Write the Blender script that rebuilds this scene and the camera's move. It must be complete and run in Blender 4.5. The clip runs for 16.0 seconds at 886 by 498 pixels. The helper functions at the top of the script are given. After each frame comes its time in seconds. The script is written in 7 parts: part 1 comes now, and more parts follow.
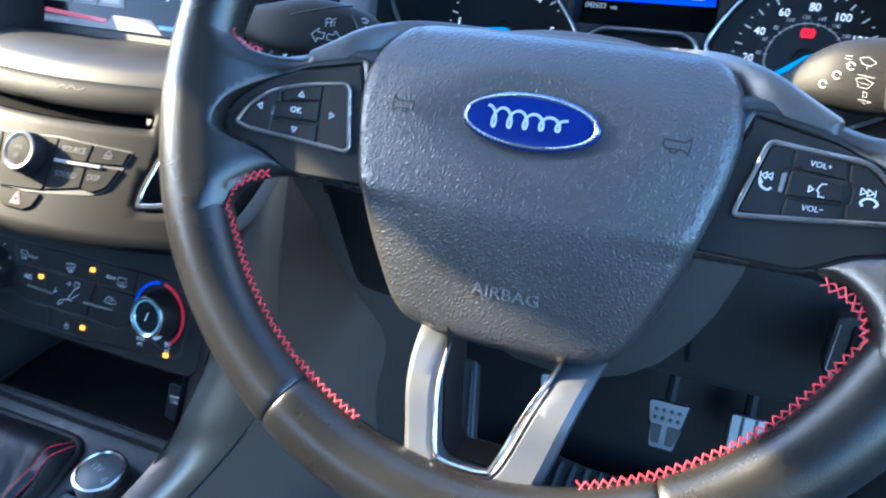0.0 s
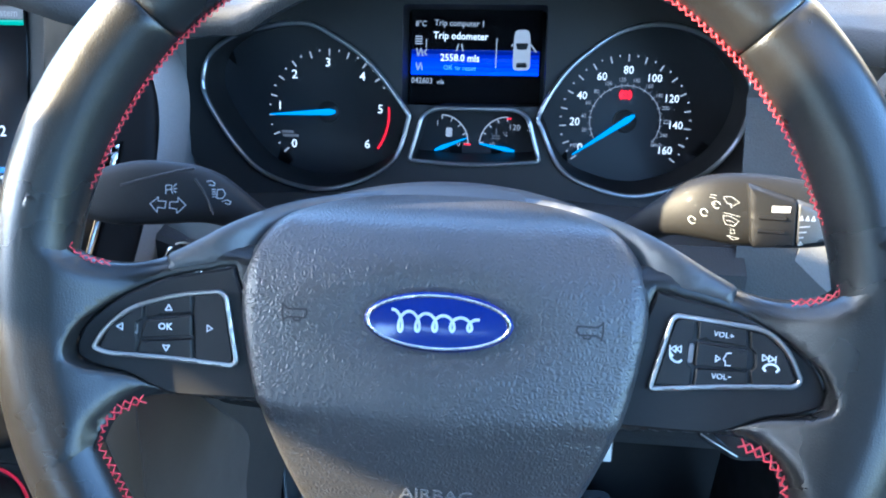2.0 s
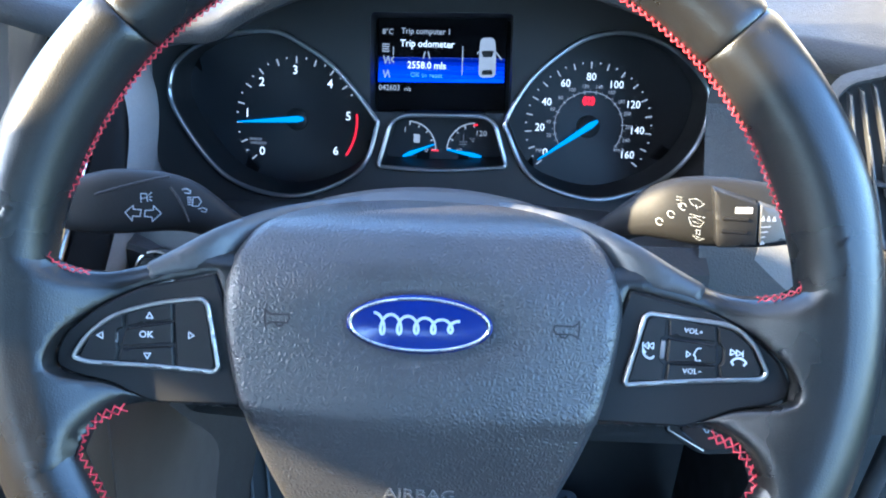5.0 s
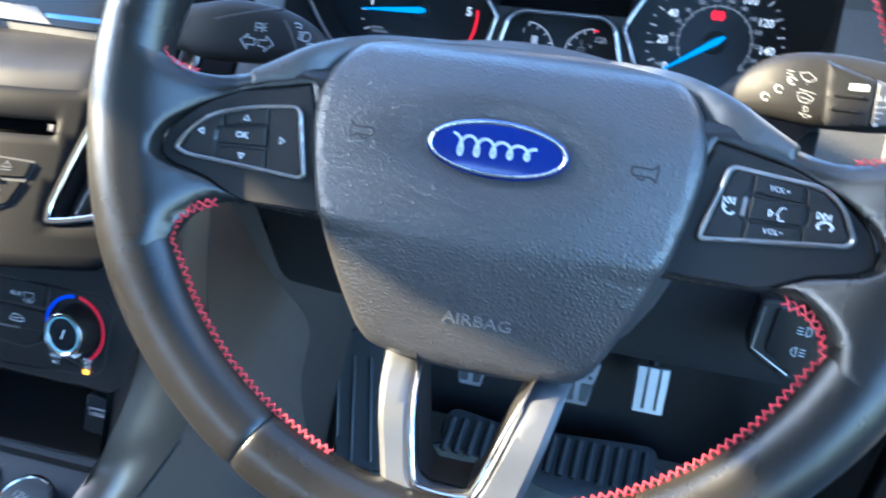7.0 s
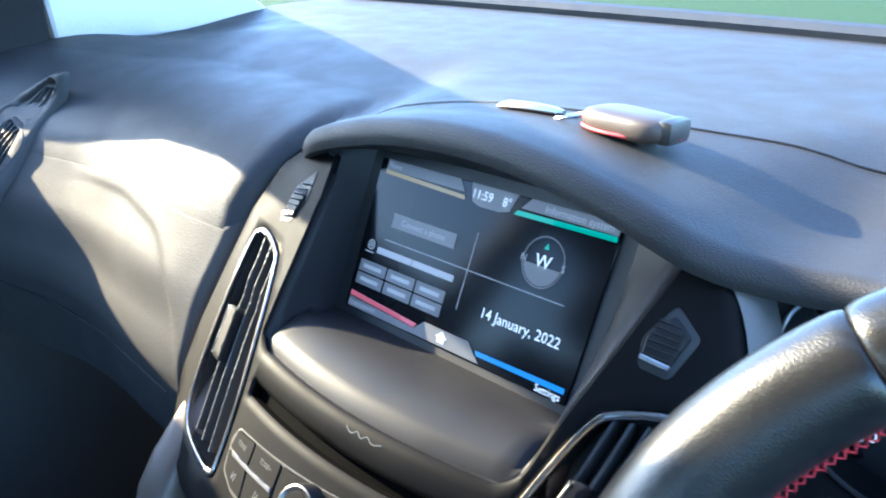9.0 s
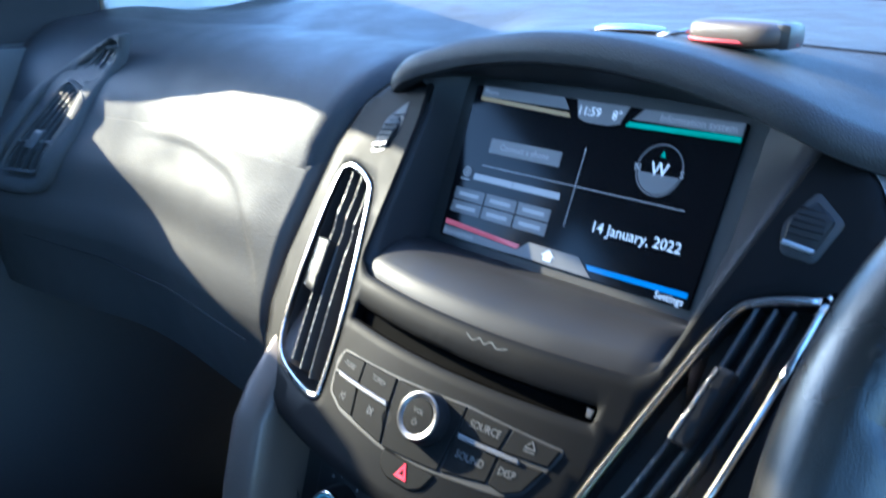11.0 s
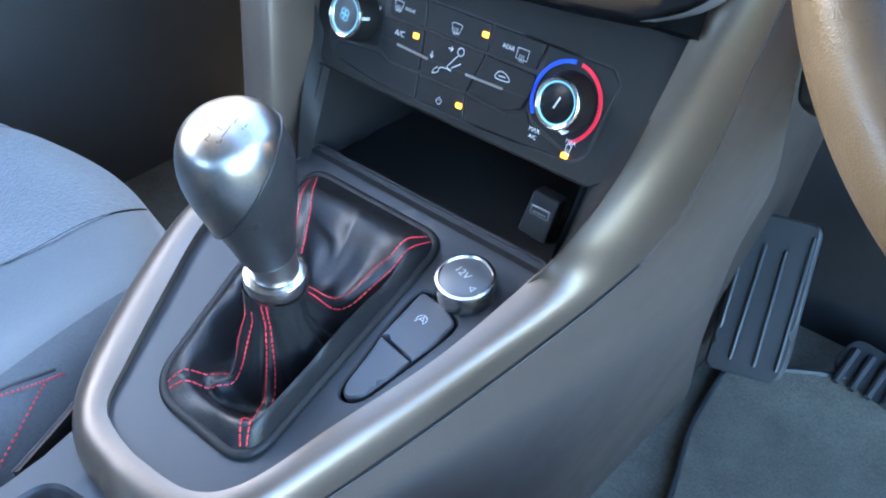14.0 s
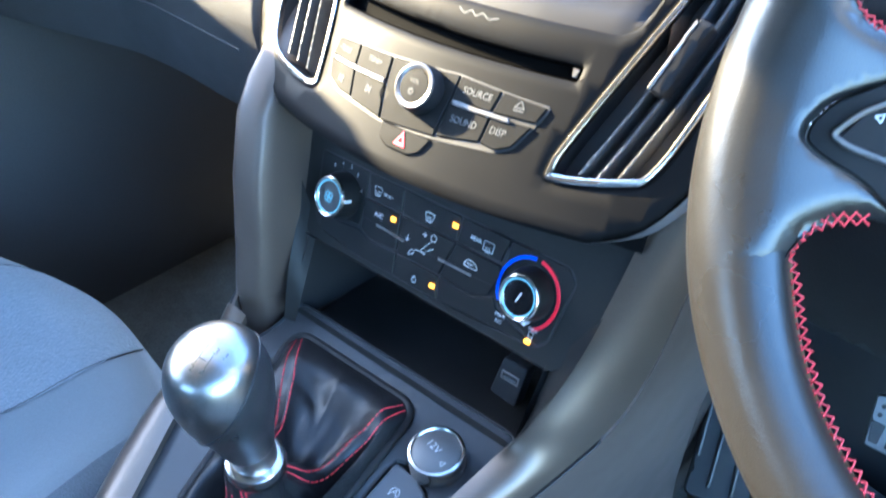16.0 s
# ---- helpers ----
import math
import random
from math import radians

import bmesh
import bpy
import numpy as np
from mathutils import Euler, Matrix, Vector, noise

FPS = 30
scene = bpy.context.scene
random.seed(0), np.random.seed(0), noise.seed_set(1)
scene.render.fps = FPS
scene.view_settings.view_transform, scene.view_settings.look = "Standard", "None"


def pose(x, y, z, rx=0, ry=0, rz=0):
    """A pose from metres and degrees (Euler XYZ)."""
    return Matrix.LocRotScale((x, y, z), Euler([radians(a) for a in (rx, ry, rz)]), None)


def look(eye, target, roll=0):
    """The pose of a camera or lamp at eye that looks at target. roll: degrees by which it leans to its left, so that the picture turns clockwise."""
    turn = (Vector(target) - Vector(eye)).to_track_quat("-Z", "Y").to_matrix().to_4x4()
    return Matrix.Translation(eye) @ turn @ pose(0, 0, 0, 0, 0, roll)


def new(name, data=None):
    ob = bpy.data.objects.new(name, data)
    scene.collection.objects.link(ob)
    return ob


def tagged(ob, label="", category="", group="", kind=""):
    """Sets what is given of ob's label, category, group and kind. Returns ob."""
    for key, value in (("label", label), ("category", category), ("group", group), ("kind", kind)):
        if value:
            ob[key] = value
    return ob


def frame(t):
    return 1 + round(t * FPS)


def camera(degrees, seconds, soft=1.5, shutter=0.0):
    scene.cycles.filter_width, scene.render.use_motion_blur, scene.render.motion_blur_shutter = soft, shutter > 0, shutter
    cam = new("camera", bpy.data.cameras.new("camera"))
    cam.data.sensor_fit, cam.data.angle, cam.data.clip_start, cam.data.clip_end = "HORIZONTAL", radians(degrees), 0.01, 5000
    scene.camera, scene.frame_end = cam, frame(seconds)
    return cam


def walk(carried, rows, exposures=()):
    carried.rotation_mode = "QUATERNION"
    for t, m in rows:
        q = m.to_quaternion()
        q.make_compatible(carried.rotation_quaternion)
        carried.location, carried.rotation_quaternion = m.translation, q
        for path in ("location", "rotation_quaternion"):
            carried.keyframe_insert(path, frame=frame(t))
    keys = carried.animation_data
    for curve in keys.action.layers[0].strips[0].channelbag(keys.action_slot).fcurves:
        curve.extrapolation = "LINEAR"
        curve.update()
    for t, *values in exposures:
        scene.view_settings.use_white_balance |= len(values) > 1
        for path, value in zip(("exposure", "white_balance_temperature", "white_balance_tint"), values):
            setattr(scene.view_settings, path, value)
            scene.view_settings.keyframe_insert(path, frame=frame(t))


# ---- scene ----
from mathutils import geometry as mgeo

cam = camera(60.0, 16.0, soft=1.9, shutter=0.35)
PATH = [
    (0, (0.4630, -0.2926, 0.8069), (-0.2113, 1.3279, -0.1519), 0.94),
    (0.5, (0.4363, -0.2674, 0.8192), (-0.0332, 1.4136, -0.1575), 0.51),
    (1, (0.4185, -0.2462, 0.8356), (0.1028, 1.4507, -0.1748), 0.12),
    (1.5, (0.4099, -0.2446, 0.8644), (0.1869, 1.4580, -0.1609), 0.11),
    (2, (0.4053, -0.2426, 0.8814), (0.2331, 1.4647, -0.1459), 0.17),
    (2.5, (0.4012, -0.2459, 0.8994), (0.2676, 1.4682, -0.1223), 0.32),
    (3, (0.3998, -0.2459, 0.9065), (0.2896, 1.4724, -0.1110), 0.41),
    (3.2, (0.3998, -0.2458, 0.9087), (0.2962, 1.4747, -0.1059), 0.44),
    (5.3, (0.3967, -0.2525, 0.8725), (0.3315, 1.4704, -0.1410), 1.17),
    (5.5, (0.3963, -0.2550, 0.8632), (0.3256, 1.4653, -0.1545), 1.23),
    (6, (0.4044, -0.2627, 0.8418), (0.3084, 1.4458, -0.1934), 1.59),
    (6.5, (0.4093, -0.2748, 0.8243), (0.2460, 1.4129, -0.2363), 2.29),
    (7, (0.4208, -0.2822, 0.8351), (0.0601, 1.3624, -0.2443), 3.20),
    (7.5, (0.4093, -0.2122, 0.8632), (-0.2692, 1.3505, -0.1845), 2.76),
    (8, (0.3645, -0.1782, 0.8883), (-0.5600, 1.3318, -0.0419), 3.34),
    (8.5, (0.3290, -0.1640, 0.9030), (-0.8020, 1.2800, 0.1050), 2.70),
    (8.7, (0.3080, -0.1570, 0.9050), (-0.8850, 1.2550, 0.1420), 2.60),
    (10.8, (0.2564, -0.2086, 0.8530), (-1.0330, 1.1774, 0.2079), 1.69),
    (11, (0.2509, -0.2189, 0.8395), (-0.9827, 1.2021, 0.1620), 1.74),
    (11.5, (0.2474, -0.2351, 0.8088), (-0.8569, 1.2337, 0.0193), 1.98),
    (12, (0.2618, -0.2496, 0.7837), (-0.7918, 1.1752, -0.1437), 1.65),
    (12.5, (0.2708, -0.2505, 0.7560), (-0.7544, 1.0978, -0.3076), 1.44),
    (13, (0.2714, -0.2614, 0.7379), (-0.7104, 1.0308, -0.4310), 1.54),
    (13.5, (0.2771, -0.2758, 0.7261), (-0.6814, 0.9513, -0.5291), 1.43),
    (14, (0.2801, -0.2861, 0.7175), (-0.6644, 0.8858, -0.5995), 1.61),
    (14.5, (0.2810, -0.2779, 0.7257), (-0.6709, 0.8490, -0.6248), 1.22),
    (15, (0.2757, -0.2635, 0.7523), (-0.6760, 0.8915, -0.5744), 1.61),
    (15.5, (0.2797, -0.2616, 0.7737), (-0.6937, 0.9215, -0.5119), 1.44),
    (16, (0.2820, -0.2610, 0.7982), (-0.7377, 0.9878, -0.3854), 1.63),
]
BRIGHT = [(0,4.06,4700,5),(1.5,4.28,4850,5),(3,4.2,4850,5),(5.5,4.3,4900,6),(6.5,4.3,4850,5),(8,4.38,4800,4),(8.5,4.05,4750,4),(11,3.34,4230,3),(12,4.1,4600,5),(12.5,4.42,4850,6),(13,4.94,5150,5),(14.5,5.3,5500,7),(15,4.82,5050,6),(15.5,5.1,4950,5),(16,4.97,4850,4)]
walk(cam, [(t, look(eye, target, roll)) for t, eye, target, roll in PATH],
     exposures=BRIGHT)

# ---- daylight: low winter sun from the left, clear sky ----
SUN_FROM = Vector((-0.900, -0.191, 0.402)).normalized()
world = bpy.data.worlds.new("sky")
scene.world = world
world.use_nodes = True
wn = world.node_tree
sky = wn.nodes.new("ShaderNodeTexSky")
sky.sky_type = "NISHITA"
sky.sun_disc = False
sky.sun_elevation = math.asin(SUN_FROM.z)
sky.sun_rotation = math.atan2(SUN_FROM.x, SUN_FROM.y)
wn.links.new(sky.outputs[0], wn.nodes["Background"].inputs[0])
wn.nodes["Background"].inputs[1].default_value = 0.135
sun = new("sun", bpy.data.lights.new("sun", "SUN"))
sun.data.energy, sun.data.angle, sun.data.color = 3.6, radians(0.6), (1.0, 0.68, 0.33)
sun.matrix_world = look(SUN_FROM * 20, (0, 0, 0))
EXPOSURE = 3.2
scene.view_settings.exposure = EXPOSURE


# ---- materials ----
def material(name, colour, rough=0.5, metal=0.0, grain=0.0, size=0.002, speck=0.12, coat=0.0, cells=False, glow=0.0, sheen=0.0, spec=0.5):
    """A painted, moulded or sewn surface: base colour with fine grain, blotches and relief at true size."""
    m = bpy.data.materials.new(name)
    m.use_nodes = True
    n, l = m.node_tree.nodes, m.node_tree.links
    b = n["Principled BSDF"]
    b.inputs["Roughness"].default_value, b.inputs["Metallic"].default_value = rough, metal
    b.inputs["Coat Weight"].default_value = coat
    b.inputs["Specular IOR Level"].default_value = spec
    b.inputs["Sheen Weight"].default_value = sheen
    b.inputs["Coat Roughness"].default_value = 0.1
    if glow:
        b.inputs["Base Color"].default_value = (*[c * 0.2 for c in colour], 1)
        b.inputs["Emission Color"].default_value, b.inputs["Emission Strength"].default_value = (*colour, 1), glow
        return m
    co = n.new("ShaderNodeTexCoord")
    big = n.new("ShaderNodeTexNoise")
    big.inputs["Scale"].default_value, big.inputs["Detail"].default_value = 24, 5
    l.new(co.outputs["Object"], big.inputs["Vector"])
    fine = n.new("ShaderNodeTexNoise")
    fine.inputs["Scale"].default_value, fine.inputs["Detail"].default_value = 0.6 / size, 3
    l.new(co.outputs["Object"], fine.inputs["Vector"])
    mix = n.new("ShaderNodeMath")
    mix.operation = "ADD"
    l.new(big.outputs["Fac"], mix.inputs[0])
    l.new(fine.outputs["Fac"], mix.inputs[1])
    ramp = n.new("ShaderNodeMapRange")
    ramp.inputs["From Min"].default_value, ramp.inputs["From Max"].default_value = 0.6, 1.4
    ramp.inputs["To Min"].default_value, ramp.inputs["To Max"].default_value = 1 - speck, 1 + speck
    l.new(mix.outputs[0], ramp.inputs["Value"])
    tint = n.new("ShaderNodeVectorMath")
    tint.operation = "SCALE"
    tint.inputs[0].default_value = colour
    l.new(ramp.outputs[0], tint.inputs["Scale"])
    l.new(tint.outputs[0], b.inputs["Base Color"])
    gloss = n.new("ShaderNodeMapRange")
    gloss.inputs["From Min"].default_value, gloss.inputs["From Max"].default_value = 0.3, 0.7
    gloss.inputs["To Min"].default_value, gloss.inputs["To Max"].default_value = rough * 0.88, min(1, rough * 1.12)
    l.new(big.outputs["Fac"], gloss.inputs["Value"])
    l.new(gloss.outputs[0], b.inputs["Roughness"])
    if grain:
        src = fine.outputs["Fac"]
        if cells:
            vor = n.new("ShaderNodeTexVoronoi")
            vor.inputs["Scale"].default_value = 1 / size
            warp = n.new("ShaderNodeMixRGB")
            warp.inputs["Fac"].default_value = 0.0006
            l.new(co.outputs["Object"], warp.inputs[1])
            l.new(fine.outputs["Color"], warp.inputs[2])
            l.new(warp.outputs[0], vor.inputs["Vector"])
            src = vor.outputs["Distance"]
        bump = n.new("ShaderNodeBump")
        bump.inputs["Strength"].default_value, bump.inputs["Distance"].default_value = grain, size * 0.5
        bump.invert = cells
        l.new(src, bump.inputs["Height"])
        l.new(bump.outputs[0], b.inputs["Normal"])
    return m


def hide(name, colour, rough, size, depth, spec=0.5, speck=0.1, crease=0.3, wander=0.9):
    """Leather or grained moulding: small raised pebbles with creases between them, worn smoother in blotches."""
    m = material(name, colour, rough, 0, 0, size * 0.6, speck, spec=spec)
    n, l = m.node_tree.nodes, m.node_tree.links
    co = next(x for x in n if x.bl_idname == "ShaderNodeTexCoord")
    warp = n.new("ShaderNodeTexNoise")
    warp.inputs["Scale"].default_value, warp.inputs["Detail"].default_value = 0.5 / size, 2
    l.new(co.outputs["Object"], warp.inputs["Vector"])
    push = n.new("ShaderNodeVectorMath")
    push.operation = "MULTIPLY_ADD"
    push.inputs[1].default_value = (size * wander,) * 3
    l.new(warp.outputs["Color"], push.inputs[0])
    l.new(co.outputs["Object"], push.inputs[2])
    vor = n.new("ShaderNodeTexVoronoi")
    vor.feature = "DISTANCE_TO_EDGE"
    vor.inputs["Scale"].default_value = 1 / size
    l.new(push.outputs[0], vor.inputs["Vector"])
    dome = n.new("ShaderNodeMapRange")
    dome.interpolation_type = "SMOOTHSTEP"
    dome.inputs["From Max"].default_value = crease
    l.new(vor.outputs["Distance"], dome.inputs["Value"])
    bump = n.new("ShaderNodeBump")
    bump.inputs["Strength"].default_value, bump.inputs["Distance"].default_value = 1.0, depth
    l.new(dome.outputs[0], bump.inputs["Height"])
    l.new(bump.outputs[0], n["Principled BSDF"].inputs["Normal"])
    return m


KNEE = material("knee_panel_plastic", (0.015, 0.0155, 0.017), 0.6, 0, 0.3, 0.0013, 0.1, cells=True, spec=0.3)
SHROUD = material("shroud_plastic", (0.036, 0.0355, 0.036), 0.46, 0, 0.2, 0.0009, 0.08)
CHEEK = material("tray_black_plastic", (0.013, 0.0127, 0.0125), 0.5, 0, 0.15, 0.001, 0.1, spec=0.16)
CAPGREY = material("outlet_cap_grey", (0.055, 0.058, 0.062), 0.45, 0.2, 0.05, 0.0006, 0.08)
DECKMAT = material("console_deck_plastic", (0.021, 0.022, 0.024), 0.38, 0, 0.12, 0.0008, 0.06, spec=0.3)
DOORSKIN = material("door_panel_plastic", (0.045, 0.046, 0.045), 0.7, 0, 0.3, 0.0015, 0.1, cells=True, spec=0.25)
STALK = material("stalk_plastic", (0.0105, 0.0105, 0.011), 0.52, 0, 0.12, 0.0008, 0.08, spec=0.16)
PANELSKIN = hide("dash_skin", (0.043, 0.042, 0.041), 0.64, 0.0022, 0.00010, 0.18)
# darker copy of the dash skin: shade missing on the top is in its colour
TOPSKIN_SHADED = hide("dash_top_skin_shaded", (0.021, 0.021, 0.022), 0.58, 0.0022, 0.00010, 0.30)
SOFT = material("soft_dash_plastic", (0.047, 0.047, 0.047), 0.66, 0, 0.35, 0.0013, 0.1, cells=True, spec=0.2)
PAD = hide("airbag_grain_plastic", (0.0185, 0.019, 0.021), 0.43, 0.0020, 0.00018, 0.8, crease=0.42, wander=0.6)
LEATHER = hide("wheel_leather", (0.0095, 0.0094, 0.0092), 0.29, 0.0012, 0.000027, 0.44, 0.2, wander=0.4)
GRIP = hide("worn_grip_leather", (0.019, 0.018, 0.018), 0.30, 0.0013, 0.00006, 0.5, 0.25)
GAITER = hide("gaiter_leather", (0.0085, 0.0085, 0.0093), 0.40, 0.0016, 0.00009, 0.34, 0.2)
HARD = material("hard_black_plastic", (0.038, 0.039, 0.041), 0.38, 0, 0.15, 0.0008, 0.1)
FASCIA = material("fascia_satin_black", (0.0036, 0.0036, 0.0039), 0.54, 0.0, 0.06, 0.0006, 0.08, spec=0.07)
RECESS = material("recess_satin_black", (0.016, 0.016, 0.018), 0.50, 0.0, 0.03, 0.0006, 0.08, spec=0.17)
SATIN = material("satin_grey_trim", (0.080, 0.083, 0.090), 0.42, 0.35, 0.05, 0.0006, 0.06)
STRIP = material("dull_metal_strip", (0.11, 0.11, 0.115), 0.46, 0.7, 0.02, 0.0006, 0.05)
# beige of the left stack side has sunlight put into the colour
SUNFLANK = material("stack_side_sunlit", (0.150, 0.118, 0.094), 0.45, 0.1, 0.1, 0.0008, 0.06)
SWITCHMAT = material("switch_plastic", (0.026, 0.027, 0.029), 0.4, 0, 0.08, 0.0007, 0.06, spec=0.4)
# grey post plastic, warmed and lightened for sun that doesn't reach it
SUNPOST = material("post_plastic_sun_tint", (0.080, 0.062, 0.050), 0.42, 0.3, 0.08, 0.0008, 0.06, spec=0.35)
POD_SIDE = material("pod_side_plastic", (0.13, 0.131, 0.134), 0.6, 0, 0.25, 0.0012, 0.08, cells=True, spec=0.3)
TRIM = material("warm_grey_trim", (0.118, 0.093, 0.073), 0.38, 0.65, 0.05, 0.0006, 0.06, spec=0.4)
GLOSS = material("gloss_black", (0.006, 0.006, 0.007), 0.12, 0, 0, 0.001, 0.05)
BEZEL = material("cluster_bezel_plastic", (0.017, 0.017, 0.018), 0.5, 0, 0.1, 0.0008, 0.08, spec=0.35)
RINGMETAL = material("dark_chrome_ring", (0.40, 0.405, 0.42), 0.34, 1.0, 0, 0.001, 0.04)
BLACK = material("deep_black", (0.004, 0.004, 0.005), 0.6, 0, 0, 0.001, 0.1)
# near-zero black puts the shade of the disc slot into its colour
SLOTSHADE = material("slot_shade_black", (0.0012, 0.0012, 0.0013), 0.9, 0, 0, 0.001, 0.1, spec=0.03)
DIMINK = material("printed_dim_grey", (0.085, 0.088, 0.092), 0.6, 0, 0, 0.001, 0.04, spec=0.15)
CHROME = material("bright_chrome", (0.50, 0.475, 0.45), 0.22, 1.0, 0, 0.001, 0.03)
BRUSHED = material("satin_chrome", (0.42, 0.40, 0.385), 0.32, 1.0, 0.03, 0.0005, 0.05)
PODRING = material("pod_satin_chrome", (0.27, 0.255, 0.24), 0.34, 1.0, 0, 0.001, 0.04)
KNOBMETAL = material("polished_knob_metal", (0.27, 0.26, 0.248), 0.31, 1.0, 0.04, 0.0012, 0.12)
BUTTON = material("button_black", (0.009, 0.009, 0.0095), 0.48, 0, 0.05, 0.0005, 0.08, spec=0.2)
SILVERBUTTON = material("button_dark_satin", (0.0075, 0.0074, 0.0073), 0.62, 0.0, 0.04, 0.0005, 0.08, spec=0.06)
WHITE = material("printed_white", (0.50, 0.52, 0.54), 0.5, 0, 0, 0.001, 0.04)
BADGEINK = material("badge_pale_ink", (0.30, 0.36, 0.47), 0.35, 0, 0, 0.001, 0.04)
GREYINK = material("printed_grey", (0.28, 0.30, 0.32), 0.5, 0, 0, 0.001, 0.04)
# moulded letters paler than their cover, standing for highlights on raised edges
EMBOSS = material("moulded_lettering_highlit", (0.105, 0.106, 0.109), 0.30, 0, 0, 0.001, 0.05)
RED = material("red_thread", (0.42, 0.024, 0.036), 0.6, 0, 0.3, 0.0006, 0.2)
BADGE = material("blue_enamel", (0.006, 0.013, 0.105), 0.16, 0.0, 0, 0.001, 0.04, coat=0.3)
CARPET = material("carpet", (0.112, 0.105, 0.085), 0.95, 0, 0.9, 0.0018, 0.35, spec=0.1)
SIDE = material("console_side_plastic", (0.066, 0.052, 0.044), 0.46, 0, 0.3, 0.0011, 0.1, cells=True, spec=0.35)
TUNNEL = material("tunnel_lining", (0.040, 0.032, 0.027), 0.8, 0, 0.5, 0.0018, 0.2, spec=0.15)
CLOTH = material("seat_cloth", (0.092, 0.103, 0.108), 0.85, 0, 0.45, 0.0011, 0.15, sheen=0.3)
CLOTHMESH = material("seat_cloth_pattern", (0.115, 0.130, 0.140), 0.85, 0, 0.55, 0.0026, 0.2, cells=True, sheen=0.3)
BOLSTER = material("seat_bolster", (0.050, 0.058, 0.064), 0.85, 0, 0.5, 0.0016, 0.15, cells=True, sheen=0.2)
HEADLINER = material("headliner_fabric", (0.45, 0.45, 0.44), 0.95, 0, 0.3, 0.002, 0.06)
PAINT = material("car_paint", (0.05, 0.05, 0.055), 0.3, 0.4, 0, 0.001, 0.05, coat=1)
RUBBER = material("rubber", (0.032, 0.033, 0.034), 0.48, 0, 0.2, 0.001, 0.1)
ALLOY = material("pedal_metal", (0.30, 0.30, 0.30), 0.32, 1.0, 0.05, 0.0008, 0.08)
DIAL = material("gauge_face", (0.008, 0.009, 0.012), 0.45, 0, 0.05, 0.0006, 0.1)
SCREEN = material("display_glass", (0.004, 0.004, 0.005), 0.12, 0, 0, 0.001, 0.02, spec=0.12)
TANFOB = material("key_fob_case", (0.045, 0.033, 0.026), 0.45, 0, 0.2, 0.001, 0.1)
RESIN = material("key_fob_black", (0.02, 0.018, 0.017), 0.4, 0, 0.1, 0.001, 0.1)
GLOWWHITE = material("lit_white", (0.85, 0.88, 0.92), glow=0.085)
GLOWSOFT = material("lit_grey", (0.45, 0.47, 0.52), glow=0.046)
GLOWDIM = material("lit_dim", (0.20, 0.21, 0.24), glow=0.0277)
BLUEBANDS = [material("lit_blue_band", (0.004, 0.05 - 0.006 * k, 0.85 - 0.10 * k), glow=0.13 - 0.019 * k) for k in range(6)]
GLOWSKY = material("lit_needle_blue", (0.02, 0.26, 0.62), glow=0.085)
GLOWICE = material("lit_ice_blue", (0.25, 0.62, 0.85), glow=0.034)
GLOWAMBER = material("lit_amber", (1.0, 0.33, 0.01), glow=0.246)
GLOWRED = material("lit_red", (0.9, 0.01, 0.03), glow=0.095)
GLOWCORAL = material("lit_coral", (0.55, 0.12, 0.16), glow=0.0692)
GLOWGREEN = material("lit_green", (0.05, 0.45, 0.30), glow=0.0615)
GLOWTAN = material("lit_tan", (0.45, 0.33, 0.15), glow=0.0462)
GLOWSKYBAR = material("lit_bar_blue", (0.03, 0.22, 0.60), glow=0.0769)
INKBLUE = material("printed_blue", (0.01, 0.07, 0.75), 0.4, 0, 0, 0.001, 0.04)
INKRED = material("printed_red", (0.65, 0.005, 0.03), 0.4, 0, 0, 0.001, 0.04)
GRASS = material("grass", (0.026, 0.048, 0.012), 0.9, 0, 0.8, 0.05, 0.5, spec=0.1)
ASPHALT = material("asphalt", (0.040, 0.040, 0.042), 0.9, 0, 0.6, 0.01, 0.3, spec=0.1)
HEDGE = material("hedge_leaf", (0.03, 0.075, 0.012), 0.8, 0, 0.5, 0.03, 0.4)
GLASS = bpy.data.materials.new("window_glass")
GLASS.use_nodes = True
gb = GLASS.node_tree.nodes["Principled BSDF"]
gb.inputs["Transmission Weight"].default_value, gb.inputs["Roughness"].default_value, gb.inputs["IOR"].default_value = 1.0, 0.0, 1.001


# ---- building helpers ----
def ease(t):
    t = max(0.0, min(1.0, t))
    return t * t * (3 - 2 * t)


def thing(name, at, label, category, group="", kind=""):
    ob = new(name)
    ob.empty_display_size = 0.02
    ob.location = at
    return tagged(ob, label, category, group, kind)


def origin_of(ob):
    p = Vector((0, 0, 0))
    while ob is not None:
        p += ob.location
        ob = ob.parent
    return p


def part(name, bm, mat, parent=None, label="", sharp=38):
    """Links a bmesh given in world metres as one mesh under a thing or a part."""
    me = bpy.data.meshes.new(name)
    if parent is not None:
        bmesh.ops.translate(bm, verts=bm.verts, vec=-origin_of(parent))
    bm.normal_update()
    bm.to_mesh(me)
    bm.free()
    for p in me.polygons:
        p.use_smooth = True
    me.set_sharp_from_angle(angle=radians(sharp))
    me.materials.append(mat)
    ob = new(name, me)
    if parent is not None:
        ob.parent = parent
    return tagged(ob, label)


def setting(name, bm, mat, label, sharp=38):
    return tagged(part(name, bm, mat, None, label, sharp), kind="structure")


def area2(p):
    return sum(p[i - 1][0] * p[i][1] - p[i][0] * p[i - 1][1] for i in range(len(p)))


def ccw(p):
    return list(p) if area2(p) > 0 else list(p)[::-1]


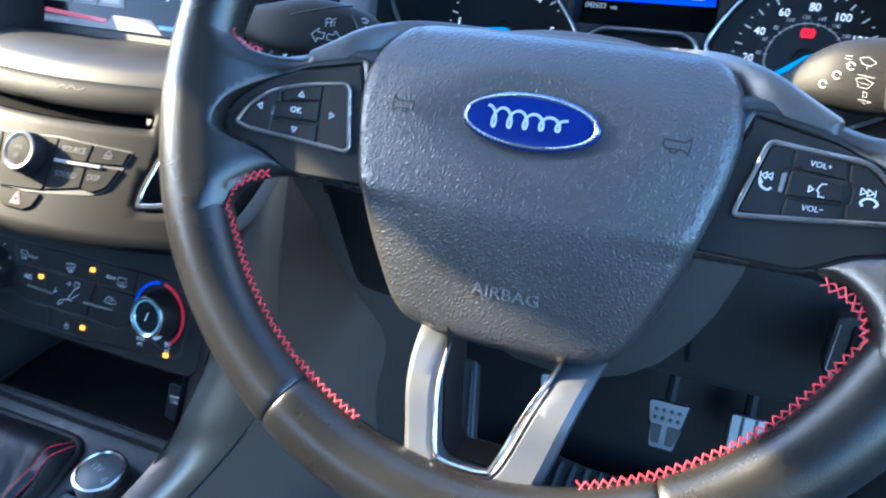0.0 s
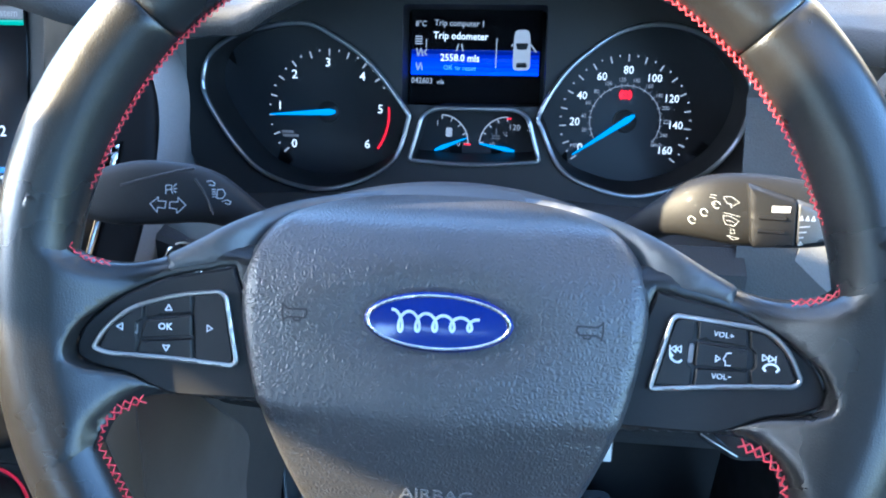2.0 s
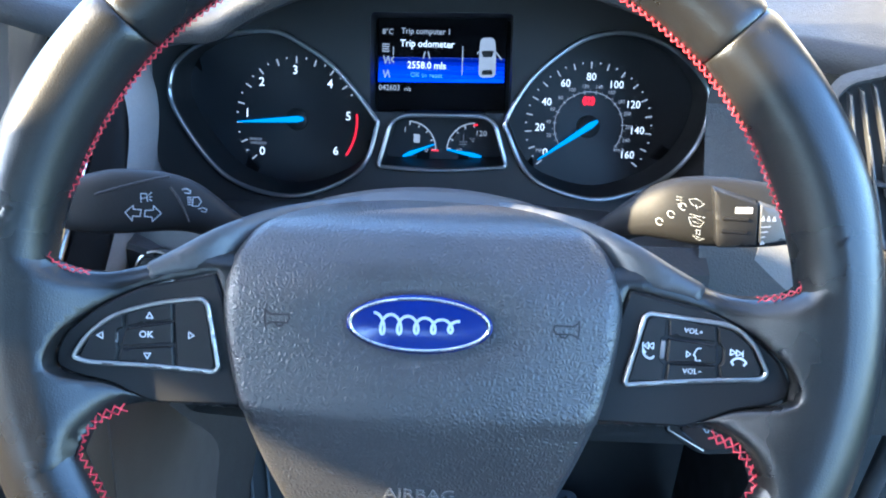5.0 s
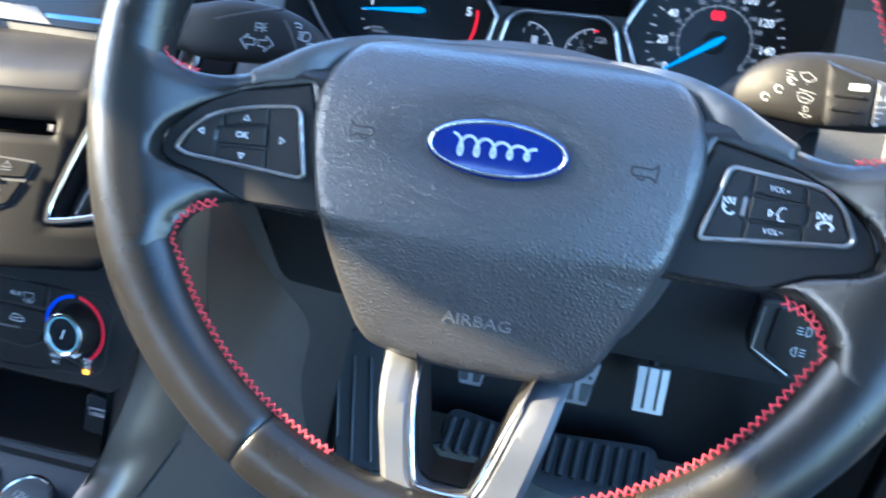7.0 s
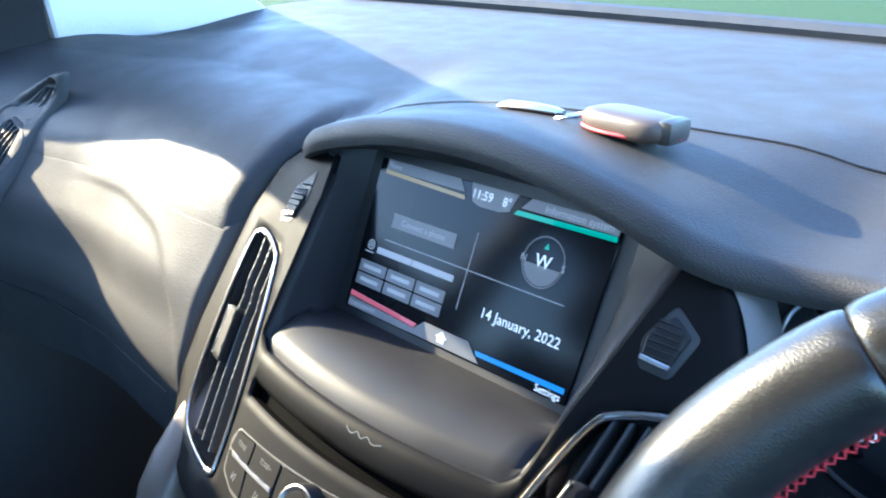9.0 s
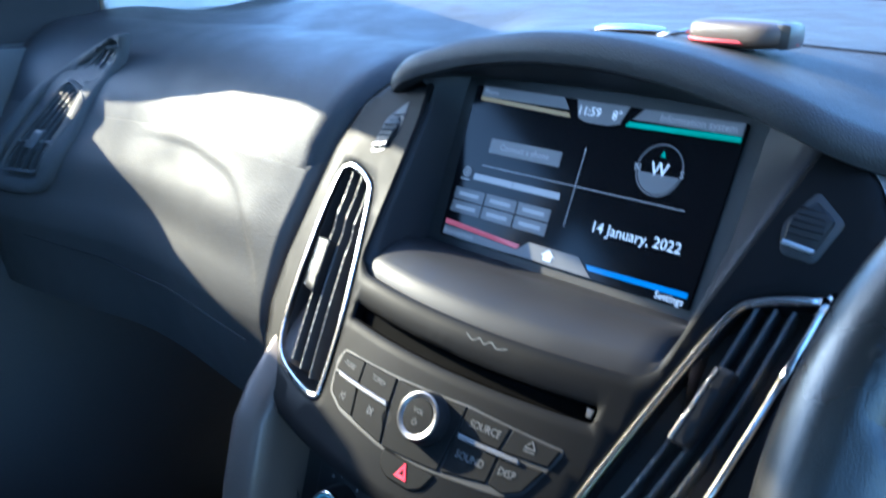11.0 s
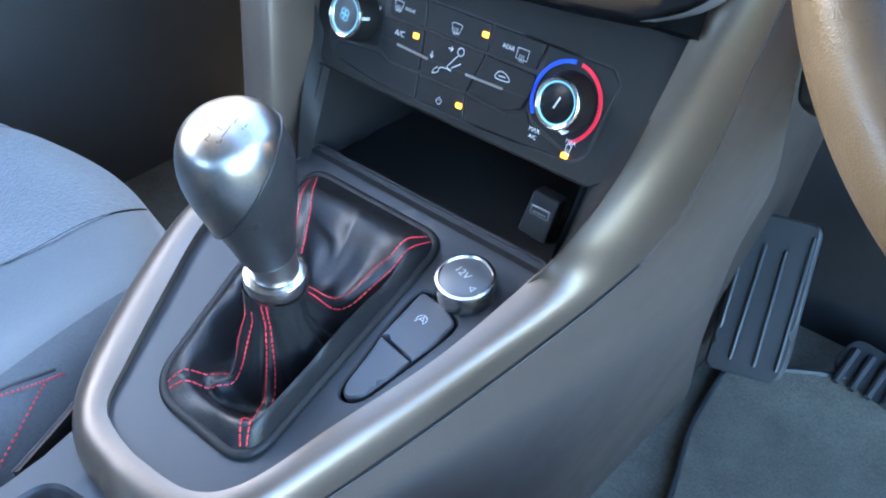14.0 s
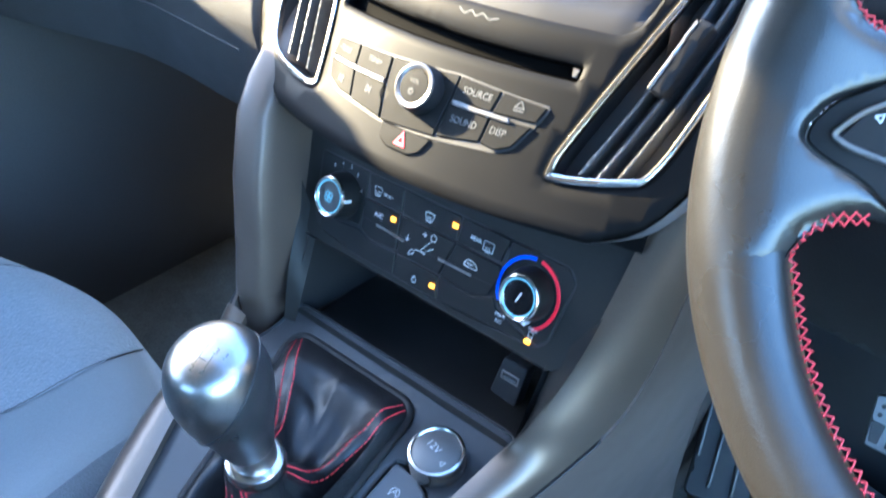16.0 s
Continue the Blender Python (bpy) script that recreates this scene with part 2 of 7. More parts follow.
def mirror(p, c=0.0):
    return [(2 * c - x, y) for x, y in p][::-1]


def rounded(pts, r, n=5):
    """A polygon with its corners filleted; r: one radius or one for each corner."""
    out, k = [], len(pts)
    for i, p in enumerate(pts):
        rad = r[i] if isinstance(r, (list, tuple)) else r
        p, a, b = Vector(p), Vector(pts[i - 1]), Vector(pts[(i + 1) % k])
        u, v = (a - p), (b - p)
        rad = min(rad, u.length * 0.48, v.length * 0.48)
        u, v = p + u.normalized() * rad, p + v.normalized() * rad
        for j in range(n + 1):
            t = j / n
            out.append(tuple((1 - t) ** 2 * u + 2 * t * (1 - t) * p + t * t * v))
    return out


def spline(pts, n=6, closed=True):
    """Catmull-Rom through the points."""
    pts = [Vector(p) for p in pts]
    k, out = len(pts), []
    for i in range(k if closed else k - 1):
        a, b, c, d = [pts[j % k] if closed else pts[max(0, min(k - 1, j))] for j in (i - 1, i, i + 1, i + 2)]
        for j in range(n):
            t = j / n
            out.append(0.5 * (2 * b + (c - a) * t + (2 * a - 5 * b + 4 * c - d) * t * t + (3 * b - a - 3 * c + d) * t ** 3))
    if not closed:
        out.append(pts[-1])
    return [tuple(p) for p in out]


def resample(loop, step):
    out = []
    for i, p in enumerate(loop):
        q = loop[(i + 1) % len(loop)]
        k = max(1, math.ceil(math.dist(p, q) / step))
        out += [(p[0] + (q[0] - p[0]) * j / k, p[1] + (q[1] - p[1]) * j / k) for j in range(k)]
    clean = [out[0]]
    for p in out[1:]:
        if math.dist(p, clean[-1]) > 1e-3:
            clean.append(p)
    if math.dist(clean[0], clean[-1]) < 1e-3:
        clean.pop()
    return clean


def inset(loop, d):
    """A counter-clockwise loop moved inwards by d."""
    out, k = [], len(loop)
    for i in range(k):
        a, p, b = Vector(loop[i - 1]), Vector(loop[i]), Vector(loop[(i + 1) % k])
        t = (b - a)
        if t.length < 1e-9:
            t = Vector((1, 0))
        t.normalize()
        out.append((p.x - t.y * d, p.y + t.x * d))
    return out


def inside(p, loop):
    x, y, c = p[0], p[1], False
    for i in range(len(loop)):
        (x1, y1), (x2, y2) = loop[i - 1], loop[i]
        if (y1 > y) != (y2 > y) and x < (x2 - x1) * (y - y1) / (y2 - y1) + x1:
            c = not c
    return c


def ellipse(cx, cy, a, b, n=48):
    return [(cx + a * math.cos(2 * math.pi * i / n), cy + b * math.sin(2 * math.pi * i / n)) for i in range(n)]


def sheet(outline, to, h=0.0, bevel=0.8, depth=3.0, holes=(), step=9.0, hill=None, bm=None):
    """A plate in a surface's own millimetres (u, v), front at height h, with eased edges and side walls. to(u, v, h) puts it in place; hill(u, v) raises its face."""
    bm = bm or bmesh.new()
    from_loops = [(resample(ccw(outline), step), 1)] + [(resample(ccw(o), step), -1) for o in holes]
    pts, edges, rim = [], [], {}
    for loop, sign in from_loops:
        a = len(pts)
        pts += loop
        edges += [(a + i, a + (i + 1) % len(loop)) for i in range(len(loop))]
        for i in range(len(loop)):
            rim[a + i] = True
        if bevel > 0:
            inner = inset(loop, bevel * sign)
            c = len(pts)
            pts += inner
    out0 = from_loops[0][0]
    xs, ys = [p[0] for p in out0], [p[1] for p in out0]
    nx, ny = int((max(xs) - min(xs)) / step), int((max(ys) - min(ys)) / step)
    if nx * ny < 9000:
        for i in range(1, nx + 1):
            for j in range(1, ny + 1):
                p = (min(xs) + i * (max(xs) - min(xs)) / (nx + 1), min(ys) + j * (max(ys) - min(ys)) / (ny + 1))
                if not inside(p, out0) or any(inside(p, l) for l, s in from_loops[1:]):
                    continue
                if min(math.dist(p, q) for l, s in from_loops for q in l) > max(step * 0.5, bevel * 1.6):
                    pts.append(p)
    vs, es, fs, ov, oe, of = mgeo.delaunay_2d_cdt([Vector(p) for p in pts], edges, [], 0, 1e-4)
    hgt = lambda p: h + (hill(p[0], p[1]) if hill else 0)
    made, edge_of = [], {}
    for i, p in enumerate(vs):
        on = any(k in rim for k in ov[i])
        made.append(bm.verts.new(to(p[0], p[1], hgt(p) - (bevel if on else 0))))
        for k in ov[i]:
            edge_of[k] = i
    for f in fs:
        c = sum((vs[i] for i in f), Vector((0, 0))) / len(f)
        if inside(c, out0) and not any(inside(c, l) for l, s in from_loops[1:]):
            f = list(f)
            if area2([vs[i] for i in f]) < 0:
                f.reverse()
            try:
                bm.faces.new([made[i] for i in f])
            except ValueError:
                pass
    a = 0
    for loop, sign in from_loops:
        k = len(loop)
        low = [bm.verts.new(to(p[0], p[1], hgt(p) - max(depth, bevel + 0.05))) for p in loop]
        for i in range(k):
            j = (i + 1) % k
            if a + i not in edge_of or a + j not in edge_of:
                continue
            q = [made[edge_of[a + i]], low[i], low[j], made[edge_of[a + j]]]
            try:
                bm.faces.new(q if sign > 0 else q[::-1])
            except ValueError:
                pass
        a += k * (2 if bevel > 0 else 1)
    return bm


def sweep(path, section, closed=False, caps=True, bm=None):
    """Moves section(i, t) -> list of world points along range(path)."""
    bm = bm or bmesh.new()
    rings = [[bm.verts.new(p) for p in section(i, i / max(1, path - 1))] for i in range(path)]
    k = len(rings[0])
    for i in range(path if closed else path - 1):
        a, b = rings[i], rings[(i + 1) % path]
        for j in range(k):
            bm.faces.new((a[j], a[(j + 1) % k], b[(j + 1) % k], b[j]))
    if caps and not closed:
        bm.faces.new(rings[0][::-1])
        bm.faces.new(rings[-1])
    return bm


def tube(points, r, sides=8, closed=False, bm=None, flat=1.0, up=(0, 0, 1)):
    """A round or flattened bar along world points; r: one radius or one for each point."""
    pts = [Vector(p) for p in points]
    k = len(pts)

    def section(i, t):
        a = pts[i - 1] if closed or i else pts[0]
        b = pts[(i + 1) % k] if closed or i < k - 1 else pts[-1]
        d = (b - a).normalized()
        s = d.cross(Vector(up))
        s = s.normalized() if s.length > 1e-4 else d.orthogonal().normalized()
        w = s.cross(d).normalized()
        rad = r[i] if isinstance(r, (list, tuple)) else r
        return [pts[i] + s * rad * math.cos(2 * math.pi * j / sides) + w * rad * flat * math.sin(2 * math.pi * j / sides) for j in range(sides)]

    return sweep(k, section, closed, True, bm)


def loft(loops, close=True, cap_a=False, cap_b=False, bm=None):
    bm = bm or bmesh.new()
    rings = [[bm.verts.new(p) for p in loop] for loop in loops]
    k = len(rings[0])
    for a, b in zip(rings, rings[1:]):
        for j in range(k if close else k - 1):
            bm.faces.new((a[j], a[(j + 1) % k], b[(j + 1) % k], b[j]))
    if cap_a:
        bm.faces.new(rings[0][::-1])
    if cap_b:
        bm.faces.new(rings[-1])
    return bm


def turned(to, cx, cy, profile, n=40, bm=None):
    """A knob or ring turned about the surface's normal at (cx, cy): profile of (radius, height) in millimetres, from the rim to the middle."""
    bm = bm or bmesh.new()
    rings = []
    for r, h in profile:
        if r < 1e-6:
            rings.append([bm.verts.new(to(cx, cy, h))])
        else:
            rings.append([bm.verts.new(to(cx + r * math.cos(2 * math.pi * i / n), cy + r * math.sin(2 * math.pi * i / n), h)) for i in range(n)])
    for a, b in zip(rings, rings[1:]):
        for i in range(n):
            j = (i + 1) % n
            if len(b) == 1:
                bm.faces.new((a[i], a[j], b[0]))
            else:
                bm.faces.new((a[i], a[j], b[j], b[i]))
    return bm


def strokes(lines, to, width, h=0.3, bm=None):
    """Flat printed strokes along polylines in the surface's millimetres."""
    bm = bm or bmesh.new()
    for line in lines:
        p = [Vector(q) for q in line]
        for a, b in zip(p, p[1:]):
            d = b - a
            if d.length < 1e-6:
                continue
            d.normalize()
            s = Vector((-d.y, d.x)) * width / 2
            e = d * width * 0.3
            bm.faces.new([bm.verts.new(to(q.x, q.y, h)) for q in (a - e + s * -1, b + e - s, b + e + s, a - e + s)])
    return bm


def arc(cx, cy, r, a0, a1, n=24):
    return [(cx + r * math.cos(radians(a0 + (a1 - a0) * i / n)), cy + r * math.sin(radians(a0 + (a1 - a0) * i / n))) for i in range(n + 1)]


def lettering(words, to, u, v, size, mat, parent, h=0.3, turn=0.0, stretch=1.0, bold=0.0, align="CENTER", name="lettering", deep=0.0):
    """Words in the built-in font, laid on a surface; size: height of the capitals in millimetres."""
    c = bpy.data.curves.new("words", "FONT")
    c.body, c.align_x, c.align_y, c.size, c.resolution_u = words, align, "CENTER", size / 0.69, 2
    c.offset, c.extrude = bold, deep
    ob = new("words", c)
    me = bpy.data.meshes.new_from_object(ob.evaluated_get(bpy.context.evaluated_depsgraph_get()))
    bm = bmesh.new()
    bm.from_mesh(me)
    bpy.data.objects.remove(ob)
    bpy.data.curves.remove(c)
    bpy.data.meshes.remove(me)
    ca, sa = math.cos(radians(turn)), math.sin(radians(turn))
    for q in bm.verts:
        x, y = q.co.x * stretch, q.co.y
        q.co = to(u + x * ca - y * sa, v + x * sa + y * ca, h + q.co.z)
    return part(name, bm, mat, parent)


def frame_of(o, tilt):
    """A flat surface through o (metres) whose top leans forward by tilt degrees, in millimetres."""
    o, t = Vector(o), radians(tilt)
    vv, nn = Vector((0, math.sin(t), math.cos(t))), Vector((0, -math.cos(t), math.sin(t)))
    return lambda u, v, h=0.0: o + Vector((u / 1000, 0, 0)) + vv * (v / 1000) + nn * (h / 1000)


def leaning(f, slope):
    """A surface y = f(x, z) seen from the seats: u = x, v = z in millimetres."""
    nn = Vector((0, -1, slope)).normalized()

    def to(u, v, h=0.0):
        x, z = u / 1000, v / 1000
        return Vector((x, f(x, z), z)) + nn * (h / 1000)
    return to


def box(lo, hi, bevel=0.004, bm=None, segments=2):
    b = bmesh.new()
    bmesh.ops.create_cube(b, size=1.0)
    for q in b.verts:
        q.co = [lo[i] + (q.co[i] + 0.5) * (hi[i] - lo[i]) for i in range(3)]
    if bevel:
        bmesh.ops.bevel(b, geom=b.edges[:], offset=bevel, segments=segments, affect="EDGES", profile=0.6)
    if bm is None:
        return b
    me = bpy.data.meshes.new("t")
    b.to_mesh(me)
    b.free()
    bm.from_mesh(me)
    bpy.data.meshes.remove(me)
    return bm


WHEEL = frame_of((0.378, 0.0033, 0.7023), 27.8)
FACE = leaning(lambda x, z: 0.0434 + 0.70 * (z - 0.5768) + 1.2 * x * x - 2.0 * max(0, -x - 0.14) ** 2, 0.70)
CLIMATE = leaning(lambda x, z: 0.0574 + 0.371 * (z - 0.4617), 0.371)
DISPLAY = leaning(lambda x, z: 0.1783 + 0.395 * (z - 0.6652), 0.395)
GAUGE = frame_of((0.379, 0.333, 0.665), 21)
POD = frame_of((0.379, 0.295, 0.669), 21)


def DECK(u, v, h=0.0):
    """The top of the gear console: u = x, v = y in millimetres."""
    x, y = u / 1000, v / 1000
    return Vector((x, y, 0.3706 + 0.1228 * (y + 0.0376))) + Vector((0, -0.122, 0.9925)) * (h / 1000)


# ---- the steering wheel ----
wheel = thing("steering_wheel", WHEEL(0, 0, -40), "black leather sports steering wheel with red stitching", "steering wheel")


def rim_point(deg, r, h):
    a = radians(deg)
    return WHEEL(r * math.cos(a), r * math.sin(a), h)


def rim_shape(deg):
    """Centre radius, half width and half depth of the rim at an angle; thicker at the thumb rests."""
    bump = sum(math.exp(-(((deg - c + 180) % 360 - 180) / 15) ** 2) for c in (24, 156))
    low = sum(math.exp(-(((deg - c + 180) % 360 - 180) / 14) ** 2) for c in (-22, 202))
    return 168.0 + 0.4 * bump, 16.4 + 1.2 * bump + 1.0 * low, 14.5 + 1.6 * bump


def rim_piece(a0, a1):
    """One leather section; its ends roll in to the seam."""
    span = a1 - a0
    lead = [0, 0.12, 0.3, 0.55, 0.9, 1.35, 1.9, 2.8]
    n = int(span / 1.6)
    degs = lead + [2.8 + (span - 5.6) * i / n for i in range(1, n)] + [span - x for x in lead[::-1]]

    def section(i, t):
        d = a0 + degs[i]
        r, w, h = rim_shape(d)
        e = min(1.0, min(degs[i], span - degs[i]) / 1.9)
        k = 1 - 0.10 * (1 - math.sqrt(1 - (1 - e) ** 2))
        return [rim_point(d, r + w * k * math.cos(q), h * k * math.sin(q)) for q in [2 * math.pi * j / 36 for j in range(36)]]
    return sweep(len(degs), section)


for a0, a1 in ((44, 136), (136, 239), (239, 301), (301, 404)):
    part("rim_leather", rim_piece(a0, a1), LEATHER, wheel, sharp=70)


def stitch_run(points, width=3.0, pitch=3.0, thread=0.00036):
    """Crossed red stitches along a polyline on the wheel, (u, v, h) in millimetres."""
    bm = bmesh.new()
    p = [Vector(q) for q in points]
    total = sum((b - a).length for a, b in zip(p, p[1:]))

    def at(s):
        for a, b in zip(p, p[1:]):
            d = (b - a).length
            if s <= d or b is p[-1]:
                return a + (b - a) * min(1, s / d), (b - a).normalized()
            s -= d
    k = int(total / pitch)
    rng = random.Random(k)
    for i in range(k):
        s = i * pitch
        (a, d), (b, _) = at(s), at(min(total - 0.01, s + pitch))
        side = Vector((-d.y, d.x, 0)).normalized()
        for f in (1, -1):
            w = width / 2 * rng.uniform(0.75, 1.2)
            q = [a + side * w * f, (a + b) / 2 + Vector((0, 0, 0.9)), b - side * w * f]
            tube([WHEEL(*x) for x in q], thread, 5, bm=bm)
    return bm


def rim_inner(d, slip=0.0):
    r, w, h = rim_shape(d)
    w += 0.7
    q = radians(180 - 9 - slip)
    return (math.cos(radians(d)) * (r + w * math.cos(q)), math.sin(radians(d)) * (r + w * math.cos(q)), h * math.sin(q) + 0.4)


upper = [rim_inner(d, -13) for d in range(18, 163, 2)]
part("stitching", stitch_run([(136, 13.2, -2), (144, 14.6, 0.5), (150.5, 18, 3), (152.5, 25, 3), (150, 36, 1)] + upper[1:-1] + [(-150, 36, 1), (-152.5, 25, 3), (-150.5, 18, 3), (-144, 14.6, 0.5), (-136, 13.2, -2)], 2.4, 3.2, 0.0003), RED, wheel, "red cross stitching")
for side in (1, -1):
    run = [(side * 121, -43, -4), (side * 130, -46.5, -1), (side * 136.5, -53, 1.5), (side * 138.5, -62, 2)]
    run += [rim_inner(d if side > 0 else 180 - d, -6) for d in range(-28, -73, -2)]
    part("stitching", stitch_run(run, 4.2, 3.7, 0.00038), RED, wheel, "red braided stitching")


# spokes: leather saddles that grow out of the rim, the cover over the hub, smooth trims, button pods
def pod_rise(u):
    return 6.5 * ease((abs(u - 0.5) - 104) / 48)


def POD_FACE(u, v, h=0.0):
    return WHEEL(u, v, h + pod_rise(u))


top_edge = [(70, 22), (92, 24.5), (104, 22), (118, 16.6), (132, 13), (144, 14), (151.5, 18.5), (154, 27), (152.5, 36)]
low_edge = [(147, -76), (139.5, -68), (138.2, -60), (134.5, -51), (124, -43.6), (108, -42.6), (70, -44)]
saddle_out = spline(top_edge, 4, False) + [(163, 41), (169, 30), (171.5, 0), (170, -30), (163, -60), (152, -80)] + spline(low_edge, 4, False)
brink = resample(spline(top_edge, 4, False), 2)[:-1], resample(spline(low_edge, 4, False), 2)
brink = [q for run, last in zip(brink, (top_edge[-1], low_edge[-1])) for q in run if math.dist(q, last) > 1 and q[0] > 71]
trim_out = [(-149.5, -20.5), (-146, -11.5), (-134, -0.6), (-115.8, 8.2), (-85, 14.8), (-80, 0), (-71, -41), (-110.7, -41.6), (-119.4, -37.6), (-127.5, -33), (-143, -29.4), (-149, -26)]
trim_loop = rounded(trim_out, [5, 8, 9, 4, 1, 2, 1, 6, 6, 7, 6, 4])


def saddle(u, v):
    """Height of the leather between the flat of the spoke and the round of the rim."""
    a, r = math.degrees(math.atan2(v, abs(u))), math.hypot(u, v)
    rc, w, hh = rim_shape(a)
    on_rim = hh * math.sqrt(max(0.0, 1 - ((max(r, 160.0) - rc) / w) ** 2))
    s = ease((r - 119) / 43)
    top = -6.6 * (1 - s) + (on_rim + 0.3 * (1 - (max(r, 160) - 160) / 7)) * s
    d = min(math.dist((abs(u), v), q) for q in brink)
    k = max(0.0, 1 - d / 8.0)
    return top - 8.5 * (1 - math.sqrt(1 - k * k))


crown = [(0, 52), (24, 51), (47, 48), (70, 42.5), (89, 33.5), (104, 24.6), (117.6, 17.4), (116.6, 9.2), (100, 12.6), (84, 15.8), (78, 24), (62, 32), (40, 36), (0, 38)]
crown = crown + [(2 - x, y) for x, y in crown[::-1][1:-1]]
part("hub_cover", sheet(rounded(crown, [10, 30, 30, 30, 20, 10, 2, 2, 4, 3, 8, 10, 10, 10] + [10, 10, 8, 3, 4, 2, 2, 10, 20, 30, 30, 30]), WHEEL, -6.2, 2.8, 9, step=4, hill=lambda u, v: -50 * ease((98 - abs(u - 1)) / 74)), HARD, wheel, "smooth upper hub cover", 60)
for side in (1, -1):
    put = (lambda pts: pts) if side < 0 else (lambda pts: mirror(pts, 0.5))
    turn_over = (lambda pts: pts) if side > 0 else (lambda pts: mirror(pts, 0.5))
    part("leather_spoke", sheet(turn_over(saddle_out), WHEEL, 0, 0.6, 9, holes=[put(trim_loop)], step=3.0, hill=saddle), LEATHER, wheel, "black leather spoke", 70)
    part("spoke_trim", sheet(put(inset(ccw(resample(trim_loop, 2.5)), 0.5)), POD_FACE, -6.0, 1.0, 6, step=5), STALK, wheel, "satin black spoke trim")
    if side < 0:
        pod = [(-142.5, -22), (-137, -12), (-127, -3.4), (-110, 2.2), (-90.5, 4.8), (-87, 2.5), (-81.5, -25), (-84, -27.6), (-136, -24.6)]
        ring = rounded(pod, [3, 8, 9, 10, 3, 3, 2.5, 2.5, 4])
        keys = {"up": [(-121, -1), (-102.6, 2.4), (-102.4, -5.6), (-121, -8.8)], "down": [(-122.8, -18), (-102, -16.6), (-101.2, -25.4), (-123.8, -23.8)],
                "outer": [(-139, -21.6), (-135, -12.4), (-126, -5), (-122, -2.6), (-122, -9.2), (-124.4, -10.4), (-124.6, -15.8), (-123.8, -18), (-124.8, -23.6), (-135.6, -22.8)],
                "inner": [(-101.4, 2.6), (-91, 3.4), (-88.6, 1.4), (-84, -23.6), (-85.4, -25.8), (-100, -25.4), (-100.8, -15), (-101.4, -6)],
                "centre": [(-120.6, -9.6), (-102, -6.4), (-101.6, -15.4), (-122.6, -17)]}
        hollow = [(-127.4, -11), (-124.4, -10.6), (-124.2, -16), (-127, -15.6)]
    else:
        pod = [(84, -25.4), (91.5, 4.4), (94, 6.4), (128, 3), (136, -4), (141.6, -16), (139, -19.6)]
        ring = rounded(pod, [4, 3, 3, 9, 9, 4, 5])
        keys = {"up": [(102.4, 4.4), (120.4, 2), (121.2, -5.2), (102.6, -3.6)], "down": [(102.8, -14.8), (121.6, -14.4), (122.2, -19.8), (102, -22.2)],
                "outer": [(86.6, -22.8), (93.4, 3), (95.2, 4.6), (101.4, 4.2), (101.2, -3.6), (99.4, -5), (99.2, -13.4), (101.4, -15), (100.8, -22.2)],
                "inner": [(121.6, 1.4), (127, 0.8), (134, -5.4), (138.4, -15.4), (137, -17.8), (123.4, -19.8), (122.6, -14), (124, -12.8), (124, -7.4), (122.2, -5.6)],
                "centre": [(102.4, -4.4), (121.2, -6.2), (121.6, -13.6), (101.8, -14)]}
        hollow = [(99.2, -5.4), (101.6, -5.2), (101.2, -13), (98.8, -13)]
    loop = ccw(resample(ring, 2.0))
    part("pod_bezel", sheet(ring, POD_FACE, -3.6, 0.5, 3.5, holes=[inset(loop, 1.9)], step=2.5), PODRING, wheel, "thin satin chrome button surround")
    part("button_pod", sheet(inset(loop, 1.8), POD_FACE, -5.6, 0.3, 2, step=5), BLACK, wheel)
    part("finger_hollow", sheet(rounded(hollow, 1.4), POD_FACE, -4.4, 0.5, 2, step=3), POD_SIDE, wheel)
    for name, pts in keys.items():
        part("button", sheet(rounded(pts, 0.9), POD_FACE, -3.3 if name == "centre" else -4.2, 0.6, 2, step=3.5), BUTTON, wheel)

    def ink(lines, w=0.42, h=-3.9):
        return [part("symbol", strokes([line], POD_FACE, w, h), WHITE, wheel) for line in lines]
    if side < 0:
        tri = lambda x, y, dx, dy: [(x + dx, y + dy), (x - dx * 0.5 - dy * 0.9, y - dy * 0.5 + dx * 0.9), (x - dx * 0.5 + dy * 0.9, y - dy * 0.5 - dx * 0.9), (x + dx, y + dy)]
        ink([tri(-111.6, -4.2, 0, 1.5), tri(-112.2, -20.5, 0, -1.5), tri(-130.4, -12.4, -1.5, 0), tri(-94.4, -11.6, 1.5, 0)])
        lettering("OK", POD_FACE, -112.4, -11.8, 2.7, WHITE, wheel, -2.9, bold=0.06)
    else:
        lettering("VOL+", POD_FACE, 112, -1, 2.1, WHITE, wheel, -3.8, -5)
        lettering("VOL\u2212", POD_FACE, 112.2, -17.4, 2.1, WHITE, wheel, -3.8, 1)
        ink([[(92, -6.4), (92, -8.8)], [(92.4, -7.6), (94.3, -6.3), (94.3, -8.9), (92.4, -7.6)], [(94.4, -7.6), (96.3, -6.3), (96.3, -8.9), (94.4, -7.6)]])
        ink([arc(95.4, -9.6, 3.2, 170, 280, 8), [(92.2, -9.4), (93.2, -10.4)], [(95.6, -12.9), (96.6, -12)]], 0.8)
        ink([[(126.4, -7.2), (126.4, -9.6), (128.4, -8.5), (126.4, -7.2)], [(128.6, -7.4), (128.6, -9.8), (130.6, -8.7), (128.6, -7.4)], [(131, -7.6), (131, -10)]])
        ink([arc(129.6, -13.6, 3.0, 25, 155, 8), [(126.9, -12.4), (127.6, -13.4)], [(132.3, -12.4), (131.6, -13.4)]], 0.8)
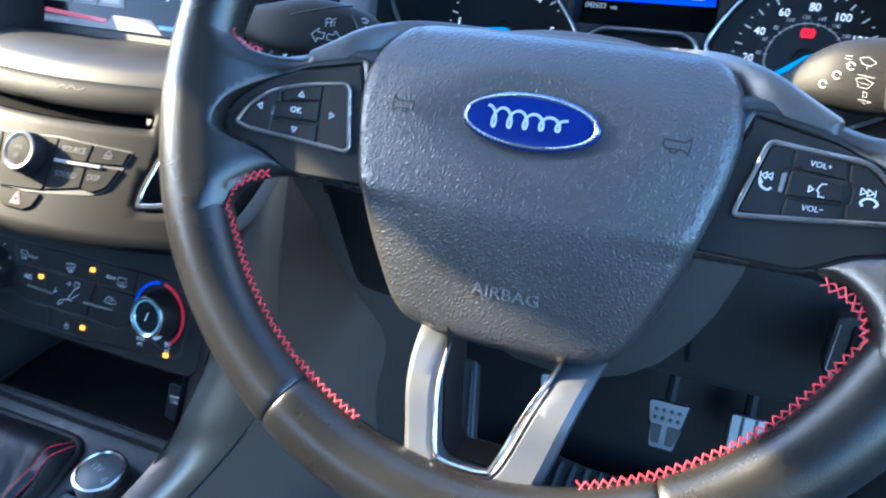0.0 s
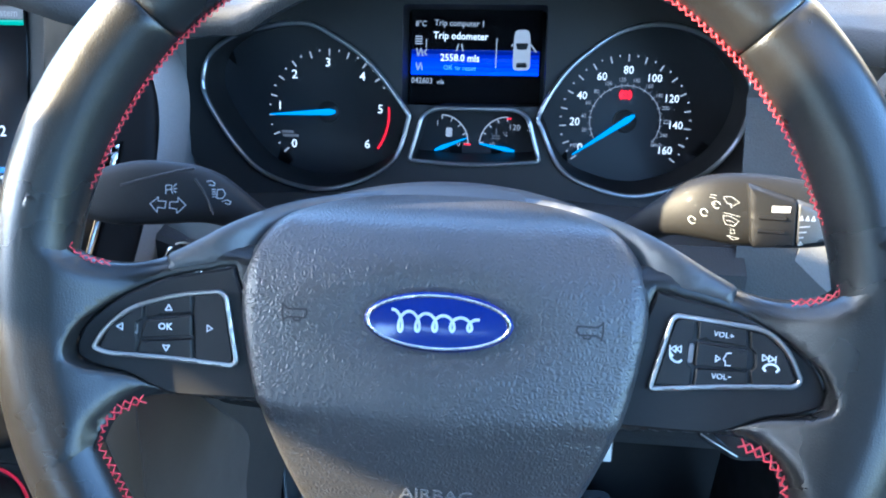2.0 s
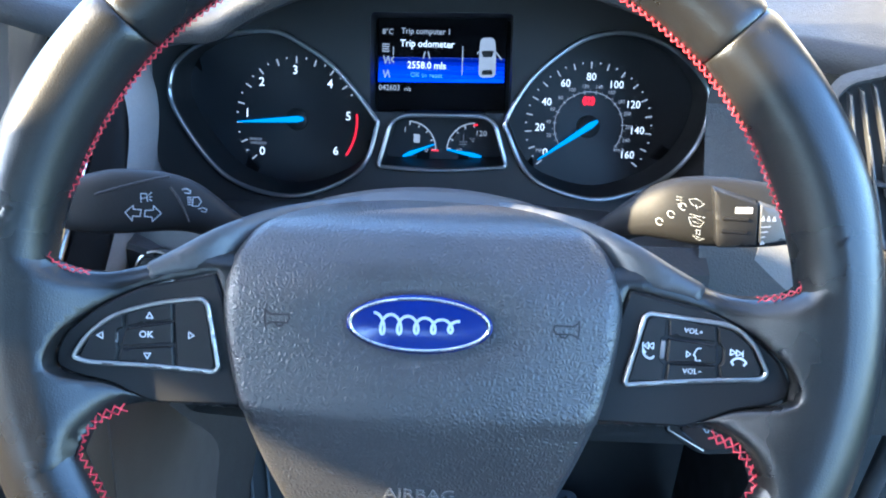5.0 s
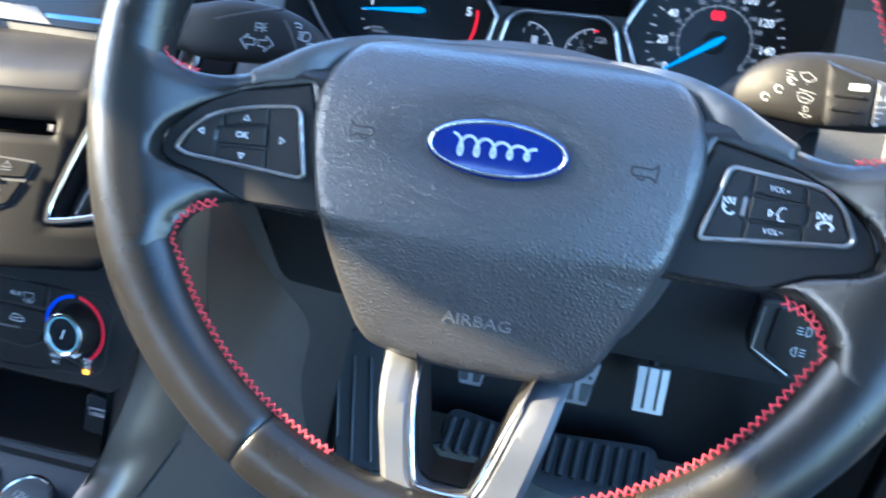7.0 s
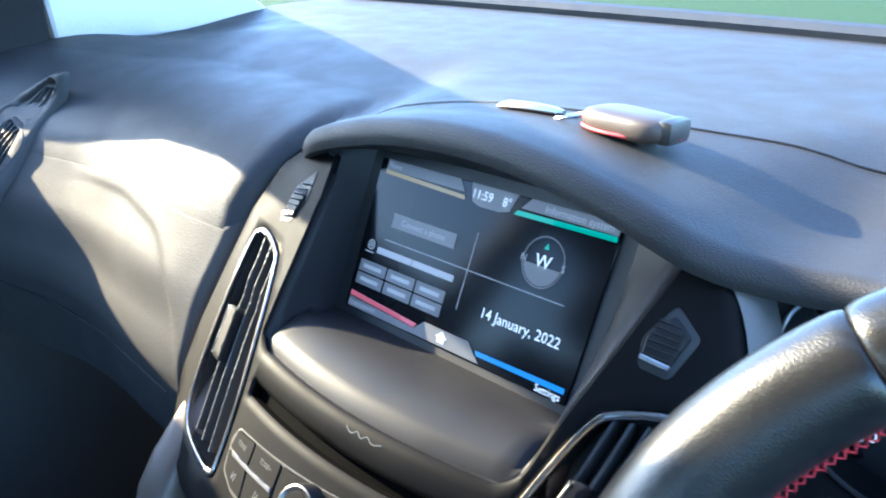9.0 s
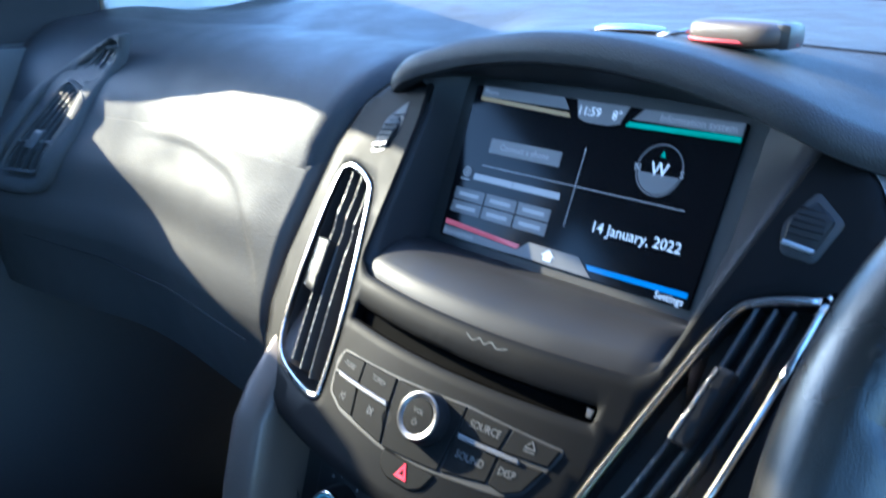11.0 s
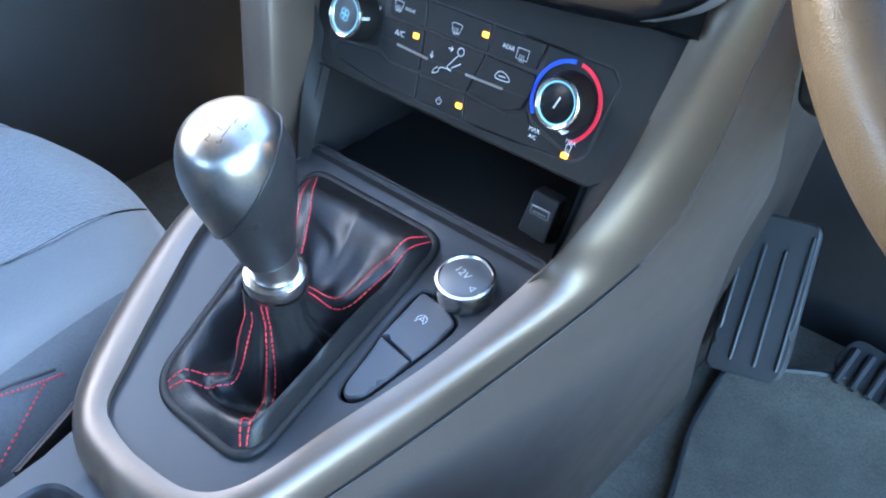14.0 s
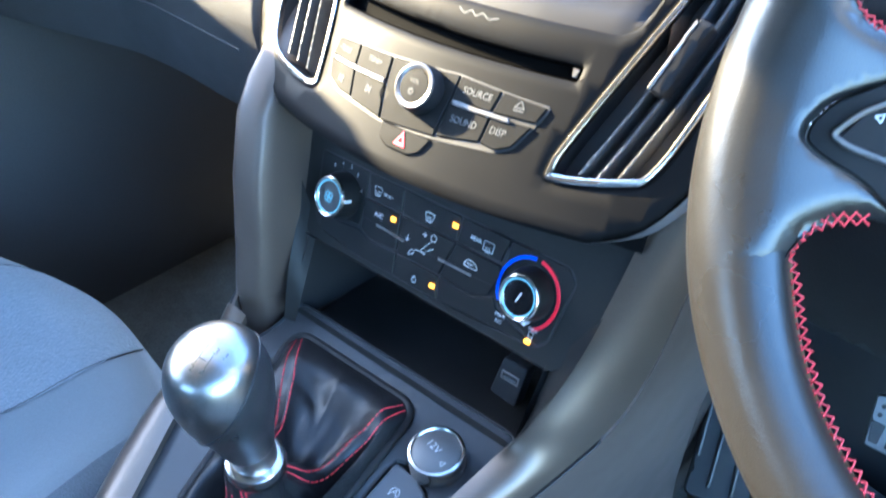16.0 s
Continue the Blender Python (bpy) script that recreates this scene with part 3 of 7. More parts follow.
        ink([[(109.4, -9), (109.4, -11.4), (111, -10.2), (109.4, -9)], [(115, -7.6), (113.4, -7.8), (112.6, -9.4), (112.2, -10.4), (113, -11), (113, -12.6), (115, -12.6)]], 0.4, -3.0)

# the airbag cover in the middle
pad_half = [(0, 48.6), (34, 47), (58, 42.2), (72.5, 33), (80, 21), (82.3, 6), (80.5, -12), (75.5, -34), (67.5, -58), (58.5, -79), (52, -90.5), (43, -96.5), (22, -99.3), (0, -100)]
pad = [(x + 1, y) for x, y in pad_half] + [(1 - x, y) for x, y in pad_half[::-1][1:-1]]


def pad_hill(u, v):
    u -= 1
    dish = math.exp(-(((u / 40) ** 2 + ((v + 2) / 17) ** 2) ** 2))
    fall = 3.0 - 0.0011 * u * u * (0.6 if v > -42 else 1.0)
    if v > -42:
        fall += 3.5 * (1 - max(0, v + 42) / 93) - 20 * max(0, (v + 2) / 49) ** 2 - 27 * ease((v - 35) / 14)
    else:
        fall += 3.5 - 0.30 * (-42 - v) - 0.0008 * (-42 - v) ** 2
    return fall - 3.8 * dish - (0.9 if abs(v + 43) < 2.5 else 0) * 0.3


part("airbag_cover", sheet(spline(pad, 4), WHEEL, -2.0, 3.2, 14, step=4.0, hill=pad_hill), PAD, wheel, "grained black airbag cover", 60)
on_pad = lambda u, v, h=0.0: WHEEL(u, v, -2.0 + pad_hill(u, v) + h)
lettering("AIRBAG", on_pad, 3, -75, 5.0, EMBOSS, wheel, 0.35, 0, 1.2, deep=0.45)
for s, c in ((1, -57), (-1, 60)):
    part("horn_mark", strokes([[(c - s * 5.2, 1.6), (c - s * 5.4, -2), (c - s * 4.8, -5.6)], [(c - s * 5.2, 1.0), (c - s * 3, -0.6), (c + s * 4.6, -0.4), (c + s * 5, -2), (c + s * 4, -3.8), (c - s * 2.6, -3.8), (c - s * 4.8, -5)], [(c - s * 1, -3.8), (c, -5.2), (c + s * 2, -5.0), (c + s * 2.6, -3.8)]], on_pad, 0.75, 0.25), BLACK, wheel, "moulded horn mark")
badge = part("badge", sheet(ellipse(1, -2, 29.6, 11.9), WHEEL, 3.9, 0.9, 6, step=4, hill=lambda u, v: 1.2 * (1 - ((u - 1) / 29.6) ** 2 - ((v + 2) / 11.9) ** 2)), BADGE, wheel, "blue oval enamel badge")
part("badge_rim", sheet(ellipse(1, -2, 28.7, 11.0), WHEEL, 4.6, 0.4, 3, holes=[ellipse(1, -2, 27.3, 9.7)], step=3), CHROME, badge, "chrome badge rim")
on_badge = lambda u, v, h=0.0: WHEEL(u, v, 4.1 + 1.2 * (1 - ((u - 1) / 29.6) ** 2 - ((v + 2) / 11.9) ** 2) + h)
sweeps = [[(-17 + 34 * k / 100 + 2.2 * math.sin(2 * math.pi * 5 * k / 100), -2 + (4.4 - 0.022 * k) * math.cos(2 * math.pi * 5 * k / 100)) for k in range(101)]]
for line, width in zip(sweeps, (1.1,)):
    part("badge_scroll", strokes([line], on_badge, width, 0.15), BADGEINK, badge, "plain pale scrollwork")

# the forked lower spoke
fork = [(-42, -84), (-39, -98), (-29, -146), (-23, -170), (28, -170), (35, -146), (47, -98), (51, -84), (37, -84), (24.5, -118), (15, -146), (10.5, -151.5), (-9, -151.5), (-14.5, -146), (-19.5, -118), (-25, -84)]
part("lower_spoke", sheet(rounded(fork, [1, 10, 14, 5, 5, 14, 10, 1, 1, 6, 5, 5, 5, 5, 6, 1]), WHEEL, -3.5, 3.2, 16, step=5, hill=lambda u, v: -21.0 * max(0, (v + 130) / 32) ** 2 + 3.0 * max(0, (-140 - v) / 26)), SATIN, wheel, "satin grey forked lower spoke")
lip = [(35.5, -86), (23.4, -118), (14, -145), (9.5, -150), (-8.5, -150), (-13.5, -145), (-18.3, -118), (-23.5, -86)]
part("spoke_lip", tube([WHEEL(u, v, -3.4 + (-21.0 * max(0, (v + 130) / 32) ** 2) + 3.0 * max(0, (-140 - v) / 26)) for u, v in spline(lip, 5, False)], 0.0011, 8), CHROME, wheel, "bright edge of the lower spoke")
part("spoke_liner", loft([[WHEEL(u, v, -14) for u, v in lip], [WHEEL(2 + (u - 2) * 0.92, v + 4, -34) for u, v in lip]], close=False), BLACK, wheel)

# ---- steering column, stalks ----
column = thing("steering_column", (0.378, 0.12, 0.62), "black plastic steering column shroud", "column")


def shroud(i, t):
    c = Vector((0.378, 0.045, 0.672)).lerp(Vector((0.378, 0.23, 0.60)), t)
    w, up, dn = 0.078 + 0.026 * min(1, t * 2.5), 0.028 + 0.006 * t, 0.105 + 0.035 * min(1, t * 2.5)
    return [c + Vector((w * math.cos(q) * (abs(math.cos(q)) ** -0.15 if abs(math.cos(q)) > 0.05 else 1), 0.02 * math.sin(q), (up if math.sin(q) > 0 else dn) * math.sin(q))) for q in [2 * math.pi * j / 32 for j in range(32)]]


part("shroud", sweep(14, shroud), SHROUD, column)
hood_rows = []
for k in range(25):
    u = -104 + 208 * k / 24
    f = 1 - (u / 104) ** 2
    hood_rows.append([WHEEL(u, 22 + 34 * f ** 0.8 - dv - (1 - f) * 0, h) for dv, h in ((14, -44), (3, -58), (0.4, -72), (0, -84), (1.5, -96), (8, -108), (24, -120), (60, -130))])
part("top_cover", loft(hood_rows, close=False), SHROUD, column, "rounded top cover of the column", 60)


def stalk(points, name, label):
    ob = thing(name, points[0][0], label, "control stalk")
    pts = spline([p for p, _, _ in points], 5, False)
    ws = spline([(w, h, 0) for _, w, h in points], 5, False)

    def section(i, t):
        c = Vector(pts[i])
        a, b = Vector(pts[max(0, i - 1)]), Vector(pts[min(len(pts) - 1, i + 1)])
        d = (b - a).normalized()
        up = (Vector((0, 0.42, 0.9)) - d * d.dot(Vector((0, 0.42, 0.9)))).normalized()
        n = d.cross(up)
        w, h, _ = ws[i]
        out = []
        for j in range(20):
            q = 2 * math.pi * j / 20
            cx, sy = math.cos(q), math.sin(q)
            out.append(c + up * h * math.copysign(abs(sy) ** 0.7, sy) + n * w * math.copysign(abs(cx) ** 0.7, cx))
        return out
    part("body", sweep(len(pts), section), STALK, ob)
    return ob


left_stalk = stalk([((0.292, 0.112, 0.662), 0.007, 0.006), ((0.270, 0.100, 0.687), 0.009, 0.0085), ((0.250, 0.093, 0.703), 0.009, 0.0138), ((0.225, 0.087, 0.707), 0.008, 0.0162), ((0.205, 0.084, 0.706), 0.008, 0.0146), ((0.184, 0.084, 0.706), 0.007, 0.010)],
                   "indicator_stalk", "black indicator and headlamp stalk with white symbols")
right_stalk = stalk([((0.460, 0.112, 0.676), 0.007, 0.006), ((0.478, 0.098, 0.700), 0.009, 0.0085), ((0.494, 0.089, 0.712), 0.010, 0.0145), ((0.512, 0.083, 0.7155), 0.009, 0.0168), ((0.535, 0.079, 0.7165), 0.009, 0.0155), ((0.554, 0.078, 0.716), 0.008, 0.012)],
                    "wiper_stalk", "black wiper stalk with white symbols")
# symbols lie on the stalks' faces: u = x, v = z in millimetres
SL = lambda u, v, h=0.0: Vector((u / 1000, 0.0748 + 0.24 * (u / 1000 - 0.218) + 0.4 * (v / 1000 - 0.709) - h / 1000, v / 1000))
SR = lambda u, v, h=0.0: Vector((u / 1000, 0.0665 + 8 * (u / 1000 - 0.532) ** 2 * (1 if u < 532 else 0.3) + 0.37 * (v / 1000 - 0.716) - h / 1000, v / 1000))
lp = lambda x, y: (215 + 0.0915 * (x - 330), 716 - 0.1 * (y - 240))
rp = lambda x, y: (509.4 + 0.121 * (x - 480), 730 - 0.1126 * (y - 250))


def sign(at, lines, to, parent, w=0.6, h=0.3):
    for line in lines:
        part("symbol", strokes([[at(*q) for q in line]], to, w * 0.78, h), GREYINK, parent)


sign(lp, [[(480, 333), (522, 304), (520, 322), (560, 326), (554, 357), (516, 352), (514, 374), (480, 333)], [(660, 349), (622, 312), (620, 332), (580, 330), (576, 358), (614, 364), (614, 384), (660, 349)]], SL, left_stalk, 0.55, 0.9)
sign(lp, [[(560, 292), (560, 252), (588, 254), (592, 272), (562, 274)], [(588, 276), (594, 292)], [(598, 262), (614, 250)], [(600, 272), (616, 270)], [(600, 280), (614, 288)]], SL, left_stalk, 0.5, 0.9)
sign(lp, [[(822, 286), (818, 326), (848, 328), (864, 308), (850, 286), (822, 286)]] + [[(794, 284 + 11 * k), (814, 286 + 11 * k)] for k in range(4)] + [[(768, 246), (790, 244), (810, 256), (806, 268), (780, 262)], [(846, 342), (870, 336), (892, 346), (884, 358), (862, 352)]], SL, left_stalk, 0.5, 0.8)
part("groove", tube([SL(*lp(x, y), 0.2) for x, y in ((330, 246), (420, 226), (540, 205), (640, 190), (705, 186))], 0.0006, 6), BLACK, left_stalk)
part("groove", tube([SL(*lp(x, y), 0.6) for x, y in ((708, 232), (745, 280), (775, 340), (798, 400))], 0.0006, 6), BLACK, left_stalk)
sign(rp, [[(402, 302), (428, 293), (456, 308), (438, 324), (414, 320), (402, 302)], [(428, 318), (432, 336)], [(408, 358), (462, 360)], [(406, 372), (430, 366), (460, 378), (446, 400), (418, 400), (406, 372)], [(420, 384), (446, 386)], [(436, 412), (448, 414), (450, 428), (438, 430), (436, 412)], [(426, 440), (466, 442), (448, 452), (426, 440)], [(360, 304), (380, 302)], [(358, 314), (378, 314)], [(364, 330), (380, 336), (366, 340)]], SR, right_stalk, 0.22, 0.3)
for cu, cv in ((497.5, 720.5), (493, 715.8), (488.5, 711)):
    part("symbol", strokes([arc(cu, cv, 1.5, 20, 320, 9)], SR, 0.3, 0.9), GREYINK, right_stalk)
part("wiper_ring", sheet(rounded([rp(484, 246), rp(648, 280), rp(654, 440), rp(512, 466)], 1.2), SR, 1.0, 0.7, 6, step=4), BUTTON, right_stalk, "ribbed wiper ring")
part("ring_mark", sheet([rp(563, 298), rp(624, 293), rp(624, 314), rp(563, 320)], SR, 1.3, 0, 0.3, step=9), WHITE, right_stalk)
for y in (346, 396):
    part("grip_rib", tube([SR(*rp(522, y), 1.3), SR(*rp(612, y - 6), 1.3)], 0.0009, 6), BUTTON, right_stalk)
part("end_cap", sheet(rounded([rp(652, 281), rp(740, 306), rp(800, 352), rp(800, 410), rp(660, 438)], 1.6), SR, 0.8, 0.7, 6, step=4), HARD, right_stalk)
sign(rp, [[(x, 324), (x - 6, 340), (x + 6, 340), (x, 324)] for x in (666, 687, 708)] + [[(662, 366), (697, 362)], [(663, 386), (688, 383)], [(666, 405), (680, 403)], [(672, 420), (666, 432), (680, 430), (672, 420)]], SR, right_stalk, 0.6, 1.1)


# ---- instrument cluster ----
cluster = thing("instrument_cluster", (0.379, 0.34, 0.66), "lit instrument cluster with two round dials and a trip display", "instrument cluster")
part("backing", sheet(rounded([(-225, 85), (215, 88), (215, -70), (-225, -70)], 20), GAUGE, -3, 0, 2, step=40), DIAL, cluster)

tach_ring = [(-213, 22), (-206, 44), (-181, 60), (-137, 68), (-111, 58.5), (-84, 40), (-57, 8), (-55, -2), (-65, -31), (-92, -48), (-124, -55), (-160, -47), (-183, -30), (-206, 2)]
speed_ring = [(43, 8), (58, 35), (78, 55), (102, 70), (131, 74), (161, 65), (187, 42), (193, 21), (184, -9), (160, -34), (118, -49), (79, -42), (59, -29), (46, -4)]
mid_ring = rounded([(-53, -30), (-44, 4), (-34, 9.5), (26, 10.5), (35, 5), (45, -27), (-4, -32)], [4, 6, 5, 5, 6, 4, 30])
for ring in (spline(tach_ring, 5), spline(speed_ring, 5), mid_ring):
    ring = resample(ring, 4.0)
    part("chrome_ring", tube([POD(u, v, 0) for u, v in ring], 0.0017, 8, closed=True), RINGMETAL, cluster, "thin dark chrome dial surround")
    cx, cy = sum(p[0] for p in ring) / len(ring), sum(p[1] for p in ring) / len(ring)
    part("dial_well", loft([[POD(u, v, 0) for u, v in ring], [GAUGE(cx + (u - cx) * 0.96, cy - 4 + (v - cy) * 0.96, -1) for u, v in ring]]), BLACK, cluster)
    part("dial_face", sheet([(cx + (u - cx) * 0.97, cy - 4 + (v - cy) * 0.97) for u, v in ring], GAUGE, 0, 0, 1, step=12), DIAL, cluster)

bezel_out = spline([(-226, -30), (-234, 20), (-232, 72), (-165, 100), (-90, 112), (0, 120), (90, 112), (155, 92), (196, 62), (206, 20), (200, -30), (150, -74), (60, -80), (-10, -66), (-90, -80), (-175, -74)], 5)
window = rounded([(-61, 84), (45, 86), (46, 13), (-60, 11)], 4)
part("bezel", sheet(bezel_out, POD, -3, 0, 4, holes=[inset(ccw(resample(r, 4.0)), 0.8) for r in (spline(tach_ring, 5), spline(speed_ring, 5), mid_ring)] + [window], step=12), BEZEL, cluster, "dark bezel round the dials")
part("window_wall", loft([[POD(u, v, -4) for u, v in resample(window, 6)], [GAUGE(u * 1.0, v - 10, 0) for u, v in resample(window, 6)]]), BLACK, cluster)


def ticks(cx, cy, r0, r1, a0, a1, count, every, w):
    out = []
    for i in range(count):
        a = radians(a0 + (a1 - a0) * i / (count - 1))
        r = r0 if i % every == 0 else (r0 + r1) / 2 + 0.3 * (r1 - r0)
        out.append([(cx + r * math.cos(a), cy + r * math.sin(a)), (cx + r1 * math.cos(a), cy + r1 * math.sin(a))])
    return out


TC, SC = (-123.5, -6.5), (110, -4.5)
part("tach_marks", strokes(ticks(*TC, 44.5, 49, 222, 25, 22, 2, 1), GAUGE, 1.3, 0.5), GLOWSOFT, cluster)
part("redline", strokes([arc(*TC, 48.5, -34, 6, 16)], GAUGE, 1.6, 0.6), GLOWRED, cluster)
for k, (u, v) in enumerate([(-152, -33), (-164, -3), (-152, 22), (-125, 32), (-97, 22), (-82, -3), (-92, -31)]):
    lettering(str(k), GAUGE, u, v, 6.6, GLOWWHITE, cluster, 0.6, bold=0.04)
part("small_print", strokes([[(-162, -23.4), (-153, -23.4)], [(-161, -26.4), (-149, -26.4)]], GAUGE, 2.2, 0.6), GLOWDIM, cluster)
part("speed_marks", strokes(ticks(*SC, 45.5, 50, 218, -37, 33, 2, 1), GAUGE, 1.2, 0.5), GLOWSOFT, cluster)
part("inner_scale", strokes([arc(*SC, 27, 214, -34, 40)] + ticks(*SC, 25.5, 28.5, 214, -34, 27, 2, 1), GAUGE, 0.5, 0.5), GLOWSOFT, cluster)
for k in range(9):
    a = radians(214 - k * 248 / 8)
    if k:
        lettering(str(k * 20), GAUGE, SC[0] + 38.5 * math.cos(a), SC[1] + 38.5 * math.sin(a), 5.9, GLOWWHITE, cluster, 0.6, bold=0.03, stretch=0.92)
    else:
        lettering("0", GAUGE, SC[0] + 40 * math.cos(a), SC[1] + 39 * math.sin(a), 6.4, GLOWWHITE, cluster, 0.6)
for k in range(1, 13):
    a = radians(214 - k * 248 / 12.8)
    lettering(str(k * 20), GAUGE, SC[0] + 32 * math.cos(a), SC[1] + 31.5 * math.sin(a), 3.0, GLOWSOFT, cluster, 0.6, stretch=0.9)
lettering("MPH", GAUGE, 73.5, -25, 3.0, GLOWSOFT, cluster, 0.6)
lettering("km/h", GAUGE, 135.5, -22, 3.0, GLOWSOFT, cluster, 0.6)
part("brake_warning", strokes([arc(109, 15.5, 2.6, 0, 360, 16), arc(109, 15.5, 4.2, 130, 230, 8), arc(109, 15.5, 4.2, -50, 50, 8), [(109, 17.3), (109, 15.2)], [(109, 14.2), (109, 13.7)]], GAUGE, 1.5, 0.6), GLOWRED, cluster, "lit red brake warning lamp")


def needle(c, tip, back, w, lift):
    d = (Vector(tip) - Vector(c)).normalized()
    s = Vector((-d.y, d.x))
    t = Vector(tip)
    b = Vector(c) - d * back
    pts = [t + s * 0.5, Vector(c) + s * w - d * back * 0.2, b + s * w * 0.45, b - s * w * 0.45, Vector(c) - s * w - d * back * 0.2, t - s * 0.5]
    return part("needle", sheet([tuple(p) for p in pts], GAUGE, lift, 0.5, 2, step=12), GLOWSKY, cluster, "light blue gauge needle")


needle(TC, (-171, -10), 6, 2.6, 5)
needle(SC, (71, -32), 8, 2.6, 5)
for c in (TC, SC):
    part("needle_hub", turned(GAUGE, c[0], c[1], [(9, 0), (8.6, 3), (6, 4.2), (0, 4.4)]), BLACK, cluster)
needle((-30, -30), (-12, -22.5), 8, 1.8, 3)
needle((18, -30), (-2, -26.5), 8, 1.8, 3)
part("fuel_scale", strokes([arc(-33, -27, 22, 0, 88, 14)] + ticks(-33, -27, 19, 22, 0, 88, 5, 1, 1), GAUGE, 1.0, 0.6), GLOWSOFT, cluster)
part("temperature_scale", strokes([arc(20, -27, 22, 92, 176, 14)] + ticks(20, -27, 19, 22, 92, 176, 5, 1, 1), GAUGE, 1.0, 0.6), GLOWSOFT, cluster)
for lines in ([[(-14, -27.5), (-9, -27.5)]], [[(19, -6.5), (22, -6)]]):
    part("symbol", strokes(lines, GAUGE, 1.2, 0.7), GLOWRED, cluster)
for w, u, v, s in (("1", -36, -12, 4), ("0", -18.5, -27.5, 4), ("60", 8, -27, 3.4), ("120", 25, -13, 4.4), ("\u00b0C", 18, -18.5, 2.6)):
    lettering(w, GAUGE, u, v, s, GLOWSOFT, cluster, 0.6)
part("symbol", sheet(rounded([(-29, -15), (-24, -15), (-24, -22), (-29, -22)], 0.8), GAUGE, 0.7, 0, 0.2, step=9), GLOWSOFT, cluster)
part("symbol", strokes([[(8, -20), (14, -20)], [(11, -14), (11, -19)], [(8, -22), (14, -22)]], GAUGE, 0.9, 0.6), GLOWDIM, cluster)

trip = part("trip_display", sheet([(-59, 76), (42, 78), (43, 6), (-58, 2)], GAUGE, 4, 0.4, 4, step=14), SCREEN, cluster)
for band in range(6):
    v0, v1 = 25 + 3.2 * band, 28.2 + 3.2 * band
    part("lit_band", sheet([(-58, v1), (41, v1 + 1.8), (41.4, v0 + 2.2), (-58, v0)], GAUGE, 4.5, 0, 0.3, step=30), BLUEBANDS[band], trip)
for w, u, v, s, m, al in (("8\u00b0C", -51, 63.5, 4.0, GLOWSOFT, "CENTER"), ("Trip computer 1", -21, 64.5, 4.3, GLOWSOFT, "CENTER"), ("Trip odometer", -20, 55, 5.2, GLOWWHITE, "CENTER"), ("2558.0 mls", -20, 38.5, 5.2, GLOWWHITE, "CENTER"),
                          ("OK to reset", -20, 31, 3.8, GLOWICE, "CENTER"), ("042603", -49, 20.5, 4.2, GLOWSOFT, "CENTER"), ("mls", -34.5, 20, 3.0, GLOWSOFT, "CENTER")):
    lettering(w, GAUGE, u, v, s, m, trip, 4.9, bold=0.08, stretch=0.93)
for lines in ([[(-55, 54), (-50, 54)]], [[(-55, 52.2), (-50, 52.2)]], [[(-55, 50.4), (-50, 50.4)]], [[(-55, 48.6), (-50, 48.6)]], [[(-54, 45), (-52.6, 39.5), (-50.5, 45), (-49, 39.5)]], [[(-46, 44.5), (-48, 42.4), (-46, 40.3)]], [[(-54, 34), (-52.6, 28.5), (-50.5, 34), (-49, 28.5)]], [[(-21.5, 49), (-22.8, 44)]], [[(-19, 49), (-17.8, 44)]]):
    part("symbol", strokes(lines, GAUGE, 1.0, 4.8), GLOWSOFT, trip)
for lines in ([[(8, 54), (8, 32)]], [[(-46.5, 52), (-46.5, 46)]]):
    part("symbol", strokes(lines, GAUGE, 0.8, 4.8), GLOWSOFT, trip)
car_body = rounded([(21.5, 61), (32.5, 61.5), (34, 52), (34.5, 31), (21, 30.5), (21, 52)], 4)
part("car_symbol", sheet(car_body, GAUGE, 5.0, 0, 0.3, step=9), GLOWSOFT, trip)
part("car_symbol_glass", sheet(rounded([(22.5, 51), (32.5, 51.4), (31, 46.5), (24, 46.3)], 1.2), GAUGE, 5.4, 0, 0.3, step=9), BLACK, trip)
part("car_symbol_glass", sheet(rounded([(24, 36.5), (31.5, 36.7), (32, 33), (23.4, 32.8)], 1.2), GAUGE, 5.4, 0, 0.3, step=9), BLACK, trip)
part("car_symbol_door", strokes([[(34.4, 50), (38.4, 45)], [(20.4, 50), (19.6, 49)]], GAUGE, 1.2, 5.0), GLOWSOFT, trip)


# ---- dashboard: padded top, passenger face, hoods ----
dash = thing("dashboard", (0, 0.4, 0.6), "black soft-touch dashboard with hooded displays", "dashboard", kind="structure")


def lip(x):
    """Where the top pad ends towards the seats: y and z of its front edge."""
    a = abs(x)
    mid = 1 - ease((a - 0.13) / 0.10)
    drv = ease((x - 0.17) / 0.07) * (1 - ease((x - 0.54) / 0.06))
    y = 0.245 - 0.060 * mid - 0.025 * drv - 0.10 * ease((a - 0.50) / 0.22)
    z = 0.765 + mid * (0.040 - 1.3 * min(a, 0.2) ** 2) + drv * max(0, 0.0435 - 1.3 * (x - 0.387) ** 2 - 25 * (x - 0.387) ** 4)
    return y, z


def top_z(x, y):
    ly, lz = lip(x)
    t = ease((y - ly) / 0.22)
    return lz + (0.804 - lz) * t + 0.020 * ease((y - 0.36) / 0.40) - 0.026 * ease((abs(x) - 0.5) / 0.2) * ease((y - 0.24) / 0.16) * (1 - ease((y - 0.34) / 0.28)) + 0.004 * math.exp(-((y - ly - 0.02) / 0.03) ** 2) * ease((x + 0.20) / 0.06)


def crease_z(x):
    """The soft fold that runs across the passenger's side."""
    return 0.683 - 0.12 * max(0, x + 0.40) - 3.2 * max(0, x + 0.34) ** 2 * 10 * (0.1 + max(0, x + 0.34))


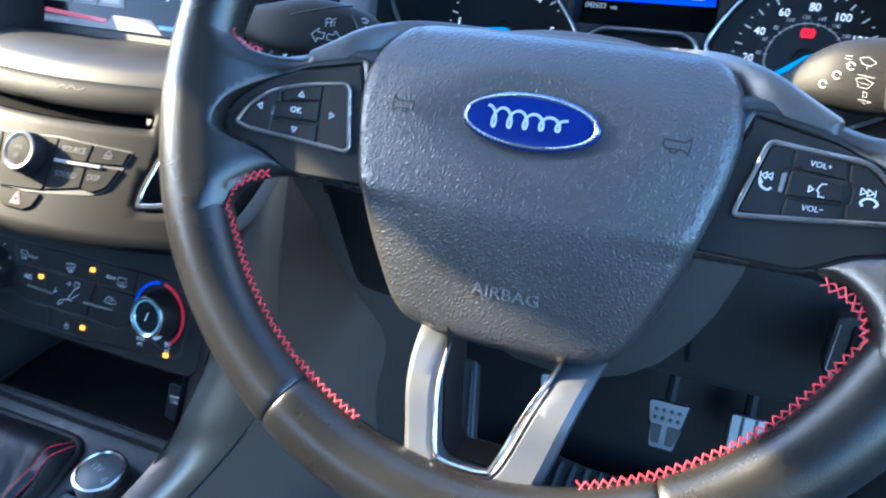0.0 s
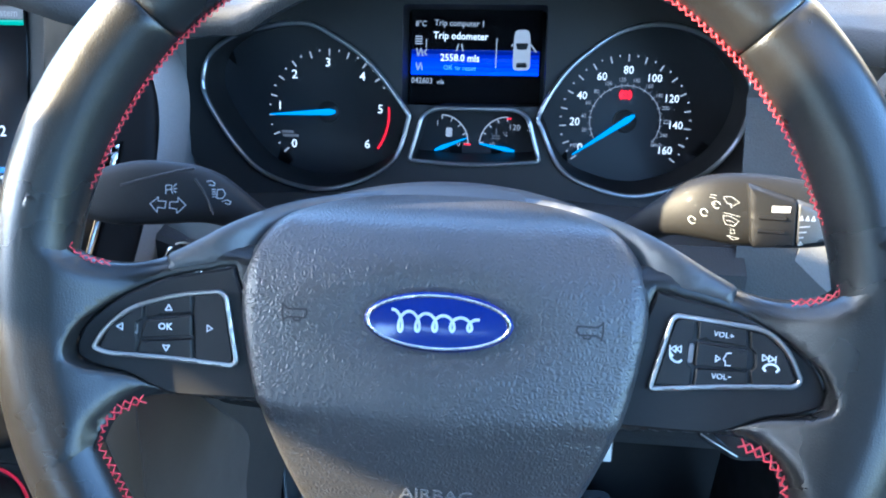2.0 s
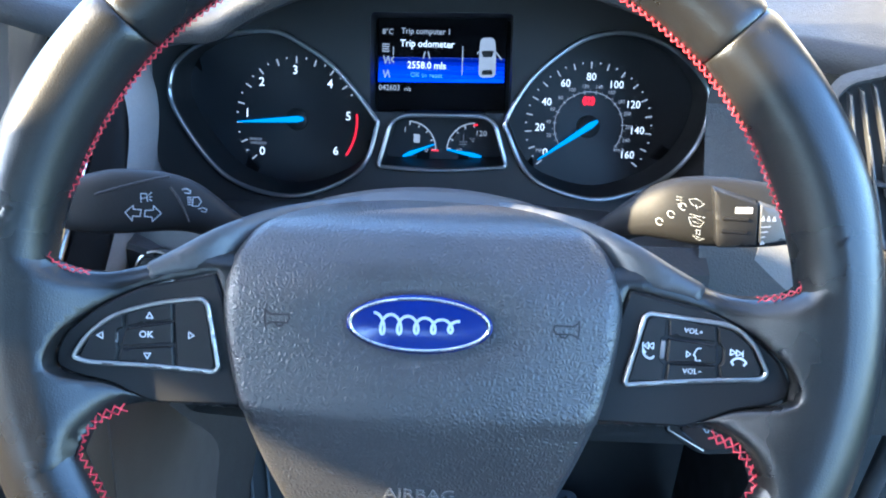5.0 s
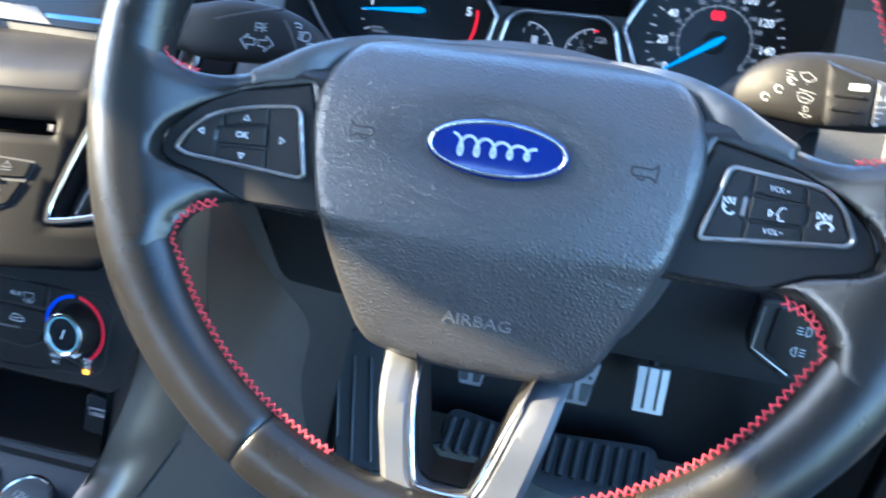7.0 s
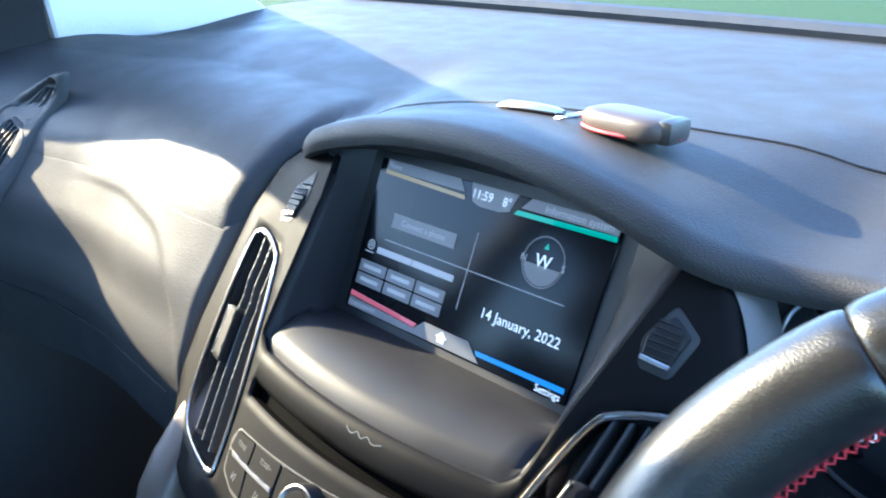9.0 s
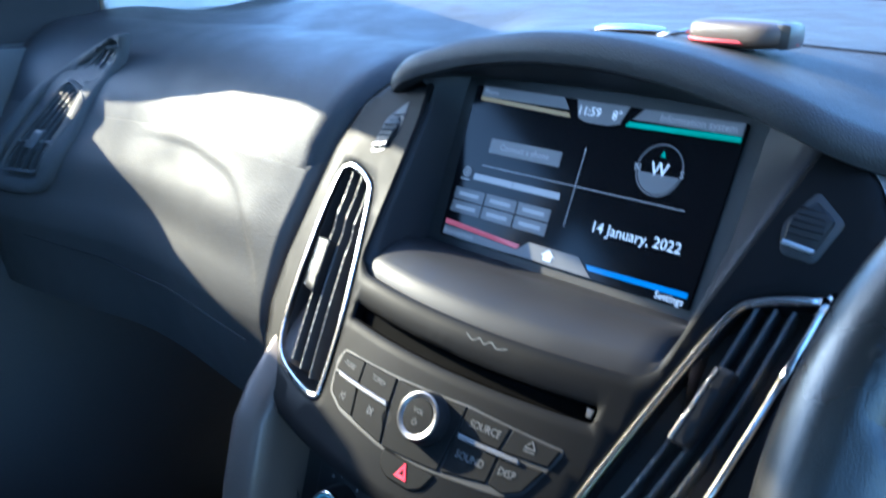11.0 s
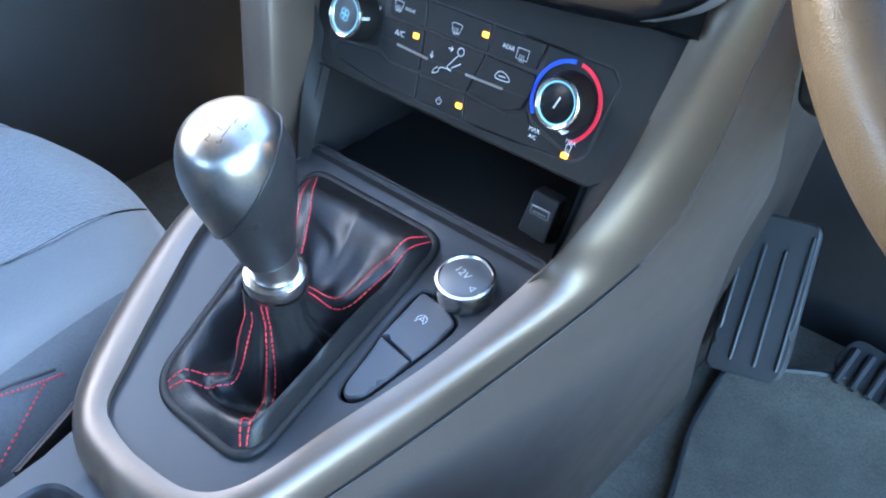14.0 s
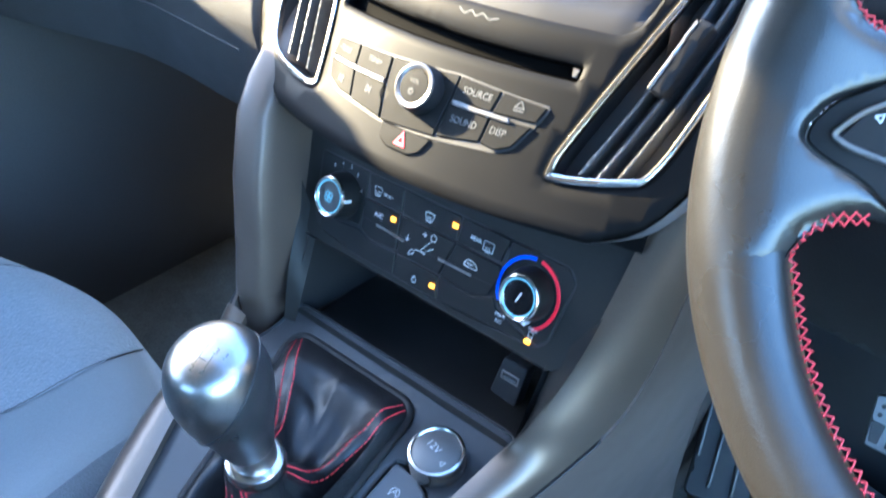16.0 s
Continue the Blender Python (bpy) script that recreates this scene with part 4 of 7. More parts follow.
def face_y(x, z):
    """The passenger's side of the dashboard, swelling towards the seat; it comes forward by the door."""
    a = abs(x)
    end = ease((a - 0.46) / 0.28)
    t = (0.755 - z) / 0.25
    return 0.200 + 0.012 * ease((x + 0.58) / 0.2) - 0.085 * ease(t * 1.35) + 0.05 * max(0, t - 0.75) - 0.045 * end - 0.018 * ease((x + 0.52) / 0.32) - 0.012 * ease((z - 0.60) / 0.05) * ease((0.745 - z) / 0.05) * ease((-0.15 - x) / 0.16) + 0.055 * ease((x + 0.222) / 0.010) + 0.003 * ease((crease_z(x) - z) / 0.010) * ease((x + 0.52) / 0.10) * ease((z - 0.56) / 0.06)


def top_seam():
    """The joint between the hoods and the flat of the dash top."""
    line = spline([(-0.30, 0.300), (-0.18, 0.268), (-0.05, 0.285), (0.06, 0.315), (0.16, 0.345), (0.32, 0.372), (0.50, 0.375)], 8, False)
    return tube([(x, y, top_z(x, y) + 0.0002) for x, y in line], 0.0011, 6)


def side_flow(x):
    """1 where the dash top rolls down into the passenger's panel, 0 under the hoods."""
    return ease((-x - 0.170) / 0.060)


def dash_top():
    cols = [-0.74 + 1.48 * i / 148 for i in range(149)]
    loops = []
    for x in cols:
        ly, lz = lip(x)
        w = side_flow(x)
        start = ly + 0.085 * w
        row = [Vector((x, 0.86, top_z(x, 0.86)))]
        row += [Vector((x, start + (0.84 - start) * (1 - k / 18) ** 1.6, 0)) for k in range(19)]
        for p in row[1:]:
            p.z = top_z(x, p.y)
        roll = spline([(x, ly - 0.004, lz - 0.001), (x, ly - 0.0065, lz - 0.006), (x, ly - 0.006, lz - 0.012), (x, ly - 0.001, lz - 0.016), (x, ly + 0.03, lz - 0.018)], 2, False)
        p0, p2 = row[-1], Vector((x, face_y(x, lz - 0.078), lz - 0.078))
        p1 = Vector((x, face_y(x, lz - 0.03) + 0.006, p0.z + 0.001))
        flow = [(1 - f) ** 2 * p0 + 2 * f * (1 - f) * p1 + f * f * p2 for f in [(k + 1) / 9 for k in range(9)]]
        row += [Vector(p).lerp(q, w) for p, q in zip(roll, flow)]
        loops.append(row)
    return loft(loops, close=False)


part("top_pad", dash_top(), TOPSKIN_SHADED, dash, "soft grained dash top", 50)
part("top_seam", top_seam(), BLACK, dash)


def passenger_panel(side):
    loops = []
    for i in range(111):
        x = side * (0.150 + 0.590 * i / 110)
        ly, lz = lip(x)
        z0 = lz - 0.014 - 0.062 * side_flow(x)
        row = [Vector((x, ly + 0.04, z0 + 0.002))]
        for k in range(71):
            z = z0 - (z0 - 0.47) * k / 70
            row.append(Vector((x, min(face_y(x, z), ly + 0.012), z)))
        row += [Vector((x, 0.20, 0.455)), Vector((x, 0.42, 0.45))]
        loops.append(row)
    return loft(loops if side < 0 else loops, close=False)


part("passenger_panel", passenger_panel(-1), PANELSKIN, dash, "passenger airbag panel of the dashboard", 60)
FACEL = lambda u, v, h=0.0: Vector((u / 1000, face_y(u / 1000, v / 1000) - h / 1000, v / 1000))
part("glovebox_seam", tube([FACEL(u, v, 0.2) for u, v in [(-640, 548), (-520, 545), (-400, 542), (-260, 540)]], 0.0012, 6), BLACK, dash)

# driver's side: pod walls round the cluster, panels beside and below the column
pod_edge = []
for u in [-0.235 + 0.455 * i / 36 for i in range(37)]:
    y, z = lip(0.385 + u)
    pod_edge.append(Vector((0.385 + u, y + 0.002, z - 0.012)))
inner = [Vector((0.379 + (p.x - 0.385) * 1.14, 0.335, p.z - 0.012)) for p in pod_edge]
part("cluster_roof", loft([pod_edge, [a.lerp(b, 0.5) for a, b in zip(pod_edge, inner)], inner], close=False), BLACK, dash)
for s, xo in ((-1, 0.142), (1, 0.588)):
    wall = [[Vector((xo + s * 0.045, 0.222, 0.752)), Vector((xo + s * 0.045, 0.195, 0.70)), Vector((xo + s * 0.04, 0.172, 0.64)), Vector((xo + s * 0.03, 0.166, 0.58))],
            [Vector((xo - s * 0.003, 0.235, 0.757)), Vector((xo - s * 0.004, 0.205, 0.70)), Vector((xo - s * 0.006, 0.180, 0.64)), Vector((xo - s * 0.02, 0.17, 0.58))],
            [Vector((xo - s * 0.009, 0.25, 0.755)), Vector((xo - s * 0.008, 0.225, 0.69)), Vector((xo - s * 0.009, 0.20, 0.635)), Vector((xo - s * 0.022, 0.19, 0.58))],
            [Vector((xo - s * 0.010, 0.33, 0.75)), Vector((xo - s * 0.010, 0.31, 0.68)), Vector((xo - s * 0.014, 0.29, 0.62)), Vector((xo - s * 0.03, 0.26, 0.58))]]
    part("cluster_cheek", loft(wall, close=False), POD_SIDE, dash, "grey side of the instrument hood", 60)
part("cluster_shelf", loft([[Vector((x, 0.322, 0.607)), Vector((x, 0.26, 0.612 + 0.01 * math.cos((x - 0.38) * 9))), Vector((x, 0.19, 0.618 + 0.012 * math.cos((x - 0.38) * 9))), Vector((x, 0.165, 0.595)), Vector((x, 0.170, 0.56))] for x in [0.17 + 0.43 * i / 24 for i in range(25)]], close=False), HARD, dash)
LOWER = lambda u, v, h=0.0: Vector((u / 1000, 0.150 + 0.00028 * (620 - v) * 1.0 + 0.06 * ((u / 1000 - 0.38) ** 2) - h / 1000, v / 1000))
part("knee_panel", sheet(rounded([(165, 655), (205, 640), (250, 600), (470, 596), (545, 588), (640, 596), (690, 590), (690, 470), (600, 448), (300, 452), (180, 462)], 14), LOWER, 0, 3, 30, step=16), KNEE, dash, "lower dash panel round the column")
part("driver_end_panel", loft([[Vector((x, lip(x)[0] + 0.01, lip(x)[1] - 0.012)), Vector((x, 0.225 - 0.10 * ease((x - 0.6) / 0.12), 0.72)), Vector((x, 0.19 - 0.08 * ease((x - 0.6) / 0.12), 0.66)), Vector((x, 0.165 - 0.05 * ease((x - 0.6) / 0.12), 0.60)), Vector((x, 0.17, 0.53)), Vector((x, 0.2, 0.47))] for x in [0.545 + 0.195 * i / 20 for i in range(21)]], close=False), SOFT, dash)
part("column_side_panel", loft([[Vector((x, 0.186, 0.636)), Vector((x, 0.166, 0.628)), Vector((x, 0.160, 0.60)), Vector((x, 0.166, 0.53)), Vector((x, 0.19, 0.47))] for x in [0.455 + 0.095 * i / 10 for i in range(11)]], close=False), KNEE, dash)


def end_vent(to):
    """A tall air vent at the end of the dashboard: frame, slats and tab; u outwards from the middle, v up."""
    ob = thing("end_vent", to(30, 0, 0), "grey dashboard end air vent with upright slats", "air vent", "dashboard end vents")
    out = rounded([(8, 52), (-28, 40), (-37, 28), (-10, -46), (55, -50), (48, -28)], [8, 6, 8, 10, 10, 10])
    hole = inset(ccw(resample(out, 4)), 4.5)
    part("frame", sheet(out, to, 8, 2.5, 10, holes=[hole], step=6), SOFT, ob)
    part("throat", sheet(inset(ccw(resample(out, 4)), 4), to, 0.8, 0, 0.5, step=20), BLACK, ob)
    for k in range(5):
        x0, x1 = 44 - 12 * k, 2 - 6.5 * k
        y0, y1 = -44, 44 - 3 * k
        part("slat", sheet([(x0 - 0.9, y0), (x0 + 0.9, y0), (x1 + 0.9, y1), (x1 - 0.9, y1)], to, 6.5, 0.4, 6, step=12), HARD, ob)
    part("bar", sheet([(38, -14), (-20, -10), (-20, -12.5), (38, -16.5)], to, 5, 0.5, 4, step=12), HARD, ob)
    part("tab", sheet(rounded([(22, -20), (6, -20), (2, -2), (16, -2)], 2), to, 9, 1.2, 8, step=6), HARD, ob)
    return ob


end_vent(lambda u, v, h=0.0: FACEL(-612 - u, 668 + v, h))
end_vent(lambda u, v, h=0.0: Vector(((626 + u * 0.8) / 1000, 0.160 - 0.35 * u / 1000 + 0.3 * v / 1000 - h / 1000, (714 + v) / 1000)))
band_out = spline([(-560, 770), (-555, 756), (-573, 700), (-574, 654), (-598, 606), (-660, 596), (-712, 604), (-716, 625), (-689, 668), (-662, 713), (-622, 743)], 3)
band_vent = spline([(-640, 716), (-622, 727), (-600, 719), (-596, 700), (-606, 636), (-616, 618), (-664, 616), (-678, 624), (-676, 640), (-656, 690)], 3)
band_dem = rounded([(-620, 730), (-590, 718), (-562, 756), (-568, 762)], 4)
part("vent_band", sheet(band_out, FACEL, 7, 4, 10, holes=[band_vent, band_dem], step=9), SOFT, dash, "raised band round the end vent", 60)
demist = thing("demister_grille", FACEL(-585, 738), "small dark side demister outlet", "air vent")
dm = rounded([(-616, 728), (-585, 717), (-563, 750), (-566, 757), (-587, 755)], 4)
part("frame", sheet(dm, FACEL, 4, 1, 5, holes=[inset(ccw(resample(dm, 3)), 4)], step=5), SOFT, demist)
part("throat", sheet(inset(ccw(resample(dm, 3)), 3), FACEL, 0.7, 0, 0.4, step=12), BLACK, demist)
for k in range(3):
    part("slat", sheet([(-606 + 9 * k, 727 - 3 * k), (-604 + 9 * k, 727 - 3 * k), (-583 + 7 * k, 752), (-585 + 7 * k, 752)], FACEL, 3, 0.3, 2.5, step=9), HARD, demist)

# ---- centre stack ----
stack = thing("centre_stack", (0, 0.10, 0.60), "satin black centre stack with radio controls", "centre console")
side_out = [(128, 557), (152, 568), (171, 600), (183, 645), (189, 690), (186, 722), (172, 748), (150, 770)]
arms = [(144, 768), (138, 750), (115, 680), (109, 656), (100, 650)]
side_far = [(128, 557), (150, 563), (178, 574), (199, 598), (207, 629), (209, 666), (210, 708), (197, 744), (160, 770)]
arms_far = [(124, 768), (117, 742), (112, 680), (109, 656), (100, 650)]
u_shape = side_out + arms + [(-x, y) for x, y in arms_far[::-1]] + [(-x, y) for x, y in side_far[::-1]]
vent_r = [(98, 580), (134, 585), (146, 592), (155, 622), (169, 692), (164, 696.5), (141, 693), (129, 684), (114, 648), (97, 602), (93, 586)]
vent_far = [(94, 578), (123, 576.5), (155, 581), (172, 603), (185, 654), (188, 692), (182, 700), (171, 702), (147, 698), (131, 687), (103, 629), (91, 589)]
vent_hole = resample(spline(vent_r, 3), 5)
slot_hole = rounded([(-94, 634.5), (88, 633.5), (88, 626), (-92, 626)], 2)
part("fascia", sheet(rounded(u_shape, 5), FACE, 0, 2.2, 14, holes=[vent_hole, mirror(resample(spline(vent_far, 3), 5)), slot_hole], step=8), FASCIA, stack, "curved satin black fascia", 50)
low_edge = [(-150 + 300 * i / 40) for i in range(41)]
part("fascia_underside", loft([[FACE(u, 566 + 0.0006 * u * u, -2) for u in low_edge], [FACE(u, 557 + 0.0005 * u * u, -7) + Vector((0, 0.010, -0.003)) for u in low_edge],
     [Vector((u / 1000, 0.062 + 0.6 * (u / 1000) ** 2, 0.546)) for u in low_edge], [Vector((u / 1000 * 0.97, 0.092, 0.534)) for u in low_edge]], close=False), FASCIA, stack)
for s in (1, -1):
    edge = spline(side_out if s > 0 else side_far, 4, False)
    # left flank takes the sunlit beige, right flank the plain grey
    part("stack_flank", loft([[FACE(s * u, v, -1.5) for u, v in edge], [FACE(s * (u + 5), v, -4) + Vector((0, 0.004, 0)) for u, v in edge], [FACE(s * (u + (14 if s < 0 else 4)), v, -8) + Vector((0, 0.03, 0)) for u, v in edge], [FACE(s * (u + 16 if s < 0 else u - 30), v, -10) + Vector((0, 0.17 if s < 0 else 0.07, 0)) for u, v in edge]], close=False), SUNFLANK if s < 0 else POD_SIDE, stack, "side of the centre stack", 50)
# slot back and walls carry painted shade so the sun can't whiten them
part("slot_back", sheet(rounded([(-97, 637), (91, 637), (91, 624), (-97, 624)], 2), FACE, -9, 0, 1, step=30), SLOTSHADE, stack)
slot_in = inset(ccw(resample(slot_hole, 4)), 0.5)
part("slot_lining", loft([[FACE(u, v, -1.6) for u, v in slot_in], [FACE(u, v, -9) for u, v in slot_in]]), SLOTSHADE, stack, "disc slot walls in shade black")
part("slot_catch", sheet([(83, 632), (87, 631.5), (86.4, 628), (84, 628)], FACE, -1.2, 0.3, 3, step=9), BRUSHED, stack, "bright corner of the disc slot")
part("brand_mark", strokes([spline([(2, 645.5), (7, 643.5), (11, 645.5), (15, 643.5), (19, 645.5), (24, 643.5), (30, 645)], 3, False)], FACE, 0.55, 0.35), DIMINK, stack, "plain grey brand mark")

for side in (1, -1):
    put = (lambda p: p) if side > 0 else (lambda p: mirror(p))
    vent = thing("centre_vent", FACE(side * 130, 640, -10), "tall centre air vent with bright chrome surround", "air vent", "centre stack vents")
    ring = resample(spline(vent_r if side > 0 else vent_far, 4), 3)
    part("surround", sheet(put(ring), FACE, 1.6, 0.8, 5, holes=[put(inset(ccw(ring), 3.4))], step=4), CHROME, vent, "bright chrome vent surround")
    inn = inset(ccw(ring), 2.5)
    part("throat_wall", loft([[FACE(u, v, -1) for u, v in put(inn)], [FACE(u * 0.98, v, -24) for u, v in put(inn)]]), BLACK, vent)
    part("throat", sheet(put([(u * 0.98, v) for u, v in inn]), FACE, -22, 0, 1, step=30), BLACK, vent)
    for k in range(3):
        f0, f1 = 0.27 + 0.24 * k, 0.27 + 0.24 * k
        lo, hi = ((98 + 40 * f0, 586), (131 + 33 * f1, 690)) if side > 0 else ((95 + 62 * f0, 584), (131 + 58 * f1, 698))
        mid = ((lo[0] + hi[0]) / 2, (lo[1] + hi[1]) / 2)
        pts = []
        for q in range(13):
            t = q / 12
            wob = (1.6 * math.sin((t - 0.72) * 40) if 0.66 < t < 0.80 else 0) if side < 0 else 0
            pts.append((lo[0] + (hi[0] - lo[0]) * t + 3 * math.sin(math.pi * t) + wob, lo[1] + (hi[1] - lo[1]) * t))
        strip = [(u - 0.8, v) for u, v in pts] + [(u + 0.8, v) for u, v in pts[::-1]]
        part("slat", sheet(put(strip), FACE, -3.0, 0.3, 14, step=9), HARD, vent)
    tab = [(126, 628), (134, 626), (143, 660), (135, 662)] if side > 0 else [(146, 623), (160, 622), (169, 652), (154, 654)]
    part("tab", sheet(put(rounded(tab, 2)), FACE, 3.5, 1.2, 12, step=5), BUTTON, vent)
    part("tab_edge", sheet(put([(125.2, 629), (127, 628.6), (135.4, 660), (133.8, 661)] if side > 0 else [(159.5, 623), (160.7, 623), (169.2, 651), (168, 652)]), FACE, 3.8, 0.3, 3, step=9), BRUSHED if side > 0 else SATIN, vent)
    roller = thing("vent_roller", FACE(side * 150, 726, 0), "ribbed air vent thumb roller in the fascia", "thumb roller", "vent rollers")
    put_r = put if side > 0 else (lambda p: mirror([(141 + (u - 139) * 0.98 - (v - 713) * 0.42, 714 + (v - 712) * 1.25) for u, v in p]))
    at_r = lambda u, v, h: FACE(*put_r([(u, v)])[0], h)
    rp = [(141, 713), (157, 710), (164, 729), (148, 742), (138, 726)]
    part("well", sheet(put_r(rounded(rp, 3)), FACE, 0.5, 0.2, 1, step=9), BLACK, roller)
    part("wheel", sheet(put_r(rounded([(141, 717), (155, 714), (160, 729), (149, 738), (140.5, 727)], 2)), FACE, 1.4, 0.8, 2, step=4, hill=lambda u, v: 1.6 - 0.02 * (v - 726) ** 2), BUTTON, roller)
    for k in range(6):
        v = 719 + 3.0 * k
        part("rib", tube([at_r(141.5 + 0.3 * k, v, 3.2 - 0.02 * (v - 726) ** 2), at_r(157 - abs(k - 2) * 0.8, v - 2, 3.2 - 0.02 * (v - 726) ** 2)], 0.0007, 5), BUTTON, roller)
    part("bright_bar", sheet(put_r([(141, 716.5), (155.5, 713.5), (155.9, 715.6), (141.3, 718.6)]), FACE, 3.4, 0.3, 2, step=9), BRUSHED, roller, "bright bar")

# radio buttons
radio = thing("radio_controls", FACE(0, 600, 0), "radio button panel with a round volume knob", "car radio")
bp = [(-84, 613), (-30, 615.5), (22, 615.5), (82, 612), (80, 606), (70, 588.5), (60, 584.5), (20, 581.5), (-20, 581.5), (-66, 585), (-82, 590), (-88, 606)]
part("backing", sheet(rounded([(u, v - 2.5 * ease((8 - u) / 30)) for u, v in bp], 3), FACE, 0.4, 0.2, 1, step=10), BLACK, radio)
low = lambda pts: [(u, v - 2.5 * ease((8 - u) / 30)) for u, v in pts]
for pts in ([(-83, 612), (-61, 613.5), (-59, 602), (-84, 602)], [(-60, 613.5), (-31, 614.5), (-29, 602), (-58, 602)], [(-84, 600.5), (-58.5, 600.5), (-53, 586.4), (-66, 587), (-79, 591)], [(-57.5, 600.5), (-29, 600.5), (-23, 583.4), (-52, 586)],
            [(-29.6, 614.6), (22, 614.6), (21.5, 602.5), (20, 583), (-21.5, 583), (-27, 600)], [(23, 614.5), (51, 613), (49, 602.5), (22.5, 602.5)], [(52.5, 613), (80, 611), (77, 603), (50.5, 602.5)], [(21.5, 600.5), (50, 600.5), (49.4, 587.5), (22, 583.5)], [(51.4, 600.5), (76, 601), (69, 589.5), (60, 586), (50.6, 587.4)]):
    part("button", sheet(rounded(low(pts), 1.2), FACE, 1.7, 0.6, 1.8, step=8), SILVERBUTTON, radio)
for pts in ([(-78, 602.3), (-30, 602.6), (-29, 600.2), (-77, 600)], [(24, 602.5), (62, 602), (63, 599.8), (25, 600.2)]):
    part("bright_strip", sheet(rounded(low(pts), 0.6), FACE, 3.2, 0.4, 2, step=3), STRIP, radio, "bright divider strip")
for w, u, v, s in (("SOURCE", 37.5, 608.5, 3.4), ("SOUND", 36, 594, 3.4), ("DISP", 58.5, 594.5, 3.4), ("-TUNE", -72.5, 605, 2.6), ("TUNE+", -43, 606.5, 2.6)):
    lettering(w, FACE, u, v, s, DIMINK, radio, 2.1, stretch=1.05)
for lines in ([[(62, 606.4), (68, 606.4)]], [[(62, 607.8), (65, 611), (68, 607.8), (62, 607.8)]], [[(-68.6, 588.5), (-68.6, 592)]], [[(-65, 588.5), (-68.2, 590.2), (-65, 592), (-65, 588.5)]], [[(-38, 590), (-38, 593.5)]], [[(-41.6, 590), (-38.4, 591.8), (-41.6, 593.5), (-41.6, 590)]]):
    part("symbol", strokes(lines, FACE, 0.5, 2.1), DIMINK, radio)
KN = lambda u, v, h=0.0: FACE(u, 606, 0) + (FACE(0, 606, 1) - FACE(0, 606, 0)) * h + Vector((u / 1000, 0, 0)) - Vector((0, 0, 0)) + (FACE(0, 607, 0) - FACE(0, 606, 0)).normalized() * ((v - 606) / 1000) - Vector((u / 1000, 0, 0))
knob = part("volume_knob", turned(KN, 1, 601, [(15.2, 0.5), (15.0, 4), (14.2, 10.6), (13.6, 11.6)]), BUTTON, radio, "volume knob with a satin metal rim")
part("knob_rim", turned(KN, 1, 601, [(13.9, 10.9), (13.6, 11.9), (12.8, 12.3), (10.6, 11.5), (10.2, 11.2)]), PODRING, knob, "satin metal rim")
part("knob_face", turned(KN, 1, 601, [(10.2, 11.2), (9.8, 11.6), (0, 11.9)]), SILVERBUTTON, knob)
lettering("VOL", KN, 1, 603.6, 2.7, DIMINK, knob, 12.2)
part("symbol", strokes([arc(1, 597.4, 1.6, 120, 420, 12), [(1, 597.8), (1, 599.8)]], KN, 0.5, 12.2), DIMINK, knob)
hz = thing("hazard_button", FACE(0, 577, 0), "hazard warning button with a red triangle", "switch")
part("button", sheet(rounded([(-20, 580.6), (20, 581), (15, 572.5), (8, 569.5), (-10, 569.5), (-18, 573)], 2.4), FACE, 1.5, 0.8, 2, step=6), SILVERBUTTON, hz)
part("triangle", sheet([(-4.6, 572.4), (4.6, 572.4), (0, 580)], FACE, 2.0, 0.1, 0.4, step=9, holes=[[(-2.1, 574), (2.1, 574), (0, 577.4)]]), INKRED, hz, "red warning triangle")
part("triangle_line", strokes([[(-2.1, 574), (2.1, 574), (0, 577.4), (-2.1, 574)]], FACE, 0.4, 1.9), INKRED, hz)

# the recessed touch screen under its hood
hood = [Vector((x / 1000, *lip(x / 1000))) + Vector((0, 0.002, -0.014)) for x in (150, 120, 90, 60, 30, 0, -30, -60, -90, -112, -130)]
front = [FACE(u, v, -2) for u, v in spline([(-100, 650), (-50, 649.5), (0, 649.5), (50, 649.5), (100, 650)], 4, False)] + [FACE(u, v, -2) for u, v in ((106, 653), (110, 658), (115, 680), (126, 714), (138, 750), (144, 764))] + hood + [FACE(u, v, -2) for u, v in ((-126, 764), (-118, 750), (-114, 714), (-112, 680), (-109, 658), (-106, 653))]
k = len(front)
nb, nr = 17, 6
back = [DISPLAY(-106 + 212 * i / (nb - 1), 657, 0) for i in range(nb)] + [DISPLAY(107, 657 + 105 * (i + 1) / nr, 0) for i in range(nr)] + [DISPLAY(106 - 212 * i / 10, 772, 0) for i in range(11)] + [DISPLAY(-107, 657 + 105 * (nr - i) / nr, 0) for i in range(nr)]
back = back[:k] + [back[-1]] * (k - len(back))
crown_at = lambda f, i: 0.0105 * math.sin(math.pi * min(1, f / 0.9)) ** 0.8 if i < nb else -0.002 * f
mid1 = [a.lerp(b, 0.06) + Vector((0, 0, -0.0025)) for a, b in zip(front, back)]
part("screen_recess", loft([front, mid1] + [[a.lerp(b, f) + Vector((0, 0, crown_at(f, i))) for i, (a, b) in enumerate(zip(front, back))] for f in (0.12, 0.2, 0.3, 0.4, 0.5, 0.62, 0.74, 0.86)] + [back]), RECESS, stack, "smooth recess below the screen", 60)
screen = thing("touch_screen", DISPLAY(0, 715, -4), "lit infotainment touch screen with a dark home page", "screen")
part("surround", sheet(rounded([(-108, 655), (108, 655), (110, 778), (-110, 778)], 4), DISPLAY, 0.5, 0, 3, step=40), BLACK, screen)
